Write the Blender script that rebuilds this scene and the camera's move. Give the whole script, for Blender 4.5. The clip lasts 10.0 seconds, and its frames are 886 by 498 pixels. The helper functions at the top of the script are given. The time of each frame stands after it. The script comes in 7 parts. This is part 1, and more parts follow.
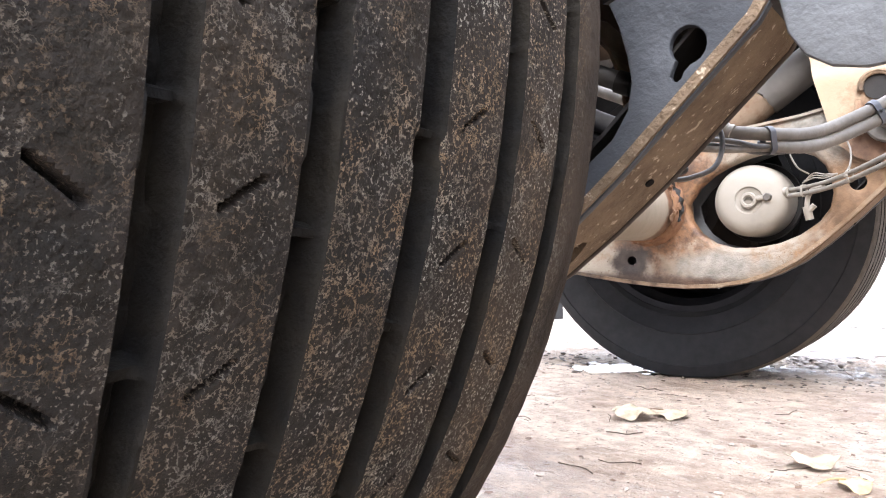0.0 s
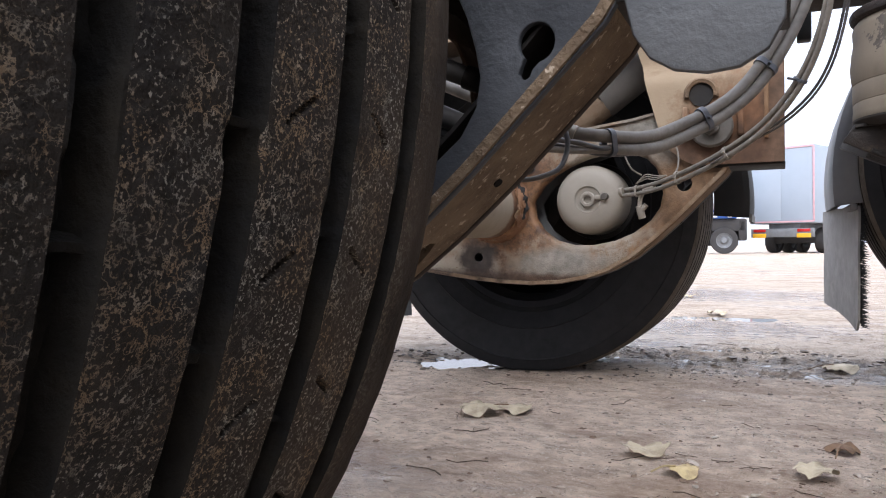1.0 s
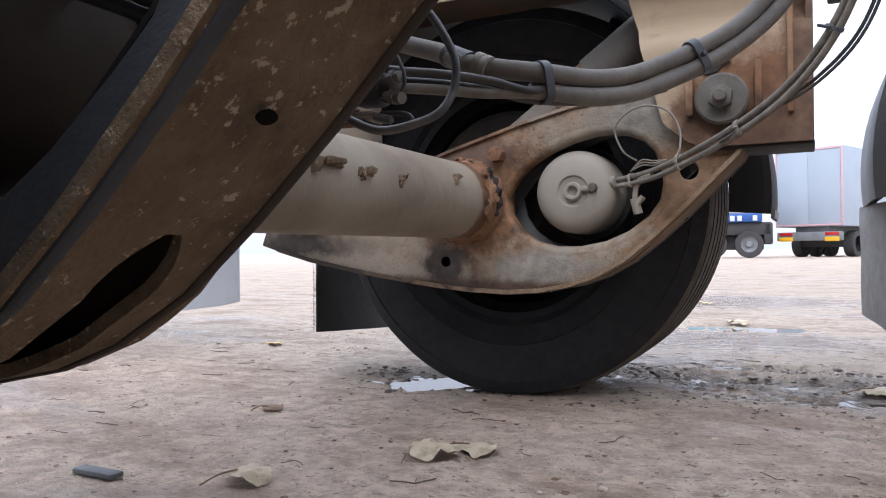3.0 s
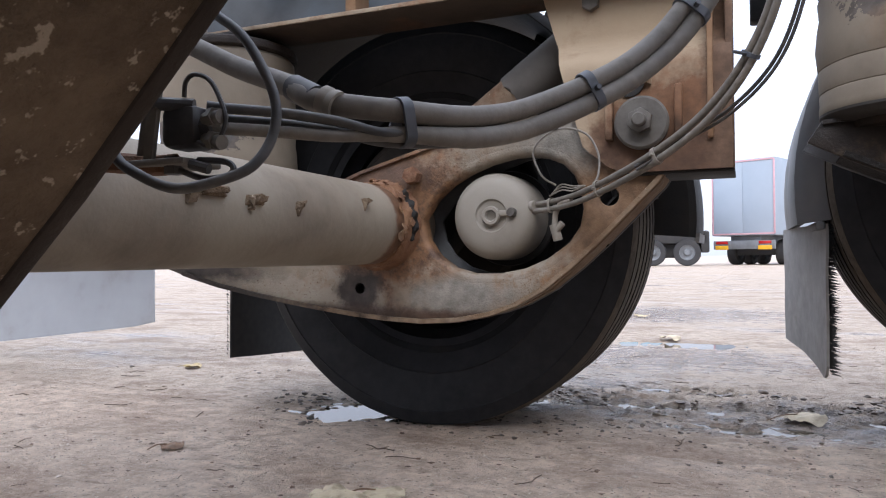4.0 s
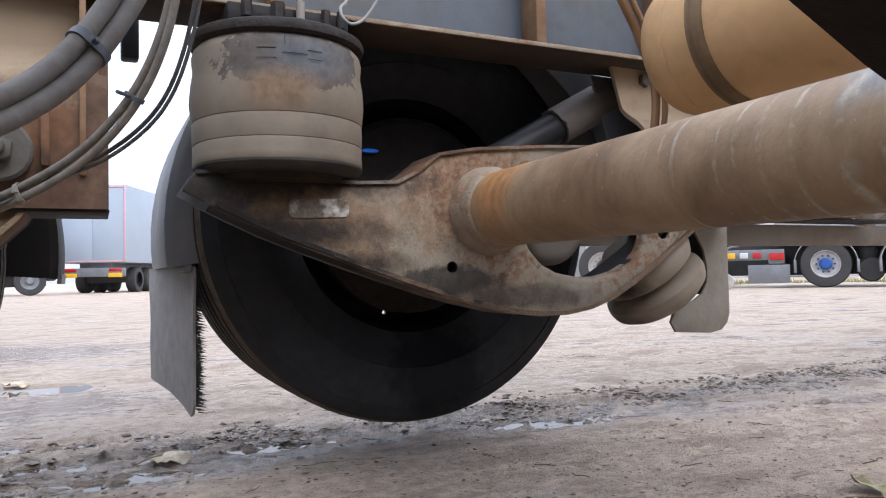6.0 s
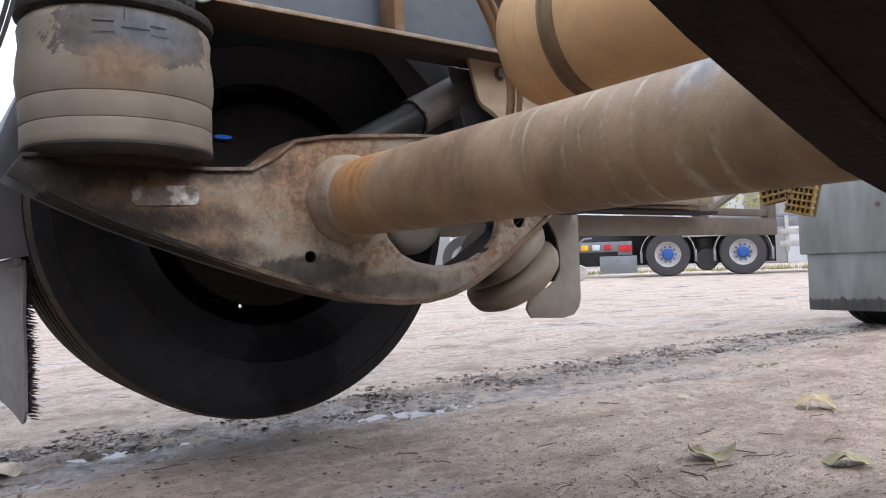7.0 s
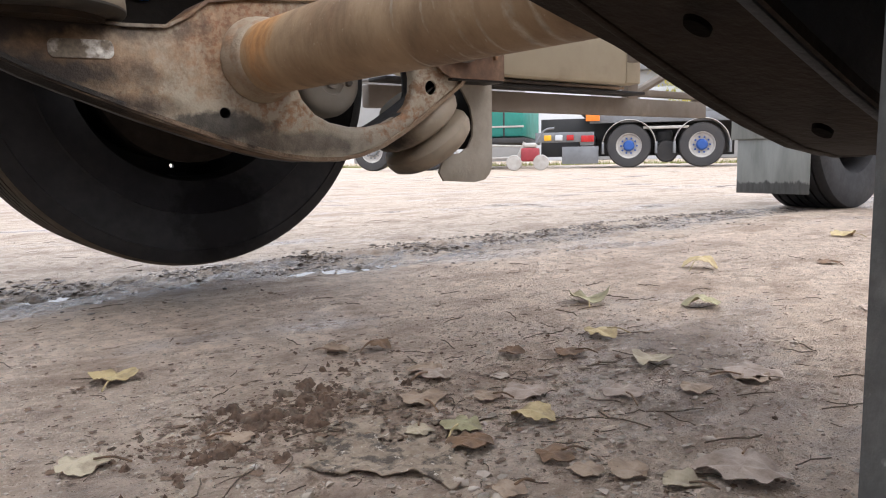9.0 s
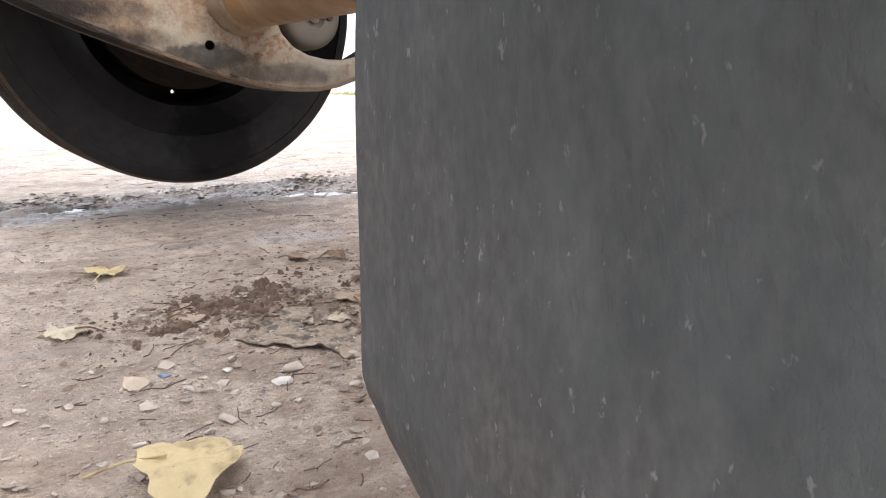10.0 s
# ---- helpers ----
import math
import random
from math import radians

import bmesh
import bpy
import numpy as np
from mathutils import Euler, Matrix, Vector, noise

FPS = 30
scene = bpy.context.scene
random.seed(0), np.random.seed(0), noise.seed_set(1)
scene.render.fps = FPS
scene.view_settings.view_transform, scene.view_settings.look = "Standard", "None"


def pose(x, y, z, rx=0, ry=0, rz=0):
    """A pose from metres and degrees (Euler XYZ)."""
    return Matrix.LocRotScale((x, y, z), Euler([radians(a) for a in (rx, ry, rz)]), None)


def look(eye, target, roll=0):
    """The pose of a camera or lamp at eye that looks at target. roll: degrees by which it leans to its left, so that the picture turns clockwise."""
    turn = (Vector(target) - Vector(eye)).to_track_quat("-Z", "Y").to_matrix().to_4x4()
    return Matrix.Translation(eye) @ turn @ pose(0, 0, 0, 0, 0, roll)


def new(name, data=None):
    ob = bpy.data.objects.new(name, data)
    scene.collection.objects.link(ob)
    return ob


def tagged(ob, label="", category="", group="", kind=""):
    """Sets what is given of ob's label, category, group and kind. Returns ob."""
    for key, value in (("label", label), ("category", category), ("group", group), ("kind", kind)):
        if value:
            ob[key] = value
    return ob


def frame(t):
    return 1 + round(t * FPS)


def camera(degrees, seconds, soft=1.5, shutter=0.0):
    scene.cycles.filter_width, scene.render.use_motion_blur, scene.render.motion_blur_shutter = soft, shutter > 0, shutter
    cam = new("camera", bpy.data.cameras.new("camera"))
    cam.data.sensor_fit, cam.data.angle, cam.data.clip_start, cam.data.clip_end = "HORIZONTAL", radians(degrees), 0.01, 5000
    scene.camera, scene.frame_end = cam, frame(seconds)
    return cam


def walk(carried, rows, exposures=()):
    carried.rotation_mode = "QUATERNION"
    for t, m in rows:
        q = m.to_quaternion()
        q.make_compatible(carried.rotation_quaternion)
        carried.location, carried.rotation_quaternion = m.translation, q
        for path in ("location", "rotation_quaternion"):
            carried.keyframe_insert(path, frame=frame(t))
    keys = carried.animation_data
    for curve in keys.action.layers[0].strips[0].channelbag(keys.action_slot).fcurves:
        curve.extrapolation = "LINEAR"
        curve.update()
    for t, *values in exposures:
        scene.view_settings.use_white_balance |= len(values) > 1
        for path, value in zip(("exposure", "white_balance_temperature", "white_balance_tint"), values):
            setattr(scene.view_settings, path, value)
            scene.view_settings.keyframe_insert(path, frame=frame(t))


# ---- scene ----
cam = camera(62.3, 10.0, soft=1.1)
PATH = [
    (0, (0.745, -1.169, 0.333), (-0.447, 0.437, 0.345), -0.4),
    (0.5, (0.728, -1.159, 0.334), (-0.202, 0.611, 0.344), -0.3),
    (1, (0.729, -1.134, 0.339), (-0.112, 0.68, 0.333), -0.4),
    (1.5, (0.744, -1.05, 0.324), (-0.118, 0.755, 0.305), -0.6),
    (2, (0.736, -0.976, 0.299), (-0.136, 0.823, 0.282), -0.7),
    (3.5, (0.725, -0.755, 0.353), (-0.175, 1.03, 0.373), -0.5),
    (4, (0.748, -0.723, 0.37), (-0.014, 1.126, 0.395), -0.5),
    (4.5, (0.737, -0.727, 0.398), (0.305, 1.224, 0.478), -0.5),
    (5, (0.733, -0.697, 0.4), (0.821, 1.299, 0.485), -1.0),
    (5.5, (0.719, -0.685, 0.409), (1.21, 1.252, 0.486), -1.2),
    (6, (0.713, -0.669, 0.402), (1.574, 1.135, 0.474), -1.2),
    (6.2, (0.712, -0.662, 0.4), (1.703, 1.074, 0.468), -1.1),
    (7.3, (0.733, -0.669, 0.39), (1.917, 0.942, 0.434), -2.0),
    (7.5, (0.734, -0.675, 0.397), (1.917, 0.937, 0.438), -1.7),
    (8, (0.733, -0.677, 0.372), (1.923, 0.93, 0.409), -1.8),
    (8.5, (0.733, -0.752, 0.345), (1.969, 0.82, 0.334), -1.6),
    (9, (0.742, -0.856, 0.326), (1.97, 0.702, 0.074), -1.0),
    (9.5, (0.749, -0.959, 0.324), (1.96, 0.606, 0.032), -0.3),
    (10, (0.766, -1.094, 0.336), (1.9, 0.494, -0.103), 0.2),
]
EXPOSURES = [(0.0, 2.02, 6250, 14), (0.3, 1.2, 6250, 14), (0.5, 0.77, 6250, 14), (1.0, 0.46, 6200, 14), (2.0, 0.46, 6150, 14), (3.5, 0.21, 6030, 14), (5.0, 0.26, 6050, 14), (6.0, 0.21, 6050, 14), (7.5, 0.2, 6050, 14), (8.5, 0.26, 6250, 13), (9.0, 0.4, 6480, 13), (9.5, 0.45, 6450, 12), (10.0, 1.02, 6480, 13)]
walk(cam, [(t, look(eye, target, roll)) for t, eye, target, roll in PATH], EXPOSURES)

# ---- world and light ----
world = bpy.data.worlds.new("overcast_sky")
scene.world = world
world.use_nodes = True
wn, wl = world.node_tree.nodes, world.node_tree.links
sky = wn.new("ShaderNodeTexSky")
sky.sky_type, sky.sun_disc = "NISHITA", False
sky.sun_elevation, sky.sun_rotation = radians(40), radians(150)
sky.air_density, sky.dust_density = 1.0, 3.0
cloud_noise = wn.new("ShaderNodeTexNoise")
cloud_noise.inputs["Scale"].default_value, cloud_noise.inputs["Detail"].default_value = 2.5, 4
cloud_ramp = wn.new("ShaderNodeValToRGB")
cloud_ramp.color_ramp.elements[0].position, cloud_ramp.color_ramp.elements[1].position = 0.3, 0.75
cloud_ramp.color_ramp.elements[0].color = (8.5, 9.2, 10.5, 1)
cloud_ramp.color_ramp.elements[1].color = (10.7, 11.1, 12.0, 1)
sky_mix = wn.new("ShaderNodeMix")
sky_mix.data_type = "RGBA"
sky_mix.inputs[0].default_value = 0.9
wl.new(cloud_noise.outputs["Fac"], cloud_ramp.inputs[0])
wl.new(sky.outputs[0], sky_mix.inputs[6])
wl.new(cloud_ramp.outputs[0], sky_mix.inputs[7])
# an overcast sky is about three times as bright overhead as at the horizon
sky_way = wn.new("ShaderNodeTexCoord")
sky_parts = wn.new("ShaderNodeSeparateXYZ")
sky_lift = wn.new("ShaderNodeMapRange")
sky_lift.inputs[3].default_value, sky_lift.inputs[4].default_value = 0.7, 2.1
sky_grade = wn.new("ShaderNodeVectorMath")
sky_grade.operation = "SCALE"
wl.new(sky_way.outputs["Generated"], sky_parts.inputs[0])
wl.new(sky_parts.outputs["Z"], sky_lift.inputs[0])
wl.new(sky_mix.outputs[2], sky_grade.inputs[0])
wl.new(sky_lift.outputs[0], sky_grade.inputs["Scale"])
wl.new(sky_grade.outputs[0], wn["Background"].inputs[0])
wn["Background"].inputs[1].default_value = 0.13

sun = new("sun", bpy.data.lights.new("sun", "SUN"))
sun.data.energy, sun.data.angle, sun.data.color = 1.3, radians(25), (1.0, 0.96, 0.9)
sun.matrix_world = look((0, 0, 0), (-0.2, 0.75, -0.68))


# ---- materials ----
def mat(name, col, col2=None, scale=14.0, rough=0.65, metal=0.0, bump=0.25, bscale=90.0, dirt=None, cover=0.45,
        dscale=5.0, edge=0.08, spots=None, spot_scale=60.0, spot_cover=0.3, rough2=None, stretch=(1, 1, 1), spec=0.4, stain_shade=None):
    """Two tones of grain, patches of dirt or rust with their own outline, fine spots, and relief."""
    m = bpy.data.materials.new(name)
    m.use_nodes = True
    n, l = m.node_tree.nodes, m.node_tree.links
    b = n["Principled BSDF"]
    b.inputs["Metallic"].default_value, b.inputs["Specular IOR Level"].default_value = metal, spec
    geo = n.new("ShaderNodeTexCoord")
    mapping = n.new("ShaderNodeMapping")
    mapping.inputs["Scale"].default_value = stretch
    l.new(geo.outputs["Object"], mapping.inputs[0])

    def noise(s, detail=6, rgh=0.6):
        t = n.new("ShaderNodeTexNoise")
        t.inputs["Scale"].default_value, t.inputs["Detail"].default_value, t.inputs["Roughness"].default_value = s, detail, rgh
        l.new(mapping.outputs[0], t.inputs["Vector"])
        return t.outputs["Fac"]

    def span(value, low, high):
        r = n.new("ShaderNodeMapRange")
        r.inputs[1].default_value, r.inputs[2].default_value = low, high
        l.new(value, r.inputs[0])
        return r.outputs[0]

    def mix(fac, a, c):
        x = n.new("ShaderNodeMix")
        x.data_type = "RGBA"
        l.new(fac, x.inputs[0])
        for k, v in ((6, a), (7, c)):
            if isinstance(v, tuple):
                x.inputs[k].default_value = (*v, 1)
            else:
                l.new(v, x.inputs[k])
        return x.outputs[2]

    col2 = col2 or tuple(c * 0.7 for c in col)
    colour = mix(span(noise(scale), 0.35, 0.65), col, col2)
    roughness = rough
    if dirt:
        where = span(noise(dscale, 8, 0.65), 1 - cover - edge, 1 - cover + edge)
        grain = mix(span(noise(scale * 4), 0.35, 0.65), dirt, tuple(c * 0.6 for c in dirt))
        colour = mix(where, colour, grain)
        if rough2 is not None:
            r = n.new("ShaderNodeMapRange")
            r.inputs[3].default_value, r.inputs[4].default_value = rough, rough2
            l.new(where, r.inputs[0])
            roughness = r.outputs[0]
    if spots:
        colour = mix(span(noise(spot_scale, 3, 0.7), 1 - spot_cover, 1 - spot_cover + 0.06), colour, spots)
    for tone, centre, radii, soft, *broken in stain_shade or ():
        # a stain, or shade put into the colour, ragged round a point of the thing
        shift = n.new("ShaderNodeMapping")
        shift.vector_type = "TEXTURE"
        shift.inputs["Location"].default_value, shift.inputs["Scale"].default_value = centre, radii
        l.new(geo.outputs["Object"], shift.inputs[0])
        far = n.new("ShaderNodeVectorMath")
        far.operation = "LENGTH"
        l.new(shift.outputs[0], far.inputs[0])
        rag = n.new("ShaderNodeMath")
        rag.operation = "MULTIPLY_ADD"
        l.new(noise(24, 6, 0.7), rag.inputs[0])
        rag.inputs[1].default_value = -1.6
        grainy = n.new("ShaderNodeMath")
        grainy.operation = "MULTIPLY_ADD"
        l.new(noise(170, 4, 0.6), grainy.inputs[0])
        grainy.inputs[1].default_value = -0.9 if broken else -0.12
        l.new(far.outputs["Value"], grainy.inputs[2])
        lifted = n.new("ShaderNodeMath")
        l.new(grainy.outputs[0], lifted.inputs[0])
        lifted.inputs[1].default_value = 0.45 if broken else 0.06
        l.new(lifted.outputs[0], rag.inputs[2])
        inside = n.new("ShaderNodeMapRange")
        inside.inputs[1].default_value, inside.inputs[2].default_value = 0.2 + soft, 0.2 - soft
        l.new(rag.outputs[0], inside.inputs[0])
        inner = inside.outputs[0]
        if broken:
            both = n.new("ShaderNodeMath")
            both.operation = "MULTIPLY"
            l.new(inner, both.inputs[0])
            l.new(span(noise(broken[0], 6, 0.7), 0.45, 0.58), both.inputs[1])
            inner = both.outputs[0]
        colour = mix(inner, colour, mix(span(noise(45), 0.35, 0.65), tone, tuple(c * 0.6 for c in tone)))
    l.new(colour, b.inputs["Base Color"])
    if isinstance(roughness, float):
        wobble = n.new("ShaderNodeMapRange")
        wobble.inputs[3].default_value, wobble.inputs[4].default_value = max(0.03, rough - 0.1), min(1, rough + 0.12)
        l.new(noise(scale * 2), wobble.inputs[0])
        l.new(wobble.outputs[0], b.inputs["Roughness"])
    else:
        l.new(roughness, b.inputs["Roughness"])
    if bump:
        bp = n.new("ShaderNodeBump")
        bp.inputs["Strength"].default_value, bp.inputs["Distance"].default_value = bump, 0.004
        l.new(noise(bscale, 5), bp.inputs["Height"])
        l.new(bp.outputs[0], b.inputs["Normal"])
    return m


RUST = (0.20, 0.085, 0.035)
# rust stains, plus near-black patches that paint the shade below the air spring
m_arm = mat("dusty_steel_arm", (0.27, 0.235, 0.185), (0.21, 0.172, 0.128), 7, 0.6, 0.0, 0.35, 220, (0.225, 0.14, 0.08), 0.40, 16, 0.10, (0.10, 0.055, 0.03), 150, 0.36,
            stain_shade=[((0.225, 0.118, 0.056), (0.02, -0.05, 0.2), (0.17, 0.5, 0.14), 0.25), ((0.10, 0.055, 0.032), (0.03, -0.05, 0.2), (0.16, 0.5, 0.13), 0.3, 30), ((0.07, 0.055, 0.045), (-0.06, -0.05, 0.06), (0.05, 0.5, 0.04), 0.2), ((0.20, 0.12, 0.065), (0.45, -0.05, 0.2), (0.13, 0.5, 0.2), 0.3), ((0.22, 0.125, 0.062), (0.3, -0.05, 0.06), (0.12, 0.5, 0.04), 0.4, 28),
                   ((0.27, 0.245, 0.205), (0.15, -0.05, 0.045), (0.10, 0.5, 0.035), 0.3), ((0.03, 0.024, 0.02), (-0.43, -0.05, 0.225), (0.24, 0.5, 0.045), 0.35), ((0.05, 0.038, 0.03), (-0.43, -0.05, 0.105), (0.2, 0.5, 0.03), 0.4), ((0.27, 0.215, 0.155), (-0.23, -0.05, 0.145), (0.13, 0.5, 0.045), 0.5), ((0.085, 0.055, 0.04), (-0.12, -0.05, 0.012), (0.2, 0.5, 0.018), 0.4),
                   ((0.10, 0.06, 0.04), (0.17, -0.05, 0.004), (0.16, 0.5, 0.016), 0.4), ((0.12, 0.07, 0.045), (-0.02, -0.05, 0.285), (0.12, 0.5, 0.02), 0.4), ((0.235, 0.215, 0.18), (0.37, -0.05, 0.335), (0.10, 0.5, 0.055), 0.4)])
# rust and grime, with the spring seat's shade painted along top and rear end
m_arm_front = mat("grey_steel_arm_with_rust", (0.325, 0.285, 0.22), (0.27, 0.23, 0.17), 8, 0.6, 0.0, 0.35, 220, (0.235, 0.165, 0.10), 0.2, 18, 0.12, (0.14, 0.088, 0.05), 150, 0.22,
                  stain_shade=[((0.265, 0.165, 0.092), (-0.01, -0.05, 0.225), (0.13, 0.5, 0.10), 0.45), ((0.19, 0.088, 0.04), (0.0, -0.05, 0.22), (0.12, 0.5, 0.10), 0.5, 85), ((0.25, 0.135, 0.068), (0.09, -0.05, 0.085), (0.085, 0.5, 0.06), 0.5, 55),
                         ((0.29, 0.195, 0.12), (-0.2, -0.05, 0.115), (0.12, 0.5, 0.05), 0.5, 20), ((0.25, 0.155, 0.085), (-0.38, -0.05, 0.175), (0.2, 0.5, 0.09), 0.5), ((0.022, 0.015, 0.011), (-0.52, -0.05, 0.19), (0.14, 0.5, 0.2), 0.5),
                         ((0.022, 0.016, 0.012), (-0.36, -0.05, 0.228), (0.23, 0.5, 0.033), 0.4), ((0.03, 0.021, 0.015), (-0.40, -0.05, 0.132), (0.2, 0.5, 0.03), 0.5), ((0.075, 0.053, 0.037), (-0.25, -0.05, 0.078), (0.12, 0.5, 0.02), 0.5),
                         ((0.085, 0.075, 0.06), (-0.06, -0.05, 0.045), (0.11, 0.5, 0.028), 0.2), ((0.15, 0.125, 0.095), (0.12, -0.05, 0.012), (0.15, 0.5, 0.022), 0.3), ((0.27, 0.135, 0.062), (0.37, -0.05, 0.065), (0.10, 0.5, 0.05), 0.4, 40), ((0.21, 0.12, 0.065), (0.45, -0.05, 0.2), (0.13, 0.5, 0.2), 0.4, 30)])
# rust-brown strip, near-black towards its rear end
m_strip_front = mat("rust_to_black_flange", (0.20, 0.14, 0.09), (0.14, 0.09, 0.055), 16, 0.75, 0.0, 0.9, 110, (0.28, 0.22, 0.155), 0.36, 9, 0.15, (0.40, 0.34, 0.27), 120, 0.31,
                    stain_shade=[((0.012, 0.0095, 0.008), (-0.46, 0.0, 0.14), (0.34, 0.6, 0.26), 0.35), ((0.05, 0.034, 0.024), (-0.08, 0.0, 0.03), (0.16, 0.6, 0.1), 0.6, 14)])
# the near arms' steel, with the shade on their inward faces in the colour
m_arm_shade = mat("shaded_brown_arm", (0.066, 0.047, 0.033), (0.042, 0.03, 0.022), 7, 0.8, 0.0, 0.5, 90, (0.045, 0.033, 0.025), 0.45, 5, 0.15, (0.14, 0.075, 0.035), 70, 0.3)
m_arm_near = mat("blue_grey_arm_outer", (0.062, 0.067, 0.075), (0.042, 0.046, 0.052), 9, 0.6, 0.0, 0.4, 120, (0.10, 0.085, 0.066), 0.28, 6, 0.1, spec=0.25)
# near-black copy of the arm steel that holds the deepest shade
m_deep_shade = mat("black_brown_shade", (0.024, 0.0165, 0.011), (0.014, 0.010, 0.0075), 7, 0.7, 0.0, 0.5, 80, (0.055, 0.035, 0.02), 0.35, 5, 0.15, spec=0.2)
m_arm_dark = mat("worn_steel_arm_outer", (0.125, 0.13, 0.135), (0.085, 0.09, 0.095), 9, 0.6, 0.0, 0.4, 120, (0.22, 0.18, 0.13), 0.3, 6, 0.1)
# black for discs that stand for the shade inside holes
m_hole = mat("dark_hole_disc", (0.006, 0.005, 0.0045), (0.009, 0.0075, 0.006), 40, 0.9, 0.0, 0.3, 120, spec=0.05)
m_plate = mat("dusty_grey_beige_plate", (0.25, 0.225, 0.185), (0.205, 0.18, 0.145), 6, 0.7, 0.0, 0.25, 90, (0.17, 0.13, 0.09), 0.3, 6, 0.2, (0.33, 0.30, 0.25), 90, 0.25)
m_strip = mat("rusty_dusty_flange", (0.24, 0.165, 0.10), (0.17, 0.105, 0.06), 16, 0.85, 0.0, 0.9, 110, (0.30, 0.235, 0.165), 0.4, 9, 0.15, (0.42, 0.36, 0.28), 120, 0.33,
              stain_shade=[((0.035, 0.026, 0.02), (-0.38, 0.0, 0.10), (0.26, 0.6, 0.2), 0.6), ((0.06, 0.04, 0.028), (-0.1, 0.0, 0.02), (0.12, 0.6, 0.1), 0.6, 14)])
PALE_RINGS = [((0.52, 0.44, 0.33), (0.0, y, 0.2), (0.5, w, 0.3), 0.35, b) for y, w, b in ((0.012, 0.0026, 7), (-0.012, 0.003, 9), (-0.078, 0.0028, 12), (-0.104, 0.003, 15), (-0.137, 0.004, 18), (-0.176, 0.0032, 16), (-0.232, 0.009, 25), (-0.27, 0.006, 22))]
m_axle = mat("dusty_axle_paint", (0.385, 0.27, 0.16), (0.285, 0.195, 0.112), 6, 0.6, 0.0, 0.3, 90, (0.18, 0.105, 0.055), 0.45, 5, 0.15, (0.42, 0.35, 0.26), 130, 0.33, stretch=(0.8, 1.15, 0.8),
             stain_shade=[((0.47, 0.235, 0.09), (0.0, 0.425, 0.14), (0.5, 0.06, 0.10), 0.35), ((0.36, 0.34, 0.31), (0.0, -0.245, 0.17), (0.5, 0.035, 0.07), 0.3)] + PALE_RINGS)
m_axle_rear = mat("grey_beige_axle_dust", (0.285, 0.245, 0.19), (0.235, 0.20, 0.155), 5, 0.6, 0.0, 0.3, 60, (0.19, 0.145, 0.10), 0.33, 4.5, 0.2, (0.40, 0.35, 0.29), 75, 0.26,
                  stain_shade=[((0.17, 0.09, 0.05), (0.0, 0.49, 0.1), (0.5, 0.02, 0.5), 0.3)])
m_collar = mat("rusty_beige_collar", (0.31, 0.255, 0.185), (0.24, 0.18, 0.12), 12, 0.75, 0.0, 0.5, 160, (0.25, 0.13, 0.065), 0.42, 22, 0.12, (0.14, 0.075, 0.04), 120, 0.33)
m_rust = mat("flaking_rust", (0.26, 0.14, 0.075), (0.13, 0.062, 0.035), 30, 0.9, 0.0, 1.0, 90, (0.30, 0.225, 0.15), 0.35, 18, 0.1)
m_torn = mat("dusty_torn_sleeve", (0.20, 0.145, 0.098), (0.145, 0.10, 0.066), 12, 0.85, 0.0, 0.6, 90, (0.155, 0.08, 0.042), 0.4, 20, 0.1, (0.26, 0.21, 0.155), 90, 0.3)
m_bracket = mat("dusty_bracket_paint", (0.33, 0.255, 0.17), (0.27, 0.20, 0.13), 4, 0.8, 0.0, 0.25, 70, (0.20, 0.11, 0.055), 0.3, 6, 0.12,
                stain_shade=[((0.20, 0.10, 0.05), (0.06, -0.06, 0.07), (0.14, 0.3, 0.11), 0.3), ((0.11, 0.06, 0.035), (0.04, -0.06, 0.03), (0.16, 0.3, 0.05), 0.4), ((0.15, 0.09, 0.055), (0.12, 0.0, 0.17), (0.03, 0.3, 0.2), 0.3)])
m_frame = mat("blue_grey_frame_paint", (0.08, 0.097, 0.114), (0.06, 0.073, 0.086), 6, 0.5, 0.0, 0.2, 40, (0.15, 0.125, 0.095), 0.3, 3, 0.25)
m_rib = mat("rusty_frame_rib", (0.26, 0.16, 0.09), (0.17, 0.09, 0.045), 14, 0.85, 0.0, 0.5, 60, (0.16, 0.15, 0.14), 0.3, 6, 0.1)
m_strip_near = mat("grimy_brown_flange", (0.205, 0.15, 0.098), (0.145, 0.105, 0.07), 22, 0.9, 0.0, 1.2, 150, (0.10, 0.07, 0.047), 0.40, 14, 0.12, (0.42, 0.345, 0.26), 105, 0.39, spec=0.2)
# dust and rust, with the underside's shade put into the dark brown
m_flange = mat("dusty_shaded_flange", (0.06, 0.043, 0.03), (0.04, 0.029, 0.021), 8, 0.8, 0.0, 0.3, 60, RUST, 0.3, 5, 0.15)


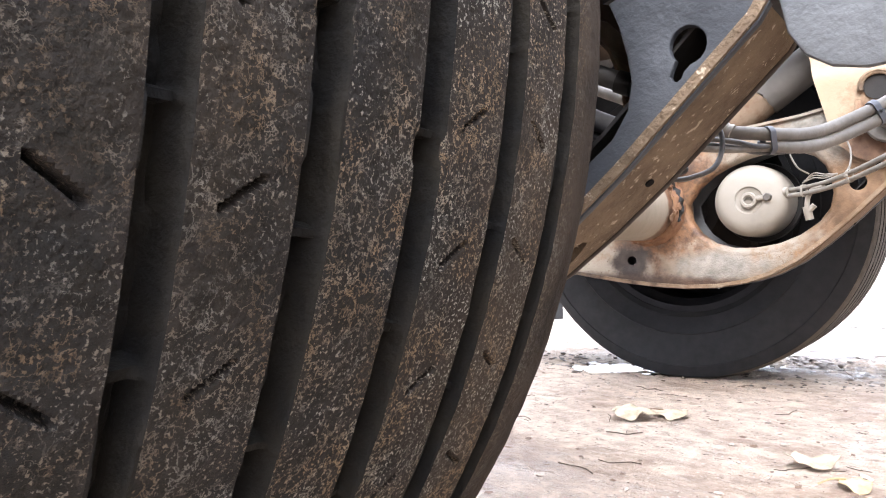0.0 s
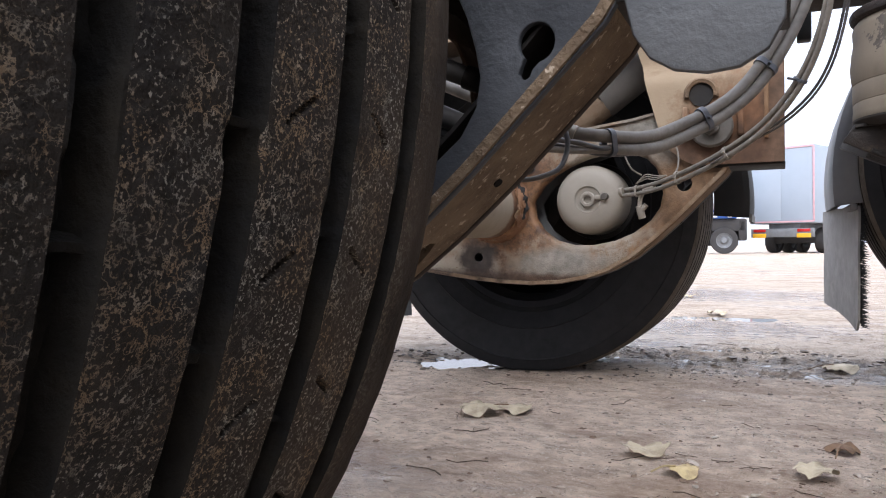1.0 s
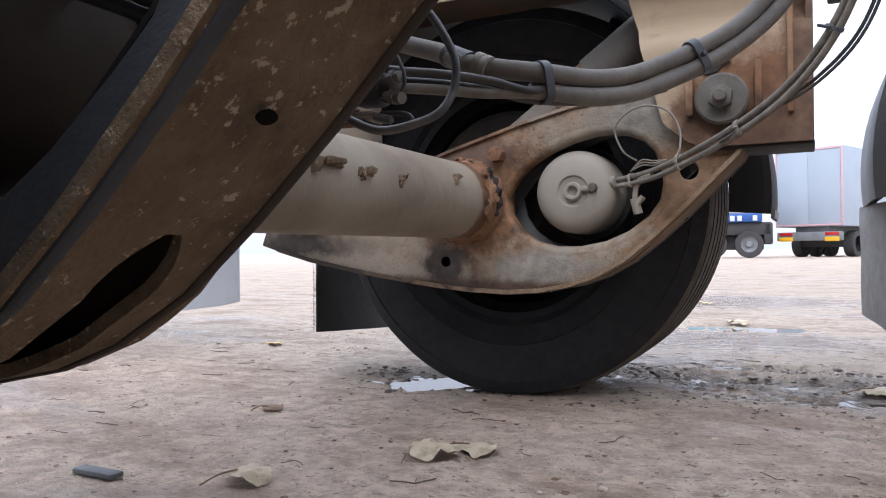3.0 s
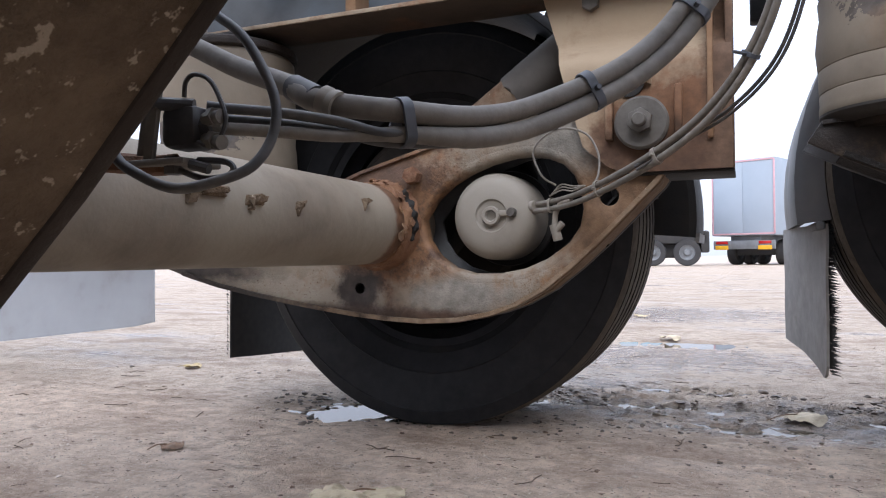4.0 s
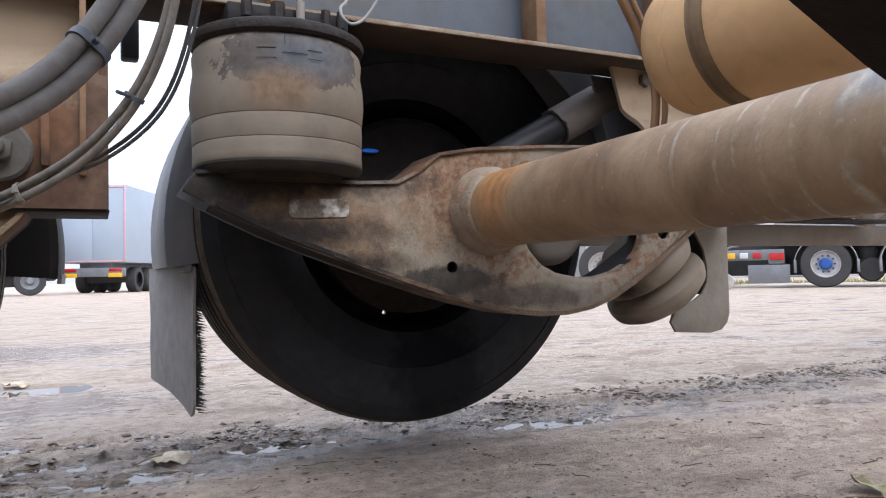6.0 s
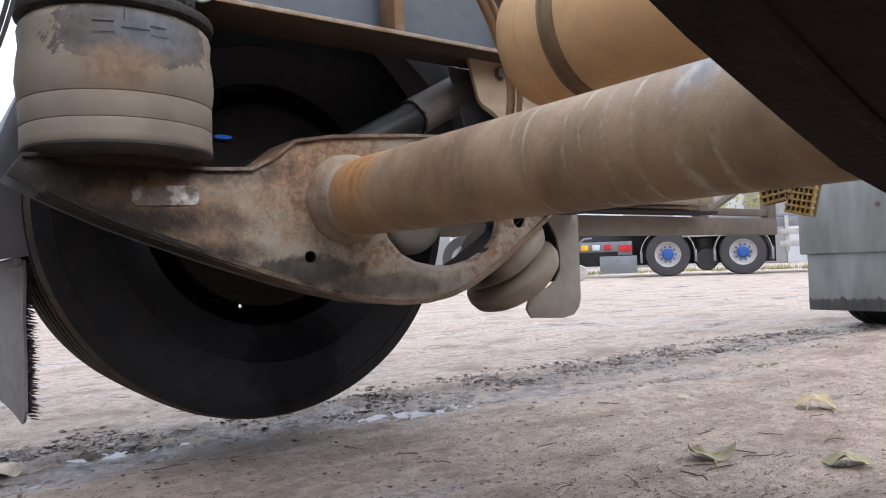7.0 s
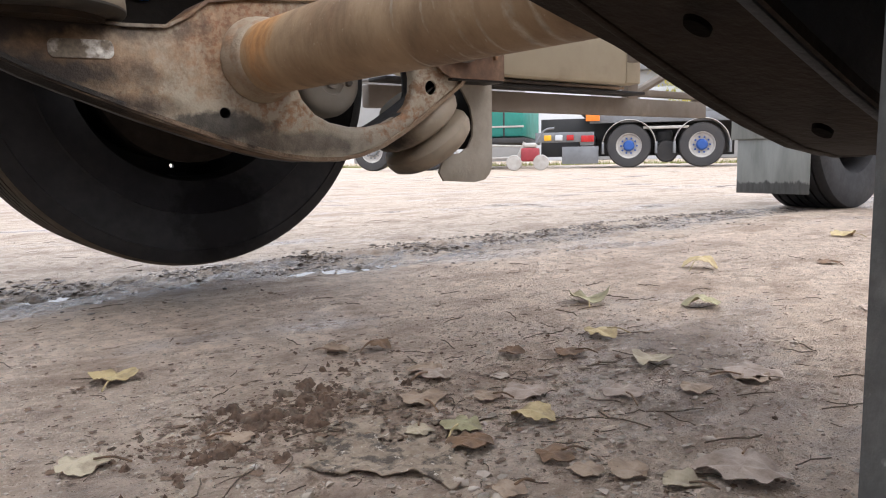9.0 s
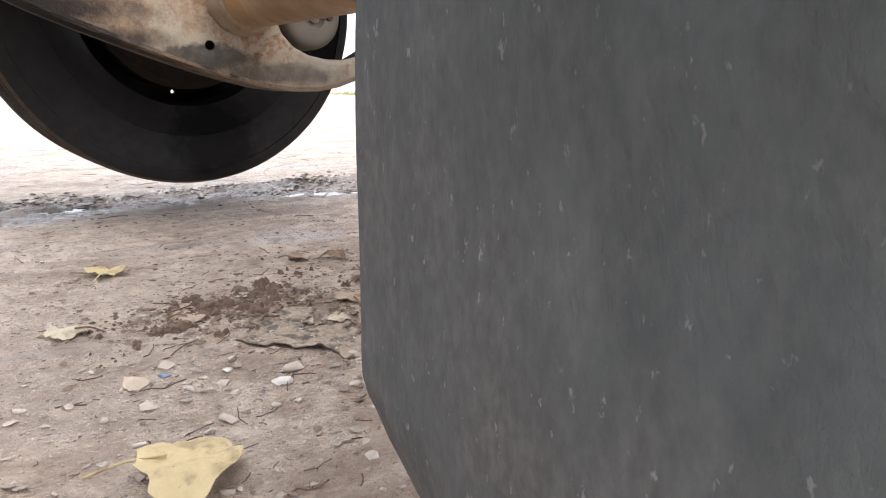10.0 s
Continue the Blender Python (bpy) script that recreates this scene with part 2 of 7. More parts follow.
def tread_material():
    """Worn black rubber with brown dust, a web of dried mud and pale grit."""
    m = mat("muddy_tread_rubber", (0.0125, 0.0132, 0.0145), (0.0075, 0.008, 0.0088), 30, 0.85, 0.0, 0.5, 260, (0.03, 0.0235, 0.0175), 0.5, 9, 0.22, spec=0.12)
    n, l = m.node_tree.nodes, m.node_tree.links
    b = n["Principled BSDF"]
    before = b.inputs["Base Color"].links[0].from_socket
    co = n.new("ShaderNodeTexCoord")

    def field(scale, detail, rgh):
        t = n.new("ShaderNodeTexNoise")
        t.inputs["Scale"].default_value, t.inputs["Detail"].default_value, t.inputs["Roughness"].default_value = scale, detail, rgh
        t.inputs["Distortion"].default_value = 0.25
        l.new(co.outputs["Object"], t.inputs["Vector"])
        return t.outputs["Fac"]

    def maths(op, a, c):
        x = n.new("ShaderNodeMath")
        x.operation = op
        l.new(a, x.inputs[0])
        if isinstance(c, float):
            x.inputs[1].default_value = c
        else:
            l.new(c, x.inputs[1])
        return x.outputs[0]

    def span(v, low, high):
        r = n.new("ShaderNodeMapRange")
        r.inputs[1].default_value, r.inputs[2].default_value = low, high
        l.new(v, r.inputs[0])
        return r.outputs[0]

    web = n.new("ShaderNodeMath")
    web.operation = "ABSOLUTE"
    l.new(maths("SUBTRACT", field(170, 4, 0.62), 0.5), web.inputs[0])
    lines = span(web.outputs[0], 0.026, 0.004)
    patches = span(field(20, 6, 0.75), 0.44, 0.58)
    veil = maths("MULTIPLY", lines, patches)
    grit = span(field(700, 2, 0.6), 0.575, 0.665)
    grit = maths("MULTIPLY", grit, span(field(14, 4, 0.6), 0.3, 0.46))
    both = maths("MAXIMUM", veil, grit)
    place = n.new("ShaderNodeSeparateXYZ")
    l.new(co.outputs["Object"], place.inputs[0])
    both = maths("MULTIPLY", both, span(place.outputs["Y"], 0.12, 0.085))
    # flecks are dimmed towards the outer side to paint the shade there
    both = maths("MULTIPLY", both, maths("ADD", maths("MULTIPLY", span(place.outputs["Y"], -0.08, 0.03), 0.6), 0.4))
    # brown road dust on the inner ribs
    dusty = n.new("ShaderNodeMix")
    dusty.data_type = "RGBA"
    l.new(maths("MULTIPLY", span(place.outputs["Y"], 0.0, 0.11), span(field(9, 6, 0.7), 0.3, 0.6)), dusty.inputs[0])
    l.new(before, dusty.inputs[6])
    dusty.inputs[7].default_value = (0.052, 0.039, 0.029, 1)
    before = dusty.outputs[2]
    x = n.new("ShaderNodeMix")
    x.data_type = "RGBA"
    l.new(both, x.inputs[0])
    l.new(before, x.inputs[6])
    pale = n.new("ShaderNodeMix")
    pale.data_type = "RGBA"
    l.new(span(field(40, 3, 0.6), 0.4, 0.6), pale.inputs[0])
    pale.inputs[6].default_value, pale.inputs[7].default_value = (0.265, 0.25, 0.215, 1), (0.21, 0.15, 0.092, 1)
    l.new(pale.outputs[2], x.inputs[7])
    l.new(x.outputs[2], b.inputs["Base Color"])
    return m


m_tread = tread_material()
m_tread_far = mat("dusty_brown_tread", (0.085, 0.07, 0.055), (0.045, 0.038, 0.03), 14, 0.8, 0.0, 0.5, 120, (0.16, 0.13, 0.098), 0.5, 9, 0.2, spec=0.2)
m_shock_rear = mat("dark_dusty_sleeve", (0.105, 0.095, 0.085), (0.07, 0.063, 0.056), 8, 0.7, 0.0, 0.3, 60, (0.15, 0.09, 0.055), 0.25, 7, 0.1)
WALL_TONES = ((0.0205, 0.0215, 0.024), (0.014, 0.0148, 0.017), 10, 0.6, 0.0, 0.2, 60, (0.029, 0.029, 0.030), 0.42, 4, 0.25)
m_wall = mat("tyre_sidewall_rubber", *WALL_TONES, spec=0.2)
m_groove = mat("shaded_groove_rubber", (0.008, 0.008, 0.008), (0.016, 0.014, 0.011), 40, 0.85, 0.0, 0.5, 160, spec=0.1)
m_rim = mat("dark_steel_rim", (0.015, 0.015, 0.017), (0.010, 0.010, 0.011), 12, 0.6, 0.2, 0.2, 60, (0.045, 0.038, 0.03), 0.3, 8, 0.2, spec=0.15)
m_bag = mat("dusty_rubber_bellows", (0.225, 0.187, 0.138), (0.18, 0.15, 0.112), 5, 0.7, 0.0, 0.15, 50, (0.17, 0.13, 0.09), 0.33, 4.5, 0.2, (0.33, 0.28, 0.21), 110, 0.22,
            stain_shade=[((0.115, 0.097, 0.08), (0.0, -0.14, 0.172), (0.135, 0.1, 0.045), 0.015), ((0.115, 0.12, 0.13), (0.02, -0.14, 0.178), (0.06, 0.1, 0.026), 0.5), ((0.25, 0.165, 0.10), (-0.03, -0.14, 0.118), (0.05, 0.1, 0.03), 0.5)])
# roll at the spring's foot, its underside's shade included in the black
m_bag_low = mat("shaded_rubber_roll", (0.032, 0.027, 0.022), (0.02, 0.018, 0.016), 9, 0.6, 0.0, 0.15, 60, (0.09, 0.07, 0.05), 0.3, 7, 0.2)
m_crust = mat("crusted_brown_rubber", (0.036, 0.026, 0.021), (0.018, 0.015, 0.013), 18, 0.7, 0.0, 0.8, 80, (0.15, 0.11, 0.075), 0.28, 14, 0.1)
m_fold = mat("dusty_folded_rubber", (0.22, 0.18, 0.13), (0.17, 0.14, 0.10), 7, 0.7, 0.0, 0.12, 50, (0.13, 0.11, 0.085), 0.3, 8, 0.2)
m_fold_grimy = mat("grimy_folded_rubber", (0.25, 0.205, 0.152), (0.195, 0.16, 0.118), 7, 0.7, 0.0, 0.12, 50, (0.10, 0.083, 0.065), 0.33, 8, 0.2, (0.27, 0.22, 0.165), 90, 0.28,
                   stain_shade=[((0.04, 0.033, 0.027), (-0.2, 0.0, 0.085), (0.06, 0.5, 0.03), 0.5), ((0.06, 0.05, 0.04), (-0.09, 0.0, 0.0), (0.14, 0.5, 0.022), 0.6)])
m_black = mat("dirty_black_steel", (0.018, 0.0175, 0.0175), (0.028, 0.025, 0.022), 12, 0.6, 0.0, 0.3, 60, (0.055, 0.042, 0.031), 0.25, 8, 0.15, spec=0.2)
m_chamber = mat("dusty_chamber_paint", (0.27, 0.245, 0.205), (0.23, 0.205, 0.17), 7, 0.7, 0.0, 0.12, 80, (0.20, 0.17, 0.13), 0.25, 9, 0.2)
# dark copy of the chamber paint with the near side's shade in it
m_chamber_near = mat("shaded_brown_chamber", (0.062, 0.05, 0.038), (0.042, 0.034, 0.026), 9, 0.7, 0.0, 0.2, 60, (0.09, 0.068, 0.048), 0.3, 7, 0.2, spec=0.25)
m_hose = mat("dusty_rubber_hose", (0.17, 0.155, 0.135), (0.115, 0.105, 0.09), 25, 0.7, 0.0, 0.15, 80, (0.27, 0.235, 0.19), 0.4, 12, 0.2)
m_cable = mat("dark_rubber_cable", (0.06, 0.06, 0.063), (0.04, 0.04, 0.042), 20, 0.55, 0.0, 0.1, 60, (0.16, 0.14, 0.115), 0.35, 14, 0.2)
m_brown_hose = mat("brown_nylon_line", (0.30, 0.175, 0.085), (0.24, 0.135, 0.065), 20, 0.5, 0.0, 0.1, 60)
m_tie = mat("black_nylon_tie", (0.085, 0.092, 0.107), (0.06, 0.065, 0.075), 30, 0.5, 0.0, 0.0)
m_shock = mat("dusty_shock_tube", (0.17, 0.15, 0.13), (0.13, 0.11, 0.09), 8, 0.7, 0.0, 0.3, 60, (0.19, 0.10, 0.055), 0.3, 7, 0.1)
m_shock_dark = mat("bare_black_shock_tube", (0.012, 0.0125, 0.0145), (0.02, 0.0185, 0.018), 12, 0.5, 0.0, 0.2, 60)
m_tank = mat("dust_coated_air_tank", (0.66, 0.42, 0.20), (0.56, 0.345, 0.155), 6, 0.7, 0.0, 0.2, 40, (0.30, 0.22, 0.14), 0.3, 3.5, 0.25)
m_band = mat("dusty_tank_strap", (0.24, 0.165, 0.09), (0.165, 0.11, 0.06), 12, 0.7, 0.1, 0.2, 60)
m_plastic = mat("grey_plastic_mudguard", (0.155, 0.157, 0.16), (0.12, 0.122, 0.125), 5, 0.52, 0.0, 0.06, 60, (0.27, 0.245, 0.21), 0.33, 3, 0.3)
# the last patch paints the shade on the flap's folded lower corner
m_flap = mat("dusty_grey_rubber_flap", (0.13, 0.138, 0.135), (0.092, 0.10, 0.099), 40, 0.75, 0.0, 0.3, 200, (0.175, 0.17, 0.16), 0.45, 16, 0.2, (0.27, 0.27, 0.26), 150, 0.355, stretch=(1, 1, 0.62),
             stain_shade=[((0.075, 0.086, 0.082), (0.0, -0.12, 0.30), (0.4, 0.2, 0.14), 0.8), ((0.05, 0.047, 0.043), (0.0, 0.222, 0.0), (0.4, 0.03, 0.04), 0.5)])
m_flap_far = mat("pale_dusty_flap", (0.29, 0.285, 0.275), (0.235, 0.232, 0.225), 8, 0.6, 0.0, 0.1, 90, (0.36, 0.34, 0.31), 0.4, 6, 0.3)
m_bristle = mat("black_bristles", (0.018, 0.018, 0.018), (0.03, 0.028, 0.026), 60, 0.8, 0.0, 0.0)
m_bolt = mat("dusty_bolt_steel", (0.125, 0.115, 0.10), (0.085, 0.075, 0.065), 30, 0.6, 0.3, 0.2, 120)
m_deck = mat("dark_deck_underside", (0.06, 0.055, 0.05), (0.045, 0.04, 0.036), 6, 0.85, 0.0, 0.3, 30, (0.12, 0.095, 0.07), 0.3, 2.5, 0.2)
m_label = mat("silver_rating_label", (0.62, 0.60, 0.56), (0.45, 0.43, 0.40), 40, 0.5, 0.2, 0.1, 90, (0.17, 0.14, 0.105), 0.58, 26, 0.08, stain_shade=[((0.16, 0.135, 0.10), (-0.365, -0.05, 0.115), (0.05, 0.5, 0.05), 0.3)])


# ---- building helpers ----
XF = Matrix.Identity(4)
ORIGIN = {}


def thing(name, at, label, category, group="", kind=""):
    ob = new(name)
    ob.empty_display_size = 0.05
    ob.location = XF @ Vector(at)
    ORIGIN[ob] = ob.location.copy()
    return tagged(ob, label, category, group, kind)


def part(name, bm, material, parent, label="", smooth=35):
    base = ORIGIN.get(parent, Vector())
    bm.transform(Matrix.Translation(-base) @ XF)
    bmesh.ops.recalc_face_normals(bm, faces=bm.faces[:])
    me = bpy.data.meshes.new(name)
    bm.to_mesh(me)
    bm.free()
    if smooth:
        me.shade_smooth()
        me.set_sharp_from_angle(angle=radians(smooth))
    for mm in material if isinstance(material, (list, tuple)) else (material,):
        me.materials.append(mm)
    ob = new(name, me)
    ob.parent = parent
    ORIGIN[ob] = base
    return tagged(ob, label)


def solo(name, bm, material, label, category, at=(0, 0, 0), group="", kind="", smooth=35):
    """A thing that is one mesh."""
    base = XF @ Vector(at)
    bm.transform(Matrix.Translation(-base) @ XF)
    bmesh.ops.recalc_face_normals(bm, faces=bm.faces[:])
    me = bpy.data.meshes.new(name)
    bm.to_mesh(me)
    bm.free()
    if smooth:
        me.shade_smooth()
        me.set_sharp_from_angle(angle=radians(smooth))
    for mm in material if isinstance(material, (list, tuple)) else (material,):
        me.materials.append(mm)
    ob = new(name, me)
    ob.location = base
    ORIGIN[ob] = base.copy()
    return tagged(ob, label, category, group, kind)


def block(x0, x1, y0, y1, z0, z1, bevel=0.004, bm=None):
    out = bm or bmesh.new()
    made = bmesh.ops.create_cube(out, size=1)["verts"]
    bmesh.ops.transform(out, matrix=Matrix.LocRotScale(((x0 + x1) / 2, (y0 + y1) / 2, (z0 + z1) / 2), None, (x1 - x0, y1 - y0, z1 - z0)), verts=made)
    if bevel:
        edges = list({e for v in made for e in v.link_edges})
        bmesh.ops.bevel(out, geom=edges, offset=bevel, segments=2, affect="EDGES", profile=0.5)
    return out


def prism(outline, y0, y1, holes=(), bevel=0.0, bm=None):
    """A plate with an outline in x and z, from y0 to y1, with holes through it."""
    out = bm or bmesh.new()
    edges = []
    for loop in (outline, *holes):
        vs = [out.verts.new((x, y0, z)) for x, z in loop]
        edges += [out.edges.new((a, b)) for a, b in zip(vs, vs[1:] + vs[:1])]
    faces = [g for g in bmesh.ops.triangle_fill(out, edges=edges, use_beauty=True, use_dissolve=False)["geom"] if isinstance(g, bmesh.types.BMFace)]
    made = bmesh.ops.extrude_face_region(out, geom=faces)["geom"]
    bmesh.ops.translate(out, vec=(0, y1 - y0, 0), verts=[g for g in made if isinstance(g, bmesh.types.BMVert)])
    bmesh.ops.recalc_face_normals(out, faces=out.faces[:])
    if bevel:
        sharp = [e for e in out.edges if len(e.link_faces) == 2 and e.calc_face_angle(0) > 1.2]
        bmesh.ops.bevel(out, geom=sharp, offset=bevel, segments=2, affect="EDGES", profile=0.5)
    return out


def thicken(bm, amount):
    """Gives a sheet its thickness."""
    bmesh.ops.recalc_face_normals(bm, faces=bm.faces[:])
    bm.normal_update()
    bmesh.ops.solidify(bm, geom=bm.faces[:], thickness=amount)
    return bm


def circle(cx, cz, r, n=24, squash=1.0):
    return [(cx + r * math.cos(2 * math.pi * k / n), cz + squash * r * math.sin(2 * math.pi * k / n)) for k in range(n)]


def lathe(profile, n=48, axis="y", centre=(0, 0, 0), start=0.0, sweep=2 * math.pi, wobble=None, closed=False, bm=None):
    """Turns a profile of (radius, height along the axis) round the axis."""
    out = bm or bmesh.new()
    full = abs(sweep - 2 * math.pi) < 1e-6
    count = n if full else n + 1
    rings = []
    for k in range(count):
        a = start + sweep * k / n
        ring = []
        for r, h in profile:
            if wobble:
                r = r + wobble(a, h)
            p = (r * math.cos(a), h, r * math.sin(a)) if axis == "y" else (r * math.cos(a), r * math.sin(a), h) if axis == "z" else (h, r * math.cos(a), r * math.sin(a))
            ring.append(out.verts.new(Vector(p) + Vector(centre)))
        rings.append(ring)
    m = len(profile)
    for k in range(n):
        a, b = rings[k], rings[(k + 1) % count]
        for j in range(m if closed else m - 1):
            quad = (a[j], a[(j + 1) % m], b[(j + 1) % m], b[j])
            out.faces.new(quad)
    bmesh.ops.remove_doubles(out, verts=[v for ring in rings for v in ring], dist=1e-6)
    return out


def spline(points, steps=8):
    """A smooth line through the points."""
    p = [Vector(q) for q in points]
    p = [2 * p[0] - p[1], *p, 2 * p[-1] - p[-2]]
    line = []
    for k in range(1, len(p) - 2):
        a, b, c, d = p[k - 1], p[k], p[k + 1], p[k + 2]
        for s in range(steps):
            t = s / steps
            line.append(0.5 * (2 * b + (c - a) * t + (2 * a - 5 * b + 4 * c - d) * t * t + (3 * b - a - 3 * c + d) * t ** 3))
    return line + [p[-2]]


def hose(points, r, n=12, steps=8, bm=None, off=(0, 0), taper=None, smooth=True):
    """A round hose along the points. off: shifted sideways and up across its run."""
    out = bm or bmesh.new()
    line = spline(points, steps) if smooth else [Vector(q) for q in points]
    rings, side = [], None
    for k, c in enumerate(line):
        way = (line[min(k + 1, len(line) - 1)] - line[max(k - 1, 0)]).normalized()
        if side is None:
            side = way.cross(Vector((0, 0, 1)))
            side = (side if side.length > 0.05 else way.cross(Vector((0, 1, 0)))).normalized()
        side = (side - way * side.dot(way)).normalized()
        up = side.cross(way)
        c = c + side * off[0] + up * off[1]
        rr = r * (taper(k / (len(line) - 1)) if taper else 1)
        rings.append([out.verts.new(c + side * rr * math.cos(2 * math.pi * j / n) + up * rr * math.sin(2 * math.pi * j / n)) for j in range(n)])
    for a, b in zip(rings, rings[1:]):
        for j in range(n):
            out.faces.new((a[j], a[(j + 1) % n], b[(j + 1) % n], b[j]))
    out.faces.new(rings[0][::-1])
    out.faces.new(rings[-1])
    return out


def rod(a, b, r, n=16, bm=None):
    return hose([a, b], r, n, 1, bm, smooth=False)


def hexbolt(centre, r, length, turn=0.2, bm=None, way=-1):
    """A hexagonal head that sticks out along y."""
    out = bm or bmesh.new()
    cx, cy, cz = centre
    ring = [(cx + r * math.cos(turn + k * math.pi / 3), cz + r * math.sin(turn + k * math.pi / 3)) for k in range(6)]
    return prism(ring, cy, cy + way * length, bevel=r * 0.12, bm=out if bm else None)


def merge(*meshes):
    out = meshes[0]
    for other in meshes[1:]:
        tmp = bpy.data.meshes.new("joint")
        other.to_mesh(tmp)
        other.free()
        out.from_mesh(tmp)
        bpy.data.meshes.remove(tmp)
    return out

# ---- the trailer's layout ----
SPACING = 1.31                      # from axle to axle
AXLE = Vector((0.09, 0.0, 0.452))   # the rear of the two axles
PIVOT = Vector((0.595, 0.0, 0.587))  # where its arms turn
LIFT = 10.5                         # degrees by which the front axle is lifted
TYRE_R, TYRE_IN, TYRE_OUT = 0.466, 0.795, 1.155
RAIL_Z = 0.845
MIDDLE = 0.017                      # the suspension's middle line


def at_axle(front, side):
    """The place of an axle's fixed parts, mirrored for the other side."""
    return Matrix.Translation((SPACING * front, 0 if side > 0 else 2 * MIDDLE, 0)) @ Matrix.Diagonal((1, side, 1, 1))


def swung(front, side):
    """The same for what swings with the arm."""
    lift = Matrix.Translation(PIVOT) @ Matrix.Rotation(radians(LIFT * front), 4, "Y") @ Matrix.Translation(-PIVOT)
    return at_axle(front, 1) @ lift @ Matrix.Translation((0, 0 if side > 0 else 2 * MIDDLE, 0)) @ Matrix.Diagonal((1, side, 1, 1))


# ---- ground ----
PUDDLES = [(-0.13, 0.85, 0.2, 0.105), (0.35, 1.18, 0.2, 0.045), (0.62, 1.42, 0.2, 0.06), (0.5, 2.52, 0.4, 0.12), (0.6, 10.4, 1.5, 0.3), (1.605, 0.897, 0.06, 0.014), (1.76, 1.045, 0.09, 0.024),
           (1.93, 1.0, 0.12, 0.03), (2.6, 0.862, 0.15, 0.03), (2.88, 0.83, 0.16, 0.03), (3.21, 0.80, 0.16, 0.03), (0.78, 0.985, 0.17, 0.05), (1.08, 1.135, 0.13, 0.03)]



def ground_height(x, y):
    near = math.exp(-((x - 1) / 7) ** 2 - ((y - 0.5) / 7) ** 2)
    h = near * (0.004 * noise.noise((x * 3, y * 3, 0)) + 0.0026 * noise.noise((x * 11, y * 11, 3)) + 0.0035 * noise.noise((x * 30, y * 30, 7)) + 0.0016 * abs(noise.noise((x * 70, y * 70, 2))))
    near *= 0.1 + 0.9 * min(1.0, max(0.0, (x + 0.45) / 0.5))
    rut = math.exp(-((y - 1.13 - 0.06 * noise.noise((x * 0.8, 0, 0))) / 0.16) ** 2)
    if rut > 0.01 and near > 0.05:
        broken = max(0.1, 0.6 + 1.1 * noise.noise((x * 3, y * 5, 8)))
        h += rut * near * (0.008 * noise.noise((x * 4, y * 22, 1)) + 0.015 * broken * abs(noise.noise((x * 15, y * 28, 5))) + 0.013 * broken * abs(noise.noise((x * 36, y * 46, 6))) - 0.010)
    ridge = math.exp(-((y - 1.27 - 0.05 * noise.noise((x, 4, 0))) / 0.06) ** 2)
    if ridge > 0.01:
        h += ridge * near * (0.001 + 0.010 * noise.noise((x * 14, y * 18, 2)) + 0.018 * abs(noise.noise((x * 32, y * 38, 4))))
    for px, py, rx, ry in PUDDLES:
        d = ((x - px) / rx) ** 2 + ((y - py) / ry) ** 2
        if d < 6:
            h -= 0.014 * math.exp(-d * 1.1) * ((1.15 if ry > 0.1 else 0.7) + 1.1 * noise.noise((x * 9, y * 13, 9)) + (0.9 if ry > 0.1 else 2.3) * noise.noise((x * 30, y * 48, 11)))
    return h


def steps_out(start, stop, step, far):
    line, grow = list(np.arange(start, stop + 1e-6, step)), step
    while line[-1] < far:
        grow *= 1.16
        line.append(line[-1] + grow)
    grow = step
    while line[0] > -far:
        grow *= 1.16
        line.insert(0, line[0] - grow)
    return line


gx, gy = steps_out(-1.6, 3.8, 0.0105, 1500), steps_out(-1.3, 1.9, 0.0095, 1500)
verts = [(x, y, ground_height(x, y)) for y in gy for x in gx]
w = len(gx)
faces = [(j * w + i, j * w + i + 1, (j + 1) * w + i + 1, (j + 1) * w + i) for j in range(len(gy) - 1) for i in range(w - 1)]
ground_mesh = bpy.data.meshes.new("ground")
ground_mesh.from_pydata(verts, [], faces)
ground_mesh.shade_smooth()


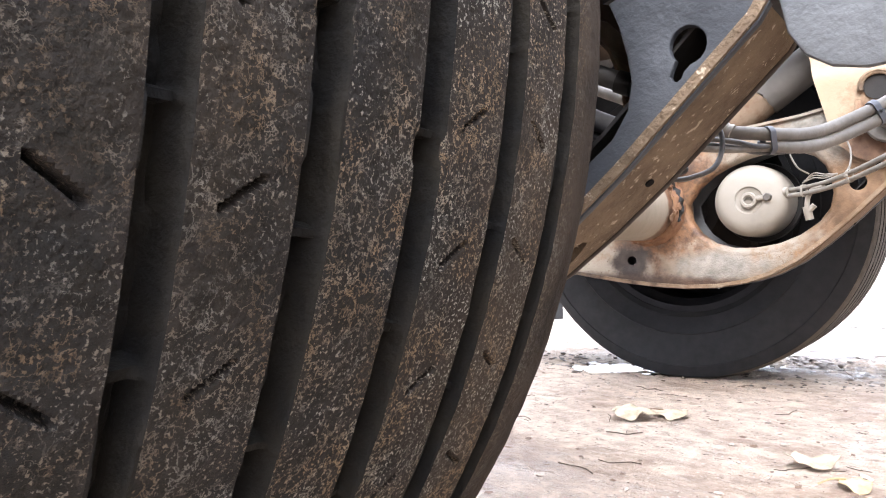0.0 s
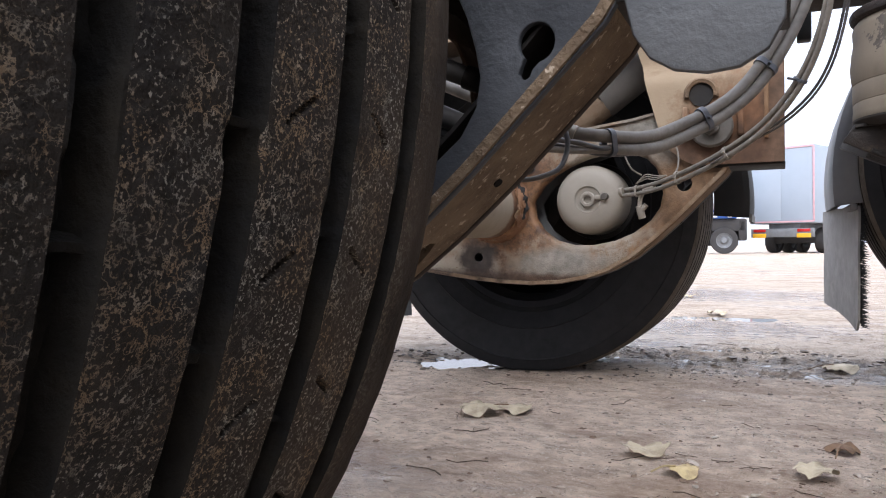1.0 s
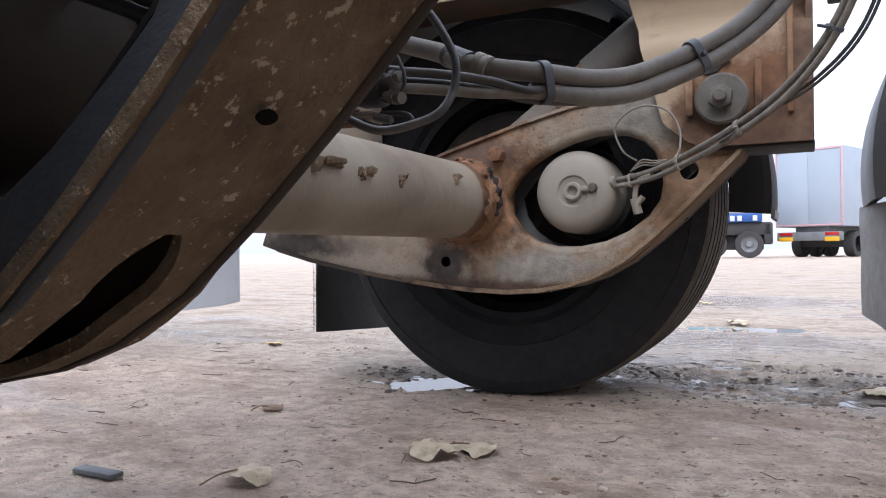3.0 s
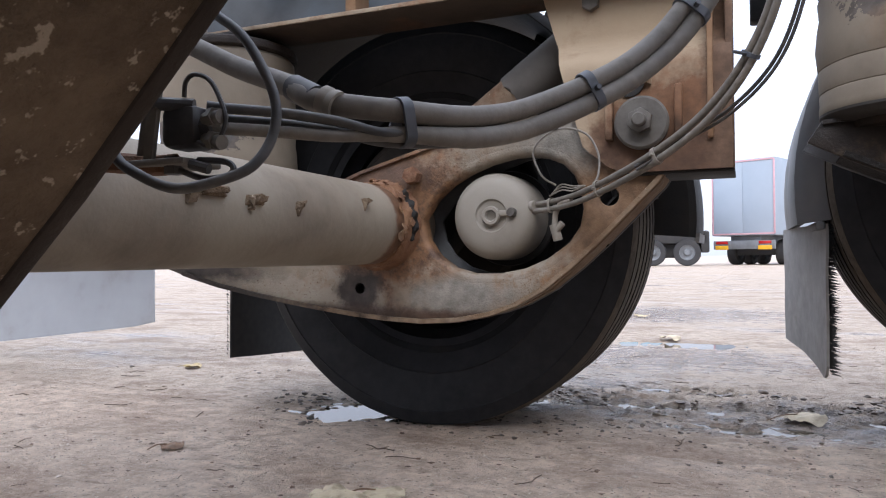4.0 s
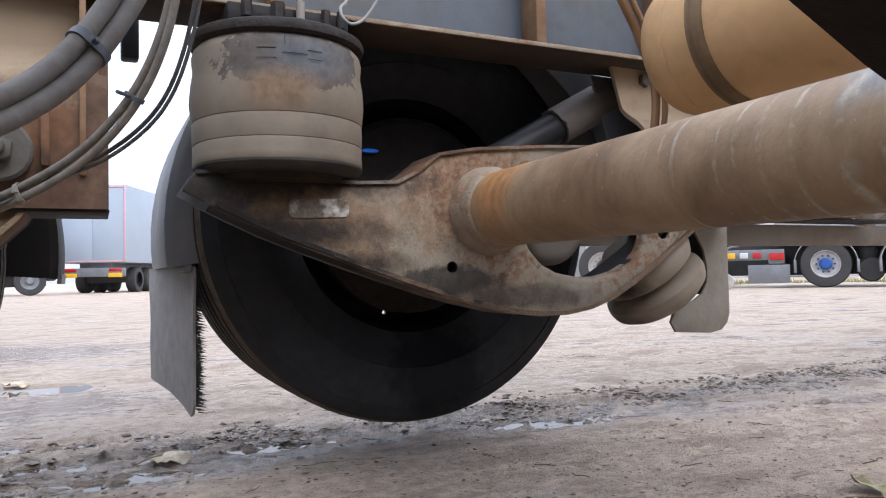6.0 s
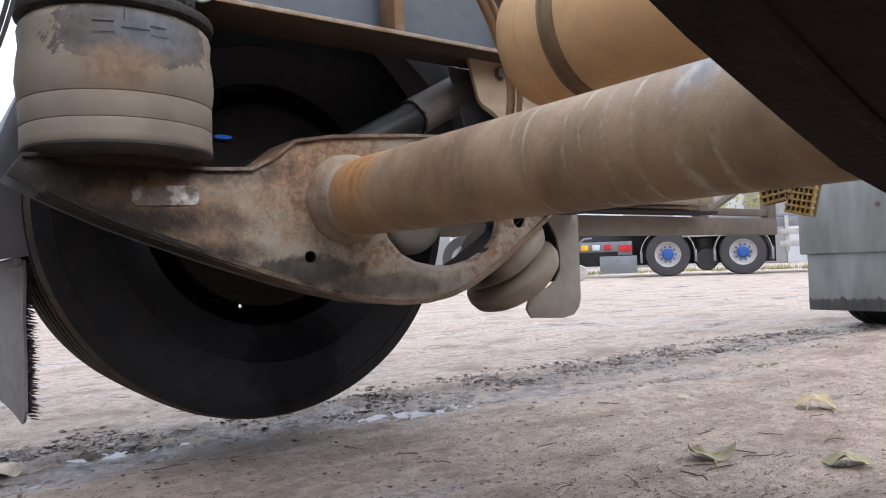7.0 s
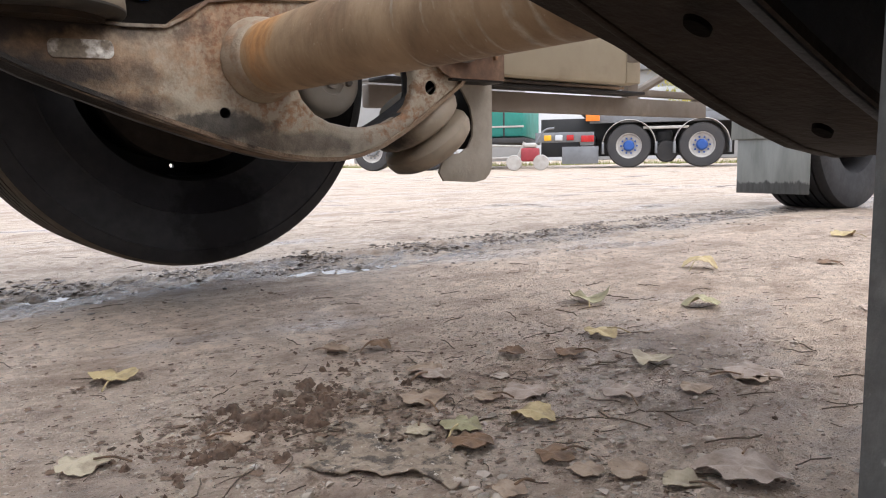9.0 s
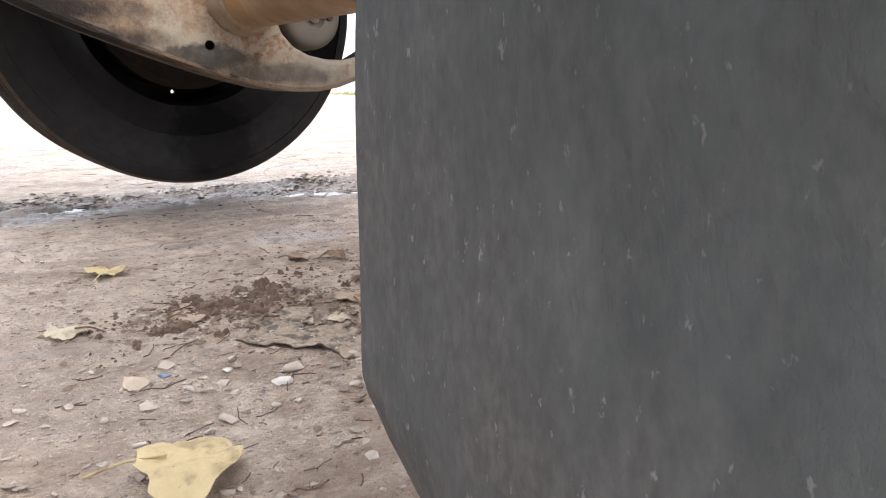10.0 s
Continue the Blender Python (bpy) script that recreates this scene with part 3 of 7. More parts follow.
def ground_material():
    m = bpy.data.materials.new("damp_packed_dirt")
    m.use_nodes = True
    n, l = m.node_tree.nodes, m.node_tree.links
    b = n["Principled BSDF"]
    geo = n.new("ShaderNodeTexCoord")

    def noise_of(s, detail=8, rgh=0.6, squash=(1, 1, 1)):
        mp = n.new("ShaderNodeMapping")
        mp.inputs["Scale"].default_value = squash
        l.new(geo.outputs["Object"], mp.inputs[0])
        t = n.new("ShaderNodeTexNoise")
        t.inputs["Scale"].default_value, t.inputs["Detail"].default_value, t.inputs["Roughness"].default_value = s, detail, rgh
        l.new(mp.outputs[0], t.inputs["Vector"])
        return t.outputs["Fac"]

    def span(v, low, high, out0=0.0, out1=1.0):
        r = n.new("ShaderNodeMapRange")
        for k, x in ((1, low), (2, high), (3, out0), (4, out1)):
            r.inputs[k].default_value = x
        l.new(v, r.inputs[0])
        return r.outputs[0]

    def mix(fac, a, c):
        x = n.new("ShaderNodeMix")
        x.data_type = "RGBA"
        l.new(fac, x.inputs[0])
        for k, v in ((6, a), (7, c)):
            if isinstance(v, tuple):
                x.inputs[k].default_value = (*v, 1)
            else:
                l.new(v, x.inputs[k])
        return x.outputs[2]

    colour = mix(span(noise_of(1.6), 0.35, 0.65), (0.64, 0.53, 0.42), (0.54, 0.44, 0.34))
    colour = mix(span(noise_of(22, 9, 0.72), 0.42, 0.58), colour, (0.42, 0.33, 0.25))
    colour = mix(span(noise_of(6, 9, 0.78, (1, 3.2, 1)), 0.57, 0.66), colour, (0.21, 0.155, 0.11))
    colour = mix(span(noise_of(150, 3), 0.60, 0.66), colour, (0.60, 0.54, 0.46))
    colour = mix(span(noise_of(90, 4, 0.7), 0.62, 0.68), colour, (0.10, 0.078, 0.06))
    colour = mix(span(noise_of(7, 9, 0.75), 0.55, 0.66), colour, (0.29, 0.215, 0.155))
    colour = mix(span(noise_of(42, 10, 0.8, (0.5, 1.7, 1)), 0.60, 0.67), colour, (0.16, 0.12, 0.09))
    # brown trodden stains, streaks of flattened litter and pale scuffs
    colour = mix(span(noise_of(2.3, 9, 0.72, (1, 1.9, 1)), 0.50, 0.60), colour, mix(span(noise_of(60, 6, 0.75), 0.4, 0.6), (0.285, 0.205, 0.145), (0.40, 0.31, 0.235)))
    colour = mix(span(noise_of(28, 10, 0.85, (0.45, 1.9, 1)), 0.595, 0.635), colour, (0.15, 0.11, 0.08))
    colour = mix(span(noise_of(75, 8, 0.8, (0.6, 1.4, 1)), 0.61, 0.64), colour, (0.09, 0.066, 0.048))
    colour = mix(span(noise_of(48, 9, 0.8), 0.63, 0.66), colour, (0.62, 0.56, 0.48))
    parts = n.new("ShaderNodeSeparateXYZ")
    l.new(geo.outputs["Object"], parts.inputs[0])
    sway = n.new("ShaderNodeMath")
    sway.operation = "MULTIPLY_ADD"
    l.new(noise_of(5, 7, 0.7), sway.inputs[0])
    sway.inputs[1].default_value = 0.55
    l.new(parts.outputs["Y"], sway.inputs[2])
    away = n.new("ShaderNodeMath")
    away.operation = "SUBTRACT"
    l.new(sway.outputs[0], away.inputs[0])
    away.inputs[1].default_value = 1.42
    side = n.new("ShaderNodeMath")
    side.operation = "ABSOLUTE"
    l.new(away.outputs[0], side.inputs[0])
    rut = span(side.outputs[0], 0.165, 0.07)
    breakup = n.new("ShaderNodeMath")
    breakup.operation = "MULTIPLY"
    l.new(rut, breakup.inputs[0])
    l.new(span(noise_of(16, 8, 0.75), 0.40, 0.58), breakup.inputs[1])
    worn = n.new("ShaderNodeMath")
    worn.operation = "MULTIPLY"
    l.new(breakup.outputs[0], worn.inputs[0])
    l.new(span(parts.outputs["X"], -0.4, 0.1), worn.inputs[1])
    rut = worn.outputs[0]
    colour = mix(rut, colour, mix(span(noise_of(40, 5, 0.7), 0.4, 0.6), (0.15, 0.12, 0.094), (0.28, 0.23, 0.185)))
    # drier dirt under the trailer, brightened in colour for light from the open side
    dry = n.new("ShaderNodeMix")
    dry.data_type, dry.blend_type = "RGBA", "MULTIPLY"
    l.new(span(sway.outputs[0], 1.36, 0.96), dry.inputs[0])
    l.new(colour, dry.inputs[6])
    dry.inputs[7].default_value = (1.31, 1.275, 1.265, 1)
    colour = dry.outputs[2]
    broad = span(noise_of(0.8, 6, 0.65, (1, 2.2, 1)), 0.54, 0.66)
    wet = n.new("ShaderNodeMath")
    wet.operation = "MAXIMUM"
    l.new(rut, wet.inputs[0])
    l.new(broad, wet.inputs[1])
    for centre, radii in (((0.45, 2.1, 0), (0.75, 0.6, 1)), ((0.3, 4.2, 0), (1.2, 1.0, 1)), ((0.25, 1.45, 0), (0.5, 0.16, 1)), ((0.85, 0.98, 0), (0.45, 0.16, 1)), ((2.1, 1.0, 0), (0.6, 0.1, 1))):
        shift = n.new("ShaderNodeMapping")
        shift.vector_type = "TEXTURE"
        shift.inputs["Location"].default_value, shift.inputs["Scale"].default_value = centre, radii
        l.new(geo.outputs["Object"], shift.inputs[0])
        far = n.new("ShaderNodeVectorMath")
        far.operation = "LENGTH"
        l.new(shift.outputs[0], far.inputs[0])
        rag = n.new("ShaderNodeMath")
        rag.operation = "MULTIPLY_ADD"
        l.new(noise_of(9, 9, 0.75, (1, 2.2, 1)), rag.inputs[0])
        rag.inputs[1].default_value = -2.6
        l.new(far.outputs["Value"], rag.inputs[2])
        more = n.new("ShaderNodeMath")
        more.operation = "MAXIMUM"
        l.new(wet.outputs[0], more.inputs[0])
        l.new(span(rag.outputs[0], -0.55, -0.85), more.inputs[1])
        wet = more
    wet = wet.outputs[0]
    dark = n.new("ShaderNodeMix")
    dark.data_type, dark.blend_type = "RGBA", "MULTIPLY"
    l.new(wet, dark.inputs[0])
    l.new(colour, dark.inputs[6])
    dark.inputs[7].default_value = (0.76, 0.75, 0.77, 1)
    l.new(dark.outputs[2], b.inputs["Base Color"])
    r = n.new("ShaderNodeMapRange")
    r.inputs[3].default_value, r.inputs[4].default_value = 0.62, 0.14
    l.new(wet, r.inputs[0])
    l.new(r.outputs[0], b.inputs["Roughness"])
    l.new(span(wet, 0.0, 1.0, 0.22, 0.6), b.inputs["Specular IOR Level"])
    track = n.new("ShaderNodeMath")
    track.operation = "MULTIPLY"
    l.new(rut, track.inputs[0])
    l.new(noise_of(1, 6, 0.7, (9, 90, 9)), track.inputs[1])
    fine = n.new("ShaderNodeMath")
    l.new(noise_of(260, 3), fine.inputs[0])
    l.new(track.outputs[0], fine.inputs[1])
    add = n.new("ShaderNodeMath")
    l.new(noise_of(38, 10, 0.8), add.inputs[0])
    l.new(fine.outputs[0], add.inputs[1])
    bp = n.new("ShaderNodeBump")
    bp.inputs["Strength"].default_value, bp.inputs["Distance"].default_value = 1.0, 0.012
    l.new(add.outputs[0], bp.inputs["Height"])
    l.new(bp.outputs[0], b.inputs["Normal"])
    return m


m_ground = ground_material()
ground_mesh.materials.append(m_ground)
ground = tagged(new("ground", ground_mesh), "damp brown packed dirt yard with ruts", "ground", kind="structure")

m_water = bpy.data.materials.new("muddy_water")
m_water.use_nodes = True
wb = m_water.node_tree.nodes["Principled BSDF"]
wb.inputs["Base Color"].default_value, wb.inputs["Roughness"].default_value, wb.inputs["IOR"].default_value = (0.10, 0.085, 0.065, 1), 0.04, 1.33
for k, (px, py, rx, ry) in enumerate(PUDDLES):
    bm, level = bmesh.new(), -0.0078 - 0.0003 * (k % 5)
    rim = [bm.verts.new((px + 2.1 * rx * math.cos(a), py + 2.1 * ry * math.sin(a), level)) for a in np.linspace(0, 2 * math.pi, 40, endpoint=False)]
    bm.faces.new(rim)
    solo("puddle", bm, m_water, "shallow muddy rain puddle lying in the dirt", "puddle", (px, py, level), "puddles in the ruts", "structure", smooth=0)


# ---- wheels ----
m_drum = mat("brown_dusty_drum", (0.02, 0.0165, 0.014), (0.012, 0.0105, 0.0095), 9, 0.8, 0.0, 0.3, 60, (0.034, 0.026, 0.02), 0.35, 6, 0.2, spec=0.15)
GROOVES = [(0.829, 0.0095), (0.887, 0.0145), (0.944, 0.0165), (1.002, 0.0165), (1.060, 0.0145), (1.117, 0.0095)]
# the nearest tyre is another make: closer grooves and a rounder shoulder
NEAR_GROOVES = [(0.8765, 0.0115), (0.9215, 0.0130), (0.9715, 0.0140), (1.0205, 0.0135), (1.070, 0.0125), (1.116, 0.0095)]


def sidewall(inner, r):
    """Radius and y of a sidewall from tread to bead; inner: the side that faces the trailer's middle."""
    s = 1 if inner else -1
    y = TYRE_IN if inner else TYRE_OUT
    return [(r - 0.003, y), (r - 0.012, y - 0.008 * s), (r - 0.03, y - 0.013 * s), (r - 0.033, y - 0.0155 * s), (r - 0.036, y - 0.0135 * s), (r - 0.055, y - 0.017 * s),
            (r - 0.085, y - 0.017 * s), (r - 0.115, y - 0.011 * s), (r - 0.118, y - 0.0135 * s), (r - 0.122, y - 0.0105 * s), (r - 0.15, y + 0.002 * s), (r - 0.175, y + 0.014 * s), (r - 0.19, y + 0.02 * s)]


def build_wheel(centre, r, fine, flat, label, group, wall):
    """A wheel on its axle, side +y outward. fine: the tread's grooves and sipes are cut in full detail towards the front."""
    cx, cy, cz = centre
    wheel = thing("wheel", (cx, 0.975, cz - r), label, "wheel", group)
    y_in, y_out, grooves = (0.80, 1.192, NEAR_GROOVES) if fine else (TYRE_IN, TYRE_OUT, GROOVES)
    mid, flat_half, curve = (y_in + y_out) / 2, 0.136 if fine else 0.145, 9.5 if fine else 6
    ys = [y_in + (y_out - y_in) * k / (230 if fine else 60) for k in range((230 if fine else 60) + 1)]
    for gyy, gw in grooves:
        for e in (-gw / 2 - 0.0006, -gw / 2 + 0.0006, gw / 2 - 0.0006, gw / 2 + 0.0006, -gw / 4, gw / 4):
            ys.append(gyy + e)
    ys = sorted(set(round(v, 5) for v in ys))
    if fine:
        angles = list(np.arange(-62, 22, 0.15)) + list(np.arange(22, 298, 2.0))
    else:
        angles = list(np.arange(0, 360, 2.0))
    sipes = []
    rows = [(0.899, 0.175, 1), (0.947, 0.175, -1), (1.046, 0.185, -1), (1.094, 0.185, 1)]
    for ry, gap, lean in rows:
        k = 0
        while k * gap / r * 0.27 < 6.2:
            sipes.append((ry, -0.9 + k * 0.122 * gap / 0.2, lean))
            k += 1

    def dent(a, y):
        d = 0.0
        for gyy, gw in grooves:
            half = gw / 2 + 0.0012 * noise.noise((a * 14, gyy * 40, 2))
            off = abs(y - gyy)
            if off < half:
                deep = 0.0135
                bar = (a * 6.5 + gyy * 31) % 1.0
                if fine and bar < 0.055:
                    deep = 0.006
                d = max(d, deep * min(1, (half - off) / 0.0012) + (0.0015 * noise.noise((a * 60, y * 300, 4)) if fine else 0))
        if fine and d == 0:
            for sy_, sa, lean in sipes:
                if abs(y - sy_) < 0.0068:
                    along = (y - sy_) * lean
                    off = (a - sa - along * 0.75 / r) * r
                    if abs(off) < 0.0011:
                        d = max(d, 0.005)
        shoulder = max(0, abs(y - mid) - flat_half)
        d += shoulder ** 2 * curve + ((y - mid) / 0.18) ** 2 * 0.0015
        if fine:
            d -= 0.0005 * noise.noise((a * 40, y * 90, 1))
        return d

    verts, faces = [], []
    for a_deg in angles:
        a = radians(a_deg)
        for y in ys:
            rr = r - dent(a, y)
            verts.append([cx + rr * math.cos(a), y, cz + rr * math.sin(a)])
    w, n = len(ys), len(angles)
    faces = [(i * w + j, i * w + j + 1, ((i + 1) % n) * w + j + 1, ((i + 1) % n) * w + j) for i in range(n) for j in range(w - 1)]
    if flat:
        for v in verts:
            v[2] = max(v[2], -0.006)
    bm = bmesh.new()
    tmp = bpy.data.meshes.new("tread")
    tmp.from_pydata(verts, [], faces)
    bm.from_mesh(tmp)
    bpy.data.meshes.remove(tmp)
    # groove walls and floors take a blacker rubber that holds their shade
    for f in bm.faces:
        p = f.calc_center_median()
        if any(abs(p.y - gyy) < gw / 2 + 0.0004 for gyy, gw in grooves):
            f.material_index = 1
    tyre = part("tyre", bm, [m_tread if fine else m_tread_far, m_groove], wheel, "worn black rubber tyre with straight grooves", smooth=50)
    for inner in (True, False):
        bm = lathe(sidewall(inner, r - (0.034 if fine else 0.006)), 96, "y", (cx, (y_in - TYRE_IN if inner else y_out - TYRE_OUT), cz))
        if flat:
            for v in bm.verts:
                if v.co.z < 0.1:
                    v.co.y += (-1 if inner else 1) * 0.018 * (0.1 - v.co.z) / 0.12
                v.co.z = max(v.co.z, -0.006)
        part("sidewall", bm, wall, tyre)
    rr = 0.288
    barrel = [(rr + 0.012, 0.812), (rr + 0.016, 0.806), (rr + 0.006, 0.801), (rr - 0.006, 0.806), (rr - 0.012, 0.83), (rr - 0.04, 0.86), (rr - 0.042, 1.06), (rr - 0.012, 1.11), (rr, 1.137), (rr + 0.01, 1.14)]
    rim = part("rim", lathe(barrel, 64, "y", (cx, 0, cz)), m_rim, wheel)
    holes = [circle(cx + 0.224 * math.cos(k * math.pi / 5 - 1.466), cz + 0.224 * math.sin(k * math.pi / 5 - 1.466), 0.0055, 12) for k in range(9)]
    part("disc", prism(circle(cx, cz, 0.25, 64), 1.045, 1.057, holes), m_rim, rim)
    part("brake_drum", lathe([(0.09, 0.80), (0.2, 0.80), (0.215, 0.815), (0.215, 0.86), (0.205, 0.865), (0.205, 1.03), (0.1, 1.04)], 48, "y", (cx, 0, cz)), m_drum, wheel, "dirty dark brake drum")
    part("hub", lathe([(0.0, 1.17), (0.07, 1.165), (0.085, 1.15), (0.09, 1.05), (0.1, 1.04), (0.1, 0.80), (0.075, 0.78), (0.073, 0.60)], 32, "y", (cx, 0, cz)), m_black, wheel)
    return wheel


AXLE_2 = swung(1, 1) @ AXLE
for front, side in ((0, 1), (1, 1), (0, -1), (1, -1)):
    XF = Matrix.Diagonal((1, side, 1, 1))
    c = AXLE_2 + Vector((-0.042 if side > 0 else 0.05, 0, -0.010)) if front else AXLE + Vector((-0.003 if side > 0 else 0.045, 0, 0))
    label = "lifted black truck wheel hanging clear of the ground" if front else "black truck wheel standing in the wet dirt"
    wall = m_wall
    if front and side > 0:
        # a wet black patch on the lifted tyre's inner side
        wall = mat("wet_patched_sidewall", *WALL_TONES, spec=0.2, stain_shade=[((0.004, 0.004, 0.0055), (1.39 - c.x, -0.17, 0.20 - c.z + 0.453), (0.10, 0.5, 0.10), 0.25)])
    wheel = build_wheel(c, 0.453 if front else 0.4615 if side > 0 else TYRE_R, (front, side) == (0, -1), not front, label, "wheels of the trailer", wall)
    if front and side > 0:
        # added oval, no part of the wheel, for a blue spot of unknown source
        m_blue_spot = mat("bright_blue_spot", (0.01, 0.22, 0.95), (0.01, 0.2, 0.85), 20, 0.4, 0.0, 0.0)
        part("blue_spot", prism(circle(1.243, 0.669, 0.019, 20, 0.22), 0.787, 0.80), m_blue_spot, wheel, "small bright blue oval spot")


# ---- axles ----
def build_axle(front):
    global XF
    XF = Matrix.Translation((0.011 * front, 0, -0.0235 if front else -0.017)) @ swung(front, 1)
    tr = 0.0695 if front else 0.0755
    x, z = AXLE.x, AXLE.z
    axle = thing("axle", (x, 0, z - 0.073), "dusty brown round axle tube between two trailing arms", "axle", "axles of the trailer")
    part("tube", lathe([(tr, -0.68), (tr, -0.5), (tr + 0.0005, 0), (tr, 0.5), (tr, 0.68)], 64, "y", (x, 0, z)), m_axle if front else m_axle_rear, axle)
    for s in (1, -1):
        bm = lathe([(0.072, s * 0.505), (0.0785, s * 0.507), (0.082, s * 0.518), (0.083, s * 0.535), (0.088, s * 0.548), (0.088, s * 0.56)], 96, "y", (x, 0, z),
                   wobble=lambda a, h: 0.0022 * noise.noise((a * 5, h * 60, 3)))
        if front and s > 0:
            bm.free()
            bm = lathe([(tr - 0.002, 0.494), (tr + 0.001, 0.496), (tr + 0.0045, 0.501), (tr + 0.0065, 0.509), (tr + 0.007, 0.518), (tr + 0.0075, 0.526), (tr + 0.011, 0.532), (tr + 0.0145, 0.540), (tr + 0.0155, 0.549), (tr + 0.0155, 0.558)], 64, "y", (x, 0, z), wobble=lambda a, h: 0.0016 * noise.noise((a * 5, h * 60, 3)) + 0.0008 * noise.noise((a * 19, h * 200, 5)))
            part("weld_collar", bm, m_collar, axle, "rounded beige weld collar")
            continue
        for v in bm.verts:
            v.co += Vector((0.005, 0.004, 0.005)) * noise.noise(v.co * 75) + Vector((0.003, 0.002, 0.003)) * noise.noise(v.co * 190)
        part("weld_collar", bm, m_rust if s > 0 else m_crust, axle, "crumbled rusty weld collar")
    if not front:
        part("weld_gap", lathe([(0.080, 0.525), (0.088, 0.528), (0.088, 0.5385), (0.080, 0.541)], 56, "y", (x, 0, z), -0.4, 1.2, wobble=lambda a, h: 0.012 * noise.noise((a * 6, h * 60, 8)) - 0.002), m_black, axle, "dark crack in the weld")
        rf = random.Random(4)
        for k in range(20):
            a0, yy = rf.uniform(-0.7, 1.5), rf.uniform(0.485, 0.535)
            ww, aw = rf.uniform(0.005, 0.013), rf.uniform(0.06, 0.16)
            bm = bmesh.new()
            ring = []
            for i in range(7):
                u = 2 * math.pi * i / 7
                rr = 0.080 + 0.007 * rf.random()
                aa = a0 + aw * math.cos(u) * rf.uniform(0.6, 1.1)
                ring.append(bm.verts.new((x + rr * math.cos(aa), yy + ww * math.sin(u) * rf.uniform(0.6, 1.1), z + rr * math.sin(aa))))
            bm.faces.new(ring)
            part("rust_flake", thicken(bm, 0.0015), m_rust, axle)
        for yy, aa, ww in ((-0.04, 0.22, 0.037), (0.055, 0.16, 0.017), (0.155, 0.15, 0.005), (0.36, 0.42, 0.007)):
            px, pz = x + tr * math.cos(aa), z + tr * math.sin(aa)
            bm = block(px - 0.006, px + 0.006, yy - ww, yy + ww, pz - 0.006, pz + 0.004, 0.002)
            block(px - 0.004, px + 0.012, yy - ww * 0.2, yy + ww * 0.9, pz - 0.002, pz + 0.006, 0.002, bm)
            block(px - 0.004, px + 0.009, yy - ww * 0.8, yy - ww * 0.4, pz - 0.014, pz + 0.002, 0.002, bm)
            for v in bm.verts:
                v.co += Vector((0.004, 0.006, 0.005)) * noise.noise(v.co * 160)
            part("bracket_stub", bm, m_strip_near, axle, "broken rusty bracket stub")
    return axle


build_axle(0)
build_axle(1)

# ---- trailing arms ----
ARM = [(-0.445, 0.352), (-0.43, 0.388), (-0.40, 0.396), (-0.16, 0.430), (-0.09, 0.447), (-0.055, 0.475), (-0.02, 0.515), (0.05, 0.542), (0.205, 0.585), (0.318, 0.612), (0.423, 0.625), (0.52, 0.645),
       (0.58, 0.655), (0.635, 0.64), (0.66, 0.60), (0.655, 0.555), (0.619, 0.494), (0.568, 0.443), (0.518, 0.393), (0.468, 0.348), (0.419, 0.309), (0.365, 0.279), (0.314, 0.261), (0.25, 0.249), (0.178, 0.245),
       (0.10, 0.249), (0.03, 0.256), (-0.05, 0.267), (-0.133, 0.280), (-0.22, 0.295), (-0.297, 0.310), (-0.38, 0.332)]
OPENING = [(0.182, 0.444), (0.190, 0.405), (0.209, 0.376), (0.242, 0.352), (0.282, 0.341), (0.33, 0.341), (0.379, 0.350), (0.422, 0.368), (0.46, 0.396), (0.48, 0.424), (0.486, 0.455), (0.482, 0.486),
           (0.471, 0.514), (0.45, 0.536), (0.422, 0.548), (0.39, 0.553), (0.36, 0.552), (0.315, 0.542), (0.273, 0.526), (0.238, 0.507), (0.209, 0.482)]
OUTER_OPENING = [(0.182, 0.444), (0.190, 0.405), (0.209, 0.376), (0.242, 0.352), (0.282, 0.341), (0.33, 0.341), (0.375, 0.346), (0.418, 0.358), (0.4486, 0.3754), (0.486, 0.403), (0.508, 0.4215), (0.521, 0.443),
                 (0.5245, 0.465), (0.521, 0.486), (0.514, 0.511), (0.505, 0.532), (0.488, 0.552), (0.46, 0.564), (0.42, 0.567), (0.36, 0.557), (0.315, 0.542), (0.273, 0.526), (0.238, 0.507), (0.209, 0.482)]
ARM_IN, ARM_OUT = 0.551, 0.660


def dense(loop, step=0.02, closed=True):
    out = [] if closed else [loop[-1]]
    for a, b in zip(loop, loop[1:] + loop[:1] if closed else loop[1:]):
        k = max(1, int(math.dist(a, b) / step))
        out += [(a[0] + (b[0] - a[0]) * i / k, a[1] + (b[1] - a[1]) * i / k) for i in range(k)]
    return out if closed else out[1:] + out[:1]


def grown(loop, by):
    """The loop moved outwards."""
    mx, mz = sum(x for x, _ in loop) / len(loop), sum(z for _, z in loop) / len(loop)
    out = []
    for k, (x, z) in enumerate(loop):
        a, b = loop[k - 1], loop[(k + 1) % len(loop)]
        d = Vector((b[1] - a[1], a[0] - b[0])).normalized()
        if d.dot(Vector((x - mx, z - mz))) < 0:
            d = -d
        out.append((x + d.x * by, z + d.y * by))
    return out


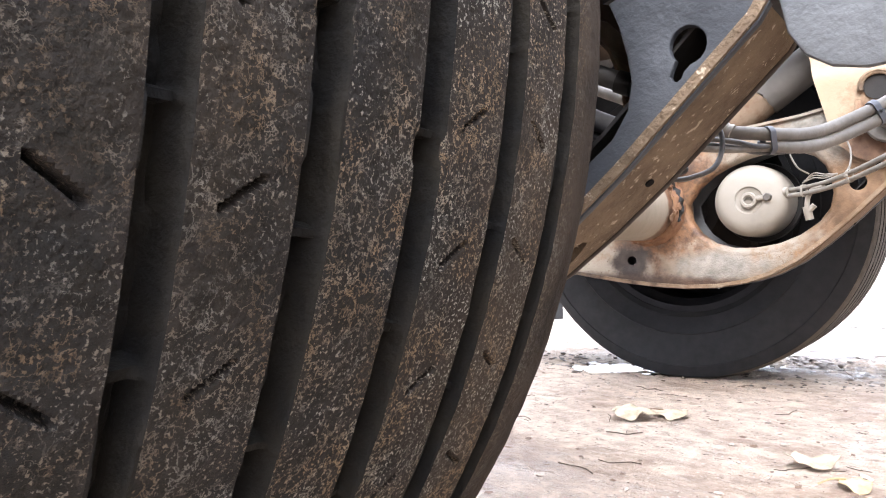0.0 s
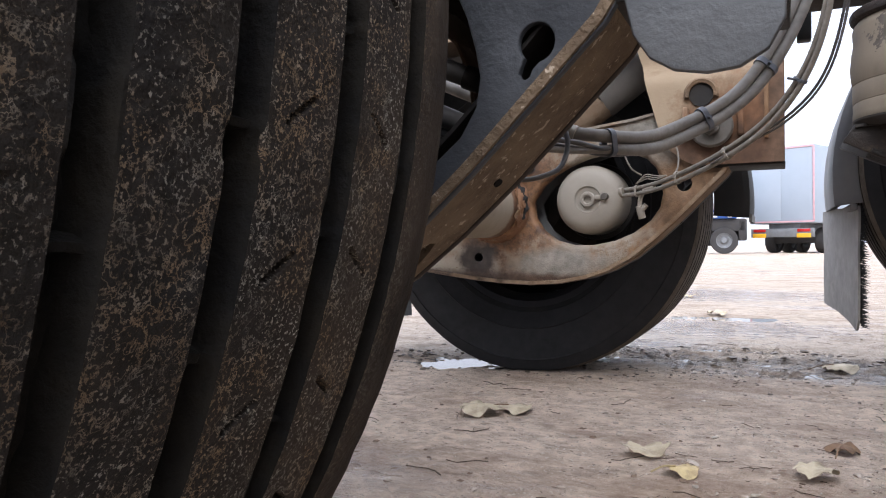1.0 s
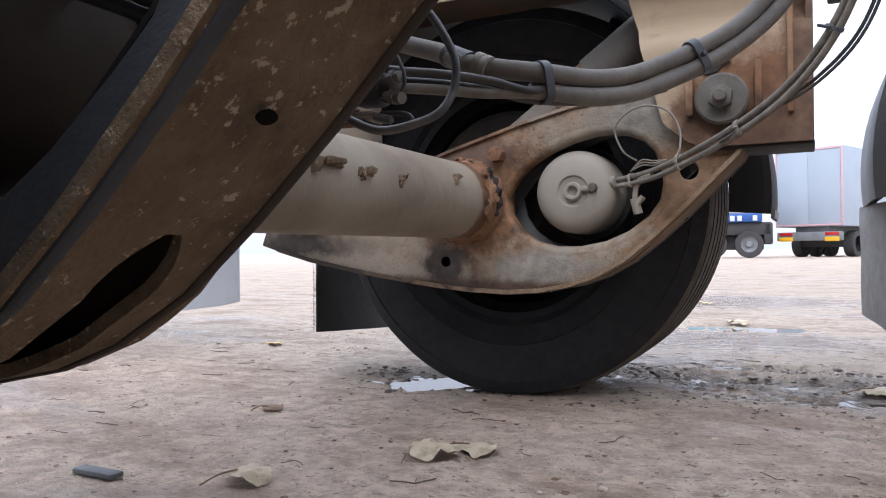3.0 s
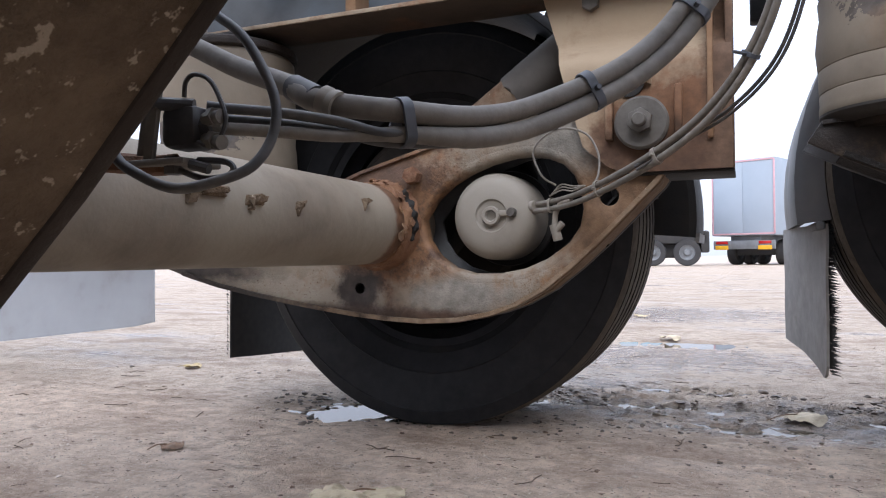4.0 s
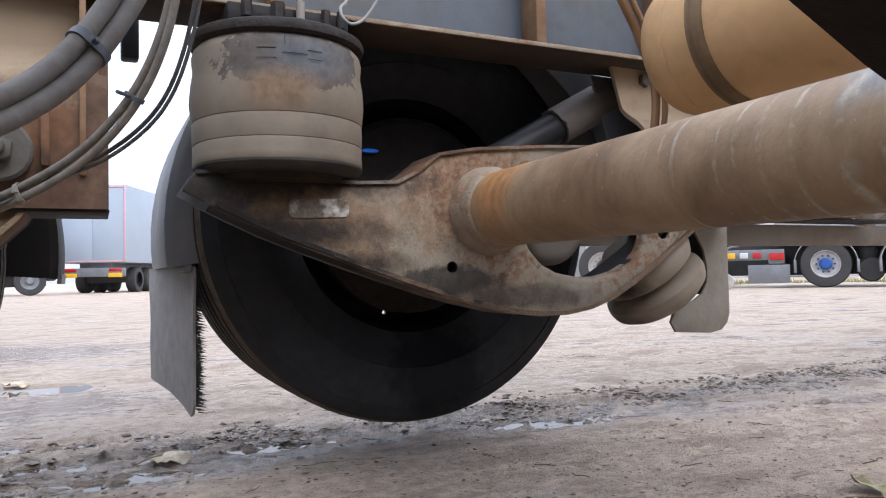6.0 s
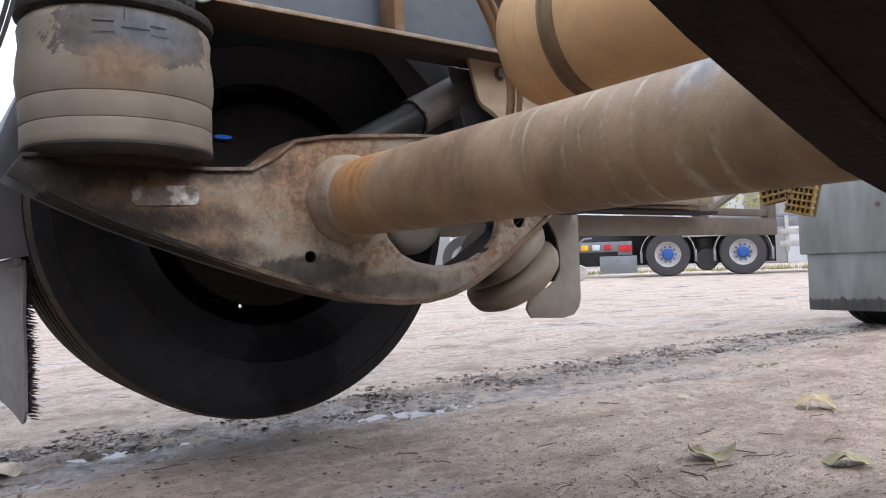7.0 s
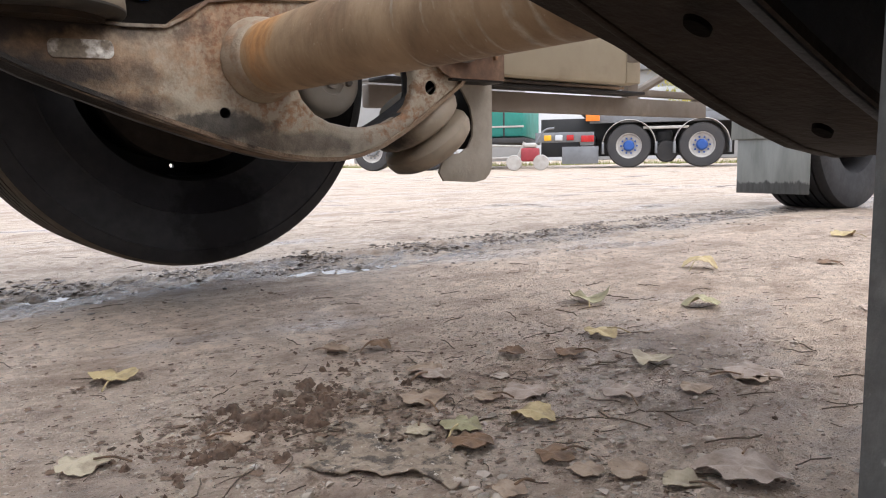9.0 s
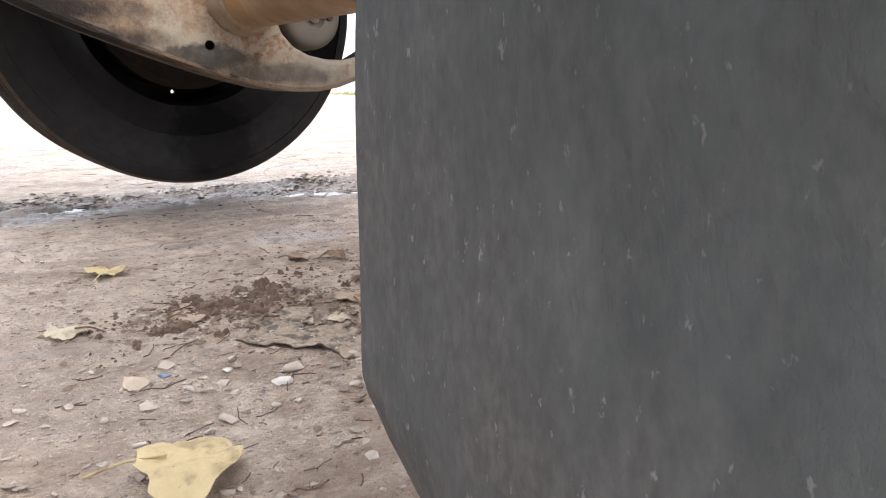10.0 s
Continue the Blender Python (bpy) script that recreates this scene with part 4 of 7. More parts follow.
def band(line, y0, y1, thick, gap=None, grow=0.0, holes=()):
    """A strip bent along a line in x and z. gap: (first, last, y0, y1) a slot cut through it."""
    bm = bmesh.new()
    cols = [y0, (y0 * 3 + y1) / 4, (y0 + y1) / 2, (y0 + y1 * 3) / 4, y1]
    if gap:
        cols = [y0, gap[2], (gap[2] + gap[3]) / 2, gap[3], y1]
    rows = []
    for k, (x, z) in enumerate(line):
        a, b = line[max(k - 1, 0)], line[min(k + 1, len(line) - 1)]
        d = Vector((b[0] - a[0], 0, b[1] - a[1])).normalized()
        nrm = Vector((d.z, 0, -d.x)) * grow
        ys = list(cols)
        if gap:
            ends = min(k - gap[0], gap[1] - k)
            if 0 <= ends < 3:
                squeeze = (0.75, 0.35, 0.1)[ends]
                ys[1], ys[3] = ys[1] + (ys[2] - ys[1]) * squeeze, ys[3] + (ys[2] - ys[3]) * squeeze
        rows.append([bm.verts.new((x + nrm.x, y, z + nrm.z)) for y in ys])
    fs = []
    for k in range(len(line) - 1):
        for j in range(4):
            if gap and gap[0] <= k < gap[1] and j in (1, 2):
                continue
            fs.append(bm.faces.new((rows[k][j], rows[k][j + 1], rows[k + 1][j + 1], rows[k + 1][j])))
    return thicken(bm, thick)


def peg_hole():
    """A dark disc on the bottom strip; its colour gives the drain hole's shade."""
    bm = lathe([(0.0048, 0.0), (0.0048, 0.0012), (0.0, 0.0012)], 16, "z")
    bm.transform(Matrix.Translation((0.5175, 0.6095, 0.3925)) @ Vector((0.71, 0, -0.70)).to_track_quat("Z", "Y").to_matrix().to_4x4() @ Matrix.Diagonal((1.3, 0.8, 1, 1)) @ Matrix.Translation((0, 0, 0.0025)))
    return bm


def oval_hole(x, y, z):
    """A dark oval disc on the strip's flat run; its colour gives a long hole's shade."""
    bm = lathe([(0.0, -0.0118), (0.008, -0.0118), (0.0085, -0.008)], 18, "z")
    bm.transform(Matrix.Translation((x, y, z)) @ Matrix.Rotation(0.17, 4, "Y") @ Matrix.Diagonal((1.5, 0.8, 1, 1)))
    return bm


def build_arm(front, side):
    global XF
    XF = swung(front, side)
    arm = thing("trailing_arm", (0.1, 0.6, 0.25), "pressed steel trailing arm coated with dust and patchy rust", "suspension arm", "trailing arms")
    outline = dense(ARM)
    small = circle(0.045, 0.312, 0.0105, 16)
    eye = circle(0.533, 0.474, 0.0165, 16)
    # the near side gets copies of the skin darkened by painted shade
    skin = (m_arm_front if front else m_arm) if side > 0 else m_deep_shade if front else m_arm_shade
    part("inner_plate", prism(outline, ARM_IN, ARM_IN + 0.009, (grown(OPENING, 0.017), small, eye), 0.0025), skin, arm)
    keyhole = [(0.5685 + 0.0135 * math.cos(a), 0.4862 + 0.0142 * math.sin(a)) for a in np.linspace(radians(-82), radians(228), 20)] + [(0.5565, 0.4685), (0.5553, 0.4640), (0.5568, 0.4608), (0.5600, 0.4600), (0.5632, 0.4622), (0.5648, 0.4668)]
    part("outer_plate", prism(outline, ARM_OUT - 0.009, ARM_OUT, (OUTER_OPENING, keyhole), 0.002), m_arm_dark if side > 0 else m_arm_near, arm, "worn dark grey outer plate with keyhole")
    # the rim of the opening is rolled inwards
    lip = bmesh.new()
    prof = [(0.018, ARM_IN + 0.0005), (0.012, ARM_IN + 0.0005), (0.006, ARM_IN + 0.003), (0.002, ARM_IN + 0.0075), (0.0, ARM_IN + 0.014), (0.0, ARM_IN + 0.03), (0.003, ARM_IN + 0.03)]
    loops = [[lip.verts.new((x, y, z)) for x, z in grown(OPENING, d)] for d, y in prof]
    for a, b in zip(loops, loops[1:]):
        for k in range(len(OPENING)):
            lip.faces.new((a[k], a[(k + 1) % len(OPENING)], b[(k + 1) % len(OPENING)], b[k]))
    part("opening_lip", lip, m_arm_front if front else m_arm, arm, smooth=60)
    low = dense([(0.645, 0.535)] + ARM[16:] + [ARM[0]], 0.012, False)
    last = min(range(len(low)), key=lambda k: math.dist(low[k], (0.30, 0.257)))
    first = min(range(len(low)), key=lambda k: math.dist(low[k], (0.462, 0.343)))
    low = low[:-4]
    strip = band(low, ARM_IN - 0.011 if side > 0 or front else ARM_IN + 0.004, ARM_OUT + 0.004, 0.008, (first, last, 0.580, 0.612) if side > 0 else (first, last, 0.582, 0.622), 0.002)
    if side < 0 and not front:
        for v in strip.verts:
            if v.co.y < 0.558:
                v.co.y -= 0.015 * min(1, max(0, (0.46 - v.co.x) / 0.07))
    if front and side < 0:
        # the strip flares out towards the spring's seat
        for v in strip.verts:
            if v.co.y < 0.56:
                v.co.y -= 0.017 * min(1, max(0, (-0.08 - v.co.x) / 0.09))
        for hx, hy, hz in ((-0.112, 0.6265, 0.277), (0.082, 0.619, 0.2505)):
            part("drain_hole_disc", oval_hole(hx, hy, hz), m_hole, arm)
    part("bottom_strip", strip, (m_strip_front if front else m_strip) if side > 0 else m_deep_shade if front else m_strip_near, arm, "rust-brown bottom strip with a slot")
    # added black sheet that keeps the hollow arm's inside dark
    part("cavity_shade", band([(x - 0.02, z + 0.035) for x, z in low[3:]], ARM_IN + 0.011, ARM_OUT - 0.011, 0.003), m_black, arm)
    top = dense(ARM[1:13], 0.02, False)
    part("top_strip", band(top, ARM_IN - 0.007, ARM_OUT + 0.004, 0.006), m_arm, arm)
    part("drain_hole_disc", peg_hole(), m_hole, arm)
    part("arm_bolt", hexbolt((0.168, ARM_IN - 0.004, 0.526), 0.0165, 0.026), m_rust, arm, "rusty hexagonal bolt")
    if front and side > 0:
        corner = [(u + 0.011 * math.cos(a), v + 0.011 * math.sin(a)) for u, v, a0 in ((0.042, 0.005, 0), (-0.042, 0.005, 1), (-0.042, -0.005, 2), (0.042, -0.005, 3)) for a in np.linspace(a0 * math.pi / 2, (a0 + 1) * math.pi / 2, 5)]
        ca, sa = math.cos(0.22), math.sin(0.22)
        bm = prism([(-0.222 + u * ca - v * sa, 0.3685 + u * sa + v * ca) for u, v in corner], ARM_IN, ARM_IN - 0.0025)
        part("rating_label", bm, m_label, arm, "scuffed silver rating label")
    # a black cup closes the small hole and gives it its inner shade
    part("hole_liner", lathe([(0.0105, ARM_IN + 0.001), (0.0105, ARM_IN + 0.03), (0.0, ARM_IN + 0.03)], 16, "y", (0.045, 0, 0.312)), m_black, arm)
    return arm


for f, s in ((0, 1), (0, -1), (1, 1), (1, -1)):
    build_arm(f, s)


# ---- hanger brackets ----
def build_hanger(front, side):
    global XF
    XF = at_axle(front, side)
    h = thing("hanger_bracket", (0.6, 0.6, 0.51), "dust-tan steel hanger bracket bolted under the frame rail", "bracket", "hanger brackets")

    def left(z):
        return float(np.interp(z, [0.511, 0.522, 0.557, 0.85], [0.56, 0.535, 0.493, 0.41]))

    def face(depth_at, lowest, xr=0.732, rows=28, cols=14):
        bm = bmesh.new()
        grid = []
        for i in range(rows + 1):
            z = lowest + (RAIL_Z + 0.002 - lowest) * i / rows
            xl = left(max(z, 0.511))
            line = []
            for j in range(cols + 1):
                x = xl + (xr - xl) * j / cols
                line.append(bm.verts.new((x, depth_at(x, z), z)))
            grid.append(line)
        for i in range(rows):
            for j in range(cols):
                bm.faces.new((grid[i][j], grid[i][j + 1], grid[i + 1][j + 1], grid[i + 1][j]))
        return thicken(bm, 0.009)

    def bulge(x, z):
        t = min(1, max(0, (0.755 - z) / 0.06))
        t = t * t * (3 - 2 * t)
        return 0.592 - 0.052 * t

    part("inner_plate", face(bulge, 0.511), m_bracket, h)
    outer = [(0.41, RAIL_Z), (0.47, 0.66), (0.53, 0.58), (0.585, 0.505), (0.612, 0.472), (0.645, 0.454), (0.685, 0.45), (0.718, 0.458), (0.73, 0.48), (0.732, RAIL_Z)]
    if side < 0 and not front:
        outer = [(0.632, RAIL_Z), (0.632, 0.505), (0.637, 0.482), (0.648, 0.465), (0.664, 0.455), (0.685, 0.451), (0.705, 0.453), (0.722, 0.463), (0.732, 0.482), (0.734, RAIL_Z)]
    if side > 0:
        outer = [(x, max(z, 0.513)) for x, z in outer if z > 0.5 or x in (0.612, 0.73)]
    part("outer_plate", prism(dense(outer, 0.03), 0.655, 0.664, (), 0.003), m_arm_dark, h, "grey outer plate with a rounded lower edge")
    part("front_plate", block(0.722, 0.734, 0.541, 0.66, 0.513, RAIL_Z, 0.002), m_bracket, h)
    part("edge_rib", block(0.695, 0.704, 0.522, 0.585, 0.56, RAIL_Z - 0.004, 0.002), m_rib, h, "rusty upright edge rib")
    # the shade below the bracket is put into this lip's black
    part("shaded_lip", block(0.565, 0.735, 0.536, 0.66, 0.506, 0.512, 0.002), m_black, h)
    part("top_bolt", merge(hexbolt((0.5, 0.586, 0.822), 0.0165, 0.016, 0.5), lathe([(0, 0.592), (0.0, 0.585), (0.021, 0.585), (0.022, 0.592)], 24, "y", (0.5, 0, 0.822))), m_bolt, h)
    # a black cup gives the small hole its shade
    part("small_hole_disc", lathe([(0.006, 0.587), (0.006, 0.6), (0, 0.6)], 12, "y", (0.51, 0, 0.742)), m_black, h)
    pivot = part("pivot_bolt", hexbolt((0.593, 0.505, 0.59), 0.021, 0.018, 0.4), m_bolt, h, "large pivot bolt")
    part("washer", lathe([(0, 0.507), (0.040, 0.507), (0.044, 0.511), (0.044, 0.519), (0.037, 0.522), (0.04, 0.545)], 48, "y", (0.593, 0, 0.59)), m_bolt, pivot, "dusty round washer")
    part("bolt_end", lathe([(0, 0.473), (0.009, 0.473), (0.0115, 0.476), (0.0115, 0.49)], 20, "y", (0.593, 0, 0.59)), m_bolt, pivot)
    for x0, x1, z0, z1 in ((0.533, 0.546, 0.565, 0.635), (0.645, 0.657, 0.57, 0.65)):
        part("guide_lug", block(x0, x1, 0.512, 0.545, z0, z1, 0.003), m_bracket, h)
    hood = lathe([(0.037, 0.545), (0.036, 0.524), (0.031, 0.517), (0.025, 0.520), (0.024, 0.545)], 24, "y", (0.572, 0, 0.662), -0.2, math.pi + 0.4)
    part("hood", hood, m_strip, h, "rusty arched hood")
    # black disc painted in for the dark under the hood
    part("hood_hole_disc", lathe([(0.0, 0.5265), (0.025, 0.5265), (0.025, 0.545)], 24, "y", (0.572, 0, 0.662)), m_black, h)
    return h


for f, s in ((0, 1), (1, 1), (0, -1), (1, -1)):
    build_hanger(f, s)


# ---- air springs ----
def build_spring(front, side):
    global XF
    XF = at_axle(front, side)
    cx, cy = -0.305, 0.597
    top, low = (0.824, 0.578) if front else (0.842, 0.455)
    s = thing("air_spring", (cx, cy, low), "dust-coated rubber air spring standing on the trailing arm", "air spring", "air springs")
    hgt = top - 0.03 - low
    # two moulded seams run round the bellows
    seam = [(0.1437, 0.0442), (0.1432, 0.0456), (0.1420, 0.0465), (0.1432, 0.0474), (0.1437, 0.049), (0.1440, 0.066), (0.1437, 0.0828), (0.1433, 0.0841), (0.1420, 0.085), (0.1434, 0.0859), (0.1442, 0.088)]
    prof = [(0.1425, low + 0.0125), (0.1440, low + 0.016), (0.1440, low + 0.024), (0.1430, low + 0.032)] + [(rr, low + h) for rr, h in seam]
    prof += [(0.1475, low + 0.118), (0.146, low + 0.147), (0.1425, low + 0.17), (0.1445, low + 0.193), (0.1415, low + hgt - 0.012), (0.132, low + hgt)]
    bm = lathe(prof, 96, "z", (cx, cy, 0), wobble=lambda a, z: 0.0018 * noise.noise((math.cos(a) * 2, math.sin(a) * 2, z * 14)))
    bellows = part("bellows", bm, m_bag, s)
    roll = [(0.105, low - 0.004), (0.13, low - 0.002), (0.1395, low + 0.003), (0.1438, low + 0.009), (0.1438, low + 0.013), (0.14, low + 0.014)]
    part("lower_roll", lathe(roll, 96, "z", (cx, cy, 0)), m_bag_low, bellows, "dark rolled lower edge")
    bead = [(0.13, top - 0.034), (0.1415, top - 0.034), (0.1475, top - 0.030), (0.1495, top - 0.023), (0.1475, top - 0.016), (0.140, top - 0.0115), (0.12, top - 0.010), (0.0, top - 0.008)]
    bm = lathe(bead, 96, "z", (cx, cy, 0), wobble=lambda a, z: 0.0016 * noise.noise((math.cos(a) * 9, math.sin(a) * 9, z * 30)))
    part("bead_ring", bm, m_crust, s, "crusted dark bead ring")
    part("mounting_plate", block(cx - 0.1, cx + 0.1, cy - 0.09, cy + 0.08, top - 0.01, RAIL_Z - 0.0005, 0.003), m_black, s)
    # the seat's shaded underside is put into its colour
    part("seat_plate", lathe([(0.0, low - 0.014), (0.11, low - 0.014), (0.112, low), (0.0, low)], 48, "z", (cx, cy, 0)), m_deep_shade, s)
    if not front:
        part("piston", lathe([(0.085, low - 0.06), (0.1, low - 0.03), (0.12, low)], 48, "z", (cx, cy, 0)), m_black, s)
    part("air_fitting", merge(rod((cx + 0.015, cy - 0.1, top - 0.012), (cx + 0.015, cy - 0.1, top + 0.03), 0.007), rod((cx + 0.015, cy - 0.1, top + 0.03), (cx + 0.02, cy - 0.1, top + 0.2), 0.004)), m_chamber, s)
    if front and side > 0:
        # moulded strokes that stand for the worn mark
        strokes = [(-2.02, 0.772, 0.03, 0), (-2.02, 0.756, 0.03, 0), (-1.75, 0.765, 0.04, 0), (-1.72, 0.777, 0.03, 1), (-1.47, 0.772, 0.025, 0), (-1.47, 0.758, 0.025, 0)]
        for a0, z0, ln, up in strokes:
            pts = [(cx + 0.1447 * math.cos(a0 + (0 if up else d / 0.145)), cy + 0.1447 * math.sin(a0 + (0 if up else d / 0.145)), z0 - 0.01 + (d * 0.5 if up else 0)) for d in np.linspace(0, ln, 4)]
            part("moulded_stroke", hose(pts, 0.0006, 6, 2), m_black, s)
    return s


for f, s in ((0, 1), (1, 1), (0, -1), (1, -1)):
    build_spring(f, s)


# ---- brake chambers ----
def build_chamber(front, side):
    global XF
    XF = swung(front, side)
    cx, cz = 0.318, 0.447
    c = thing("brake_chamber", (cx, 0.62, cz - 0.085), "dusty round brake chamber set in the arm's opening", "brake chamber", "brake chambers")
    y = 0.555 if not front else 0.64
    body = [(0.0, y + 0.004), (0.018, y + 0.004), (0.028, y + 0.002), (0.031, y - 0.002), (0.055, y - 0.001), (0.068, y + 0.004), (0.077, y + 0.013), (0.081, y + 0.026), (0.082, y + 0.07), (0.082, y + 0.1)]
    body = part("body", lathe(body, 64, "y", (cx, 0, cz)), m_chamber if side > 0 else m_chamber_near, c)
    ring = lathe([(0.009, y - 0.002), (0.011, y - 0.007), (0.016, y - 0.007), (0.018, y - 0.002)], 28, "y", (cx, 0, cz))
    block(cx + 0.012, cx + 0.04, y - 0.006, y + 0.004, cz - 0.005 + 0.004, cz + 0.005 + 0.004, 0.002, ring)
    part("release_cap", ring, m_chamber, body)
    part("cap_knob", lathe([(0, y - 0.012), (0.007, y - 0.012), (0.009, y - 0.008), (0.009, y)], 16, "y", (cx + 0.04, 0, cz + 0.005)), m_bolt, body)
    part("clamp_band", lathe([(0.082, y + 0.1), (0.092, y + 0.102), (0.094, y + 0.11), (0.092, y + 0.118), (0.08, y + 0.12), (0.078, y + 0.17), (0.04, y + 0.2), (0, y + 0.2)], 48, "y", (cx, 0, cz)), m_black, c, "black clamp band")
    if side < 0 and not front:
        seat = lathe([(0.0, 0.528), (0.101, 0.528), (0.105, 0.533), (0.105, 0.548), (0.101, 0.552), (0.07, 0.552)], 48, "y", (cx, 0, cz))
        # this near flange also carries its shade in the colour
        part("seat_flange", seat, m_arm_shade, c, "dusty brown mounting flange")
    return c


for s in (1, -1):
    build_chamber(0, s)
    build_chamber(1, s)


# hoses that run through the near arm's opening
XF = Matrix.Identity(4)
near_hoses = thing("air_hose", (0.42, -0.57, 0.47), "thick dusty air hoses behind the arm's opening", "air hose", "hoses under the trailer")
for a, b, r in (((0.345, -0.60, 0.540), (0.492, -0.567, 0.480), 0.0085), ((0.33, -0.60, 0.508), (0.494, -0.567, 0.4375), 0.009), ((0.34, -0.59, 0.484), (0.49, -0.564, 0.426), 0.004)):
    a, b = Vector(a), Vector(b)
    tube = part("hose", hose([a, a.lerp(b, 0.5) + Vector((0, 0, 0.003)), b], r, 16, 6), m_cable, near_hoses)
    if r > 0.005:
        part("collar", hose([b - (b - a).normalized() * 0.004, b + (b - a).normalized() * 0.010], r * 1.18, 16, 1, smooth=False), m_black, tube, "black hose collar")


# ---- shock absorbers ----
def build_shock(front, side):
    global XF
    XF = at_axle(front, side)
    low = Vector((0.10, 0.69, 0.535)) if not front else Vector((0.10, 0.69, 0.60))
    high = Vector((0.47, 0.69, 0.80))
    way = (high - low).normalized()
    s = thing("shock_absorber", low, "dusty shock absorber with a torn, rusty sleeve", "shock absorber", "shock absorbers")
    split = low + way * (0.285 if not front else 0.275)
    part("lower_tube", rod(low, split + way * 0.05, 0.036, 32), m_shock if not front else m_shock_dark, s)
    if not front:
        bm = hose([split - way * 0.095, split - way * 0.04, split + way * 0.01], 0.0398, 40, 1, smooth=False)
        bm.verts.ensure_lookup_table()
        for k in range(40):
            bm.verts[k].co -= way * (0.022 * noise.noise((k * 0.35, 5, 0)) + 0.012 * noise.noise((k * 1.3, 9, 0)))
        part("rust_collar", bm, m_torn, s, "flaking rust where the sleeve is torn")
    bm = hose([split, split + way * 0.02, high], 0.043, 40, 1, smooth=False)
    bm.verts.ensure_lookup_table()
    for k in range(40):
        bm.verts[k].co -= way * (0.004 + 0.022 * abs(noise.noise((k * 0.45, 3, 0))) + 0.010 * abs(noise.noise((k * 1.7, 8, 0))))
    part("dust_sleeve", bm, m_shock if front else m_shock_rear, s)
    part("top_eye", lathe([(0.02, 0.66), (0.03, 0.66), (0.03, 0.72), (0.02, 0.72)], 24, "y", (high.x, 0, high.z)), m_black, s)
    return s


for f, s in ((0, 1), (1, 1), (0, -1), (1, -1)):
    build_shock(f, s)

# ---- frame rails, cross members and deck ----
XF = Matrix.Identity(4)
RIBS = [-1.3, -0.85, -0.42, 0.037, 0.497, 0.992, 1.514, 1.83, 2.3, 2.8, 3.3]
for side in (1, -1):
    XF = Matrix.Diagonal((1, side, 1, 1))
    rail = thing("frame_rail", (0.6, 0.595, RAIL_Z), "blue-grey steel I-beam rail with a dusty lower flange", "frame rail", "rails of the trailer")
    part("lower_flange", block(-2.6, 6.2, 0.53, 0.66, RAIL_Z, RAIL_Z + 0.012, 0.003), m_flange, rail, "dusty brown lower flange")
    part("flange_edge", block(-2.6, 6.2, 0.5275, 0.5305, RAIL_Z + 0.002, RAIL_Z + 0.0105, 0.001), m_collar, rail, "pale beige edge of the flange")
    part("web", block(-2.6, 6.2, 0.591, 0.599, RAIL_Z + 0.011, RAIL_Z + 0.30, 0.0), m_frame, rail)
    part("upper_flange", block(-2.6, 6.2, 0.53, 0.66, RAIL_Z + 0.30, RAIL_Z + 0.312, 0.003), m_flange, rail)
    for x in RIBS:
        part("rib", block(x - 0.012, x + 0.012, 0.535, 0.592, RAIL_Z + 0.011, RAIL_Z + 0.30, 0.003), m_rib, rail, "rusty upright stiffening rib")
XF = Matrix.Identity(4)
for x in (-1.9, -1.0, -0.15, 2.15, 3.1, 4.2):
    cm = thing("cross_member", (x, 0, 1.0), "dark steel cross member between the frame rails", "cross member", "cross members")
    part("web", block(x - 0.004, x + 0.004, -0.59, 0.59, 0.98, 1.15, 0), m_deck, cm)
    part("flange", block(x - 0.04, x + 0.04, -0.59, 0.59, 0.972, 0.98, 0.002), m_deck, cm)


# ---- mudguards and flaps ----
def bristles(x, y0, y1, z0, z1, seed, reach=0.026):
    """A mat of black bristles in front of a flap."""
    rng = random.Random(seed)
    bm = bmesh.new()
    rows, cols = int((z1 - z0) / 0.0055), int(abs(y1 - y0) / 0.012)
    for i in range(rows):
        for j in range(cols + 1):
            y = y0 + (y1 - y0) * (j / cols) + rng.uniform(-0.002, 0.002)
            z = z0 + (z1 - z0) * (i + rng.random() * 0.6) / rows
            tip = Vector((x + reach + rng.uniform(-0.006, 0.006), y + rng.uniform(-0.004, 0.004) - (0.004 if j == 0 else 0), z + rng.uniform(-0.005, 0.001)))
            a = bm.verts.new((x, y - 0.0018, z))
            b = bm.verts.new((x, y + 0.0018, z))
            c = bm.verts.new((x, y, z + 0.003))
            t = bm.verts.new(tip)
            for f in ((a, b, t), (b, c, t), (c, a, t)):
                bm.faces.new(f)
    return bm


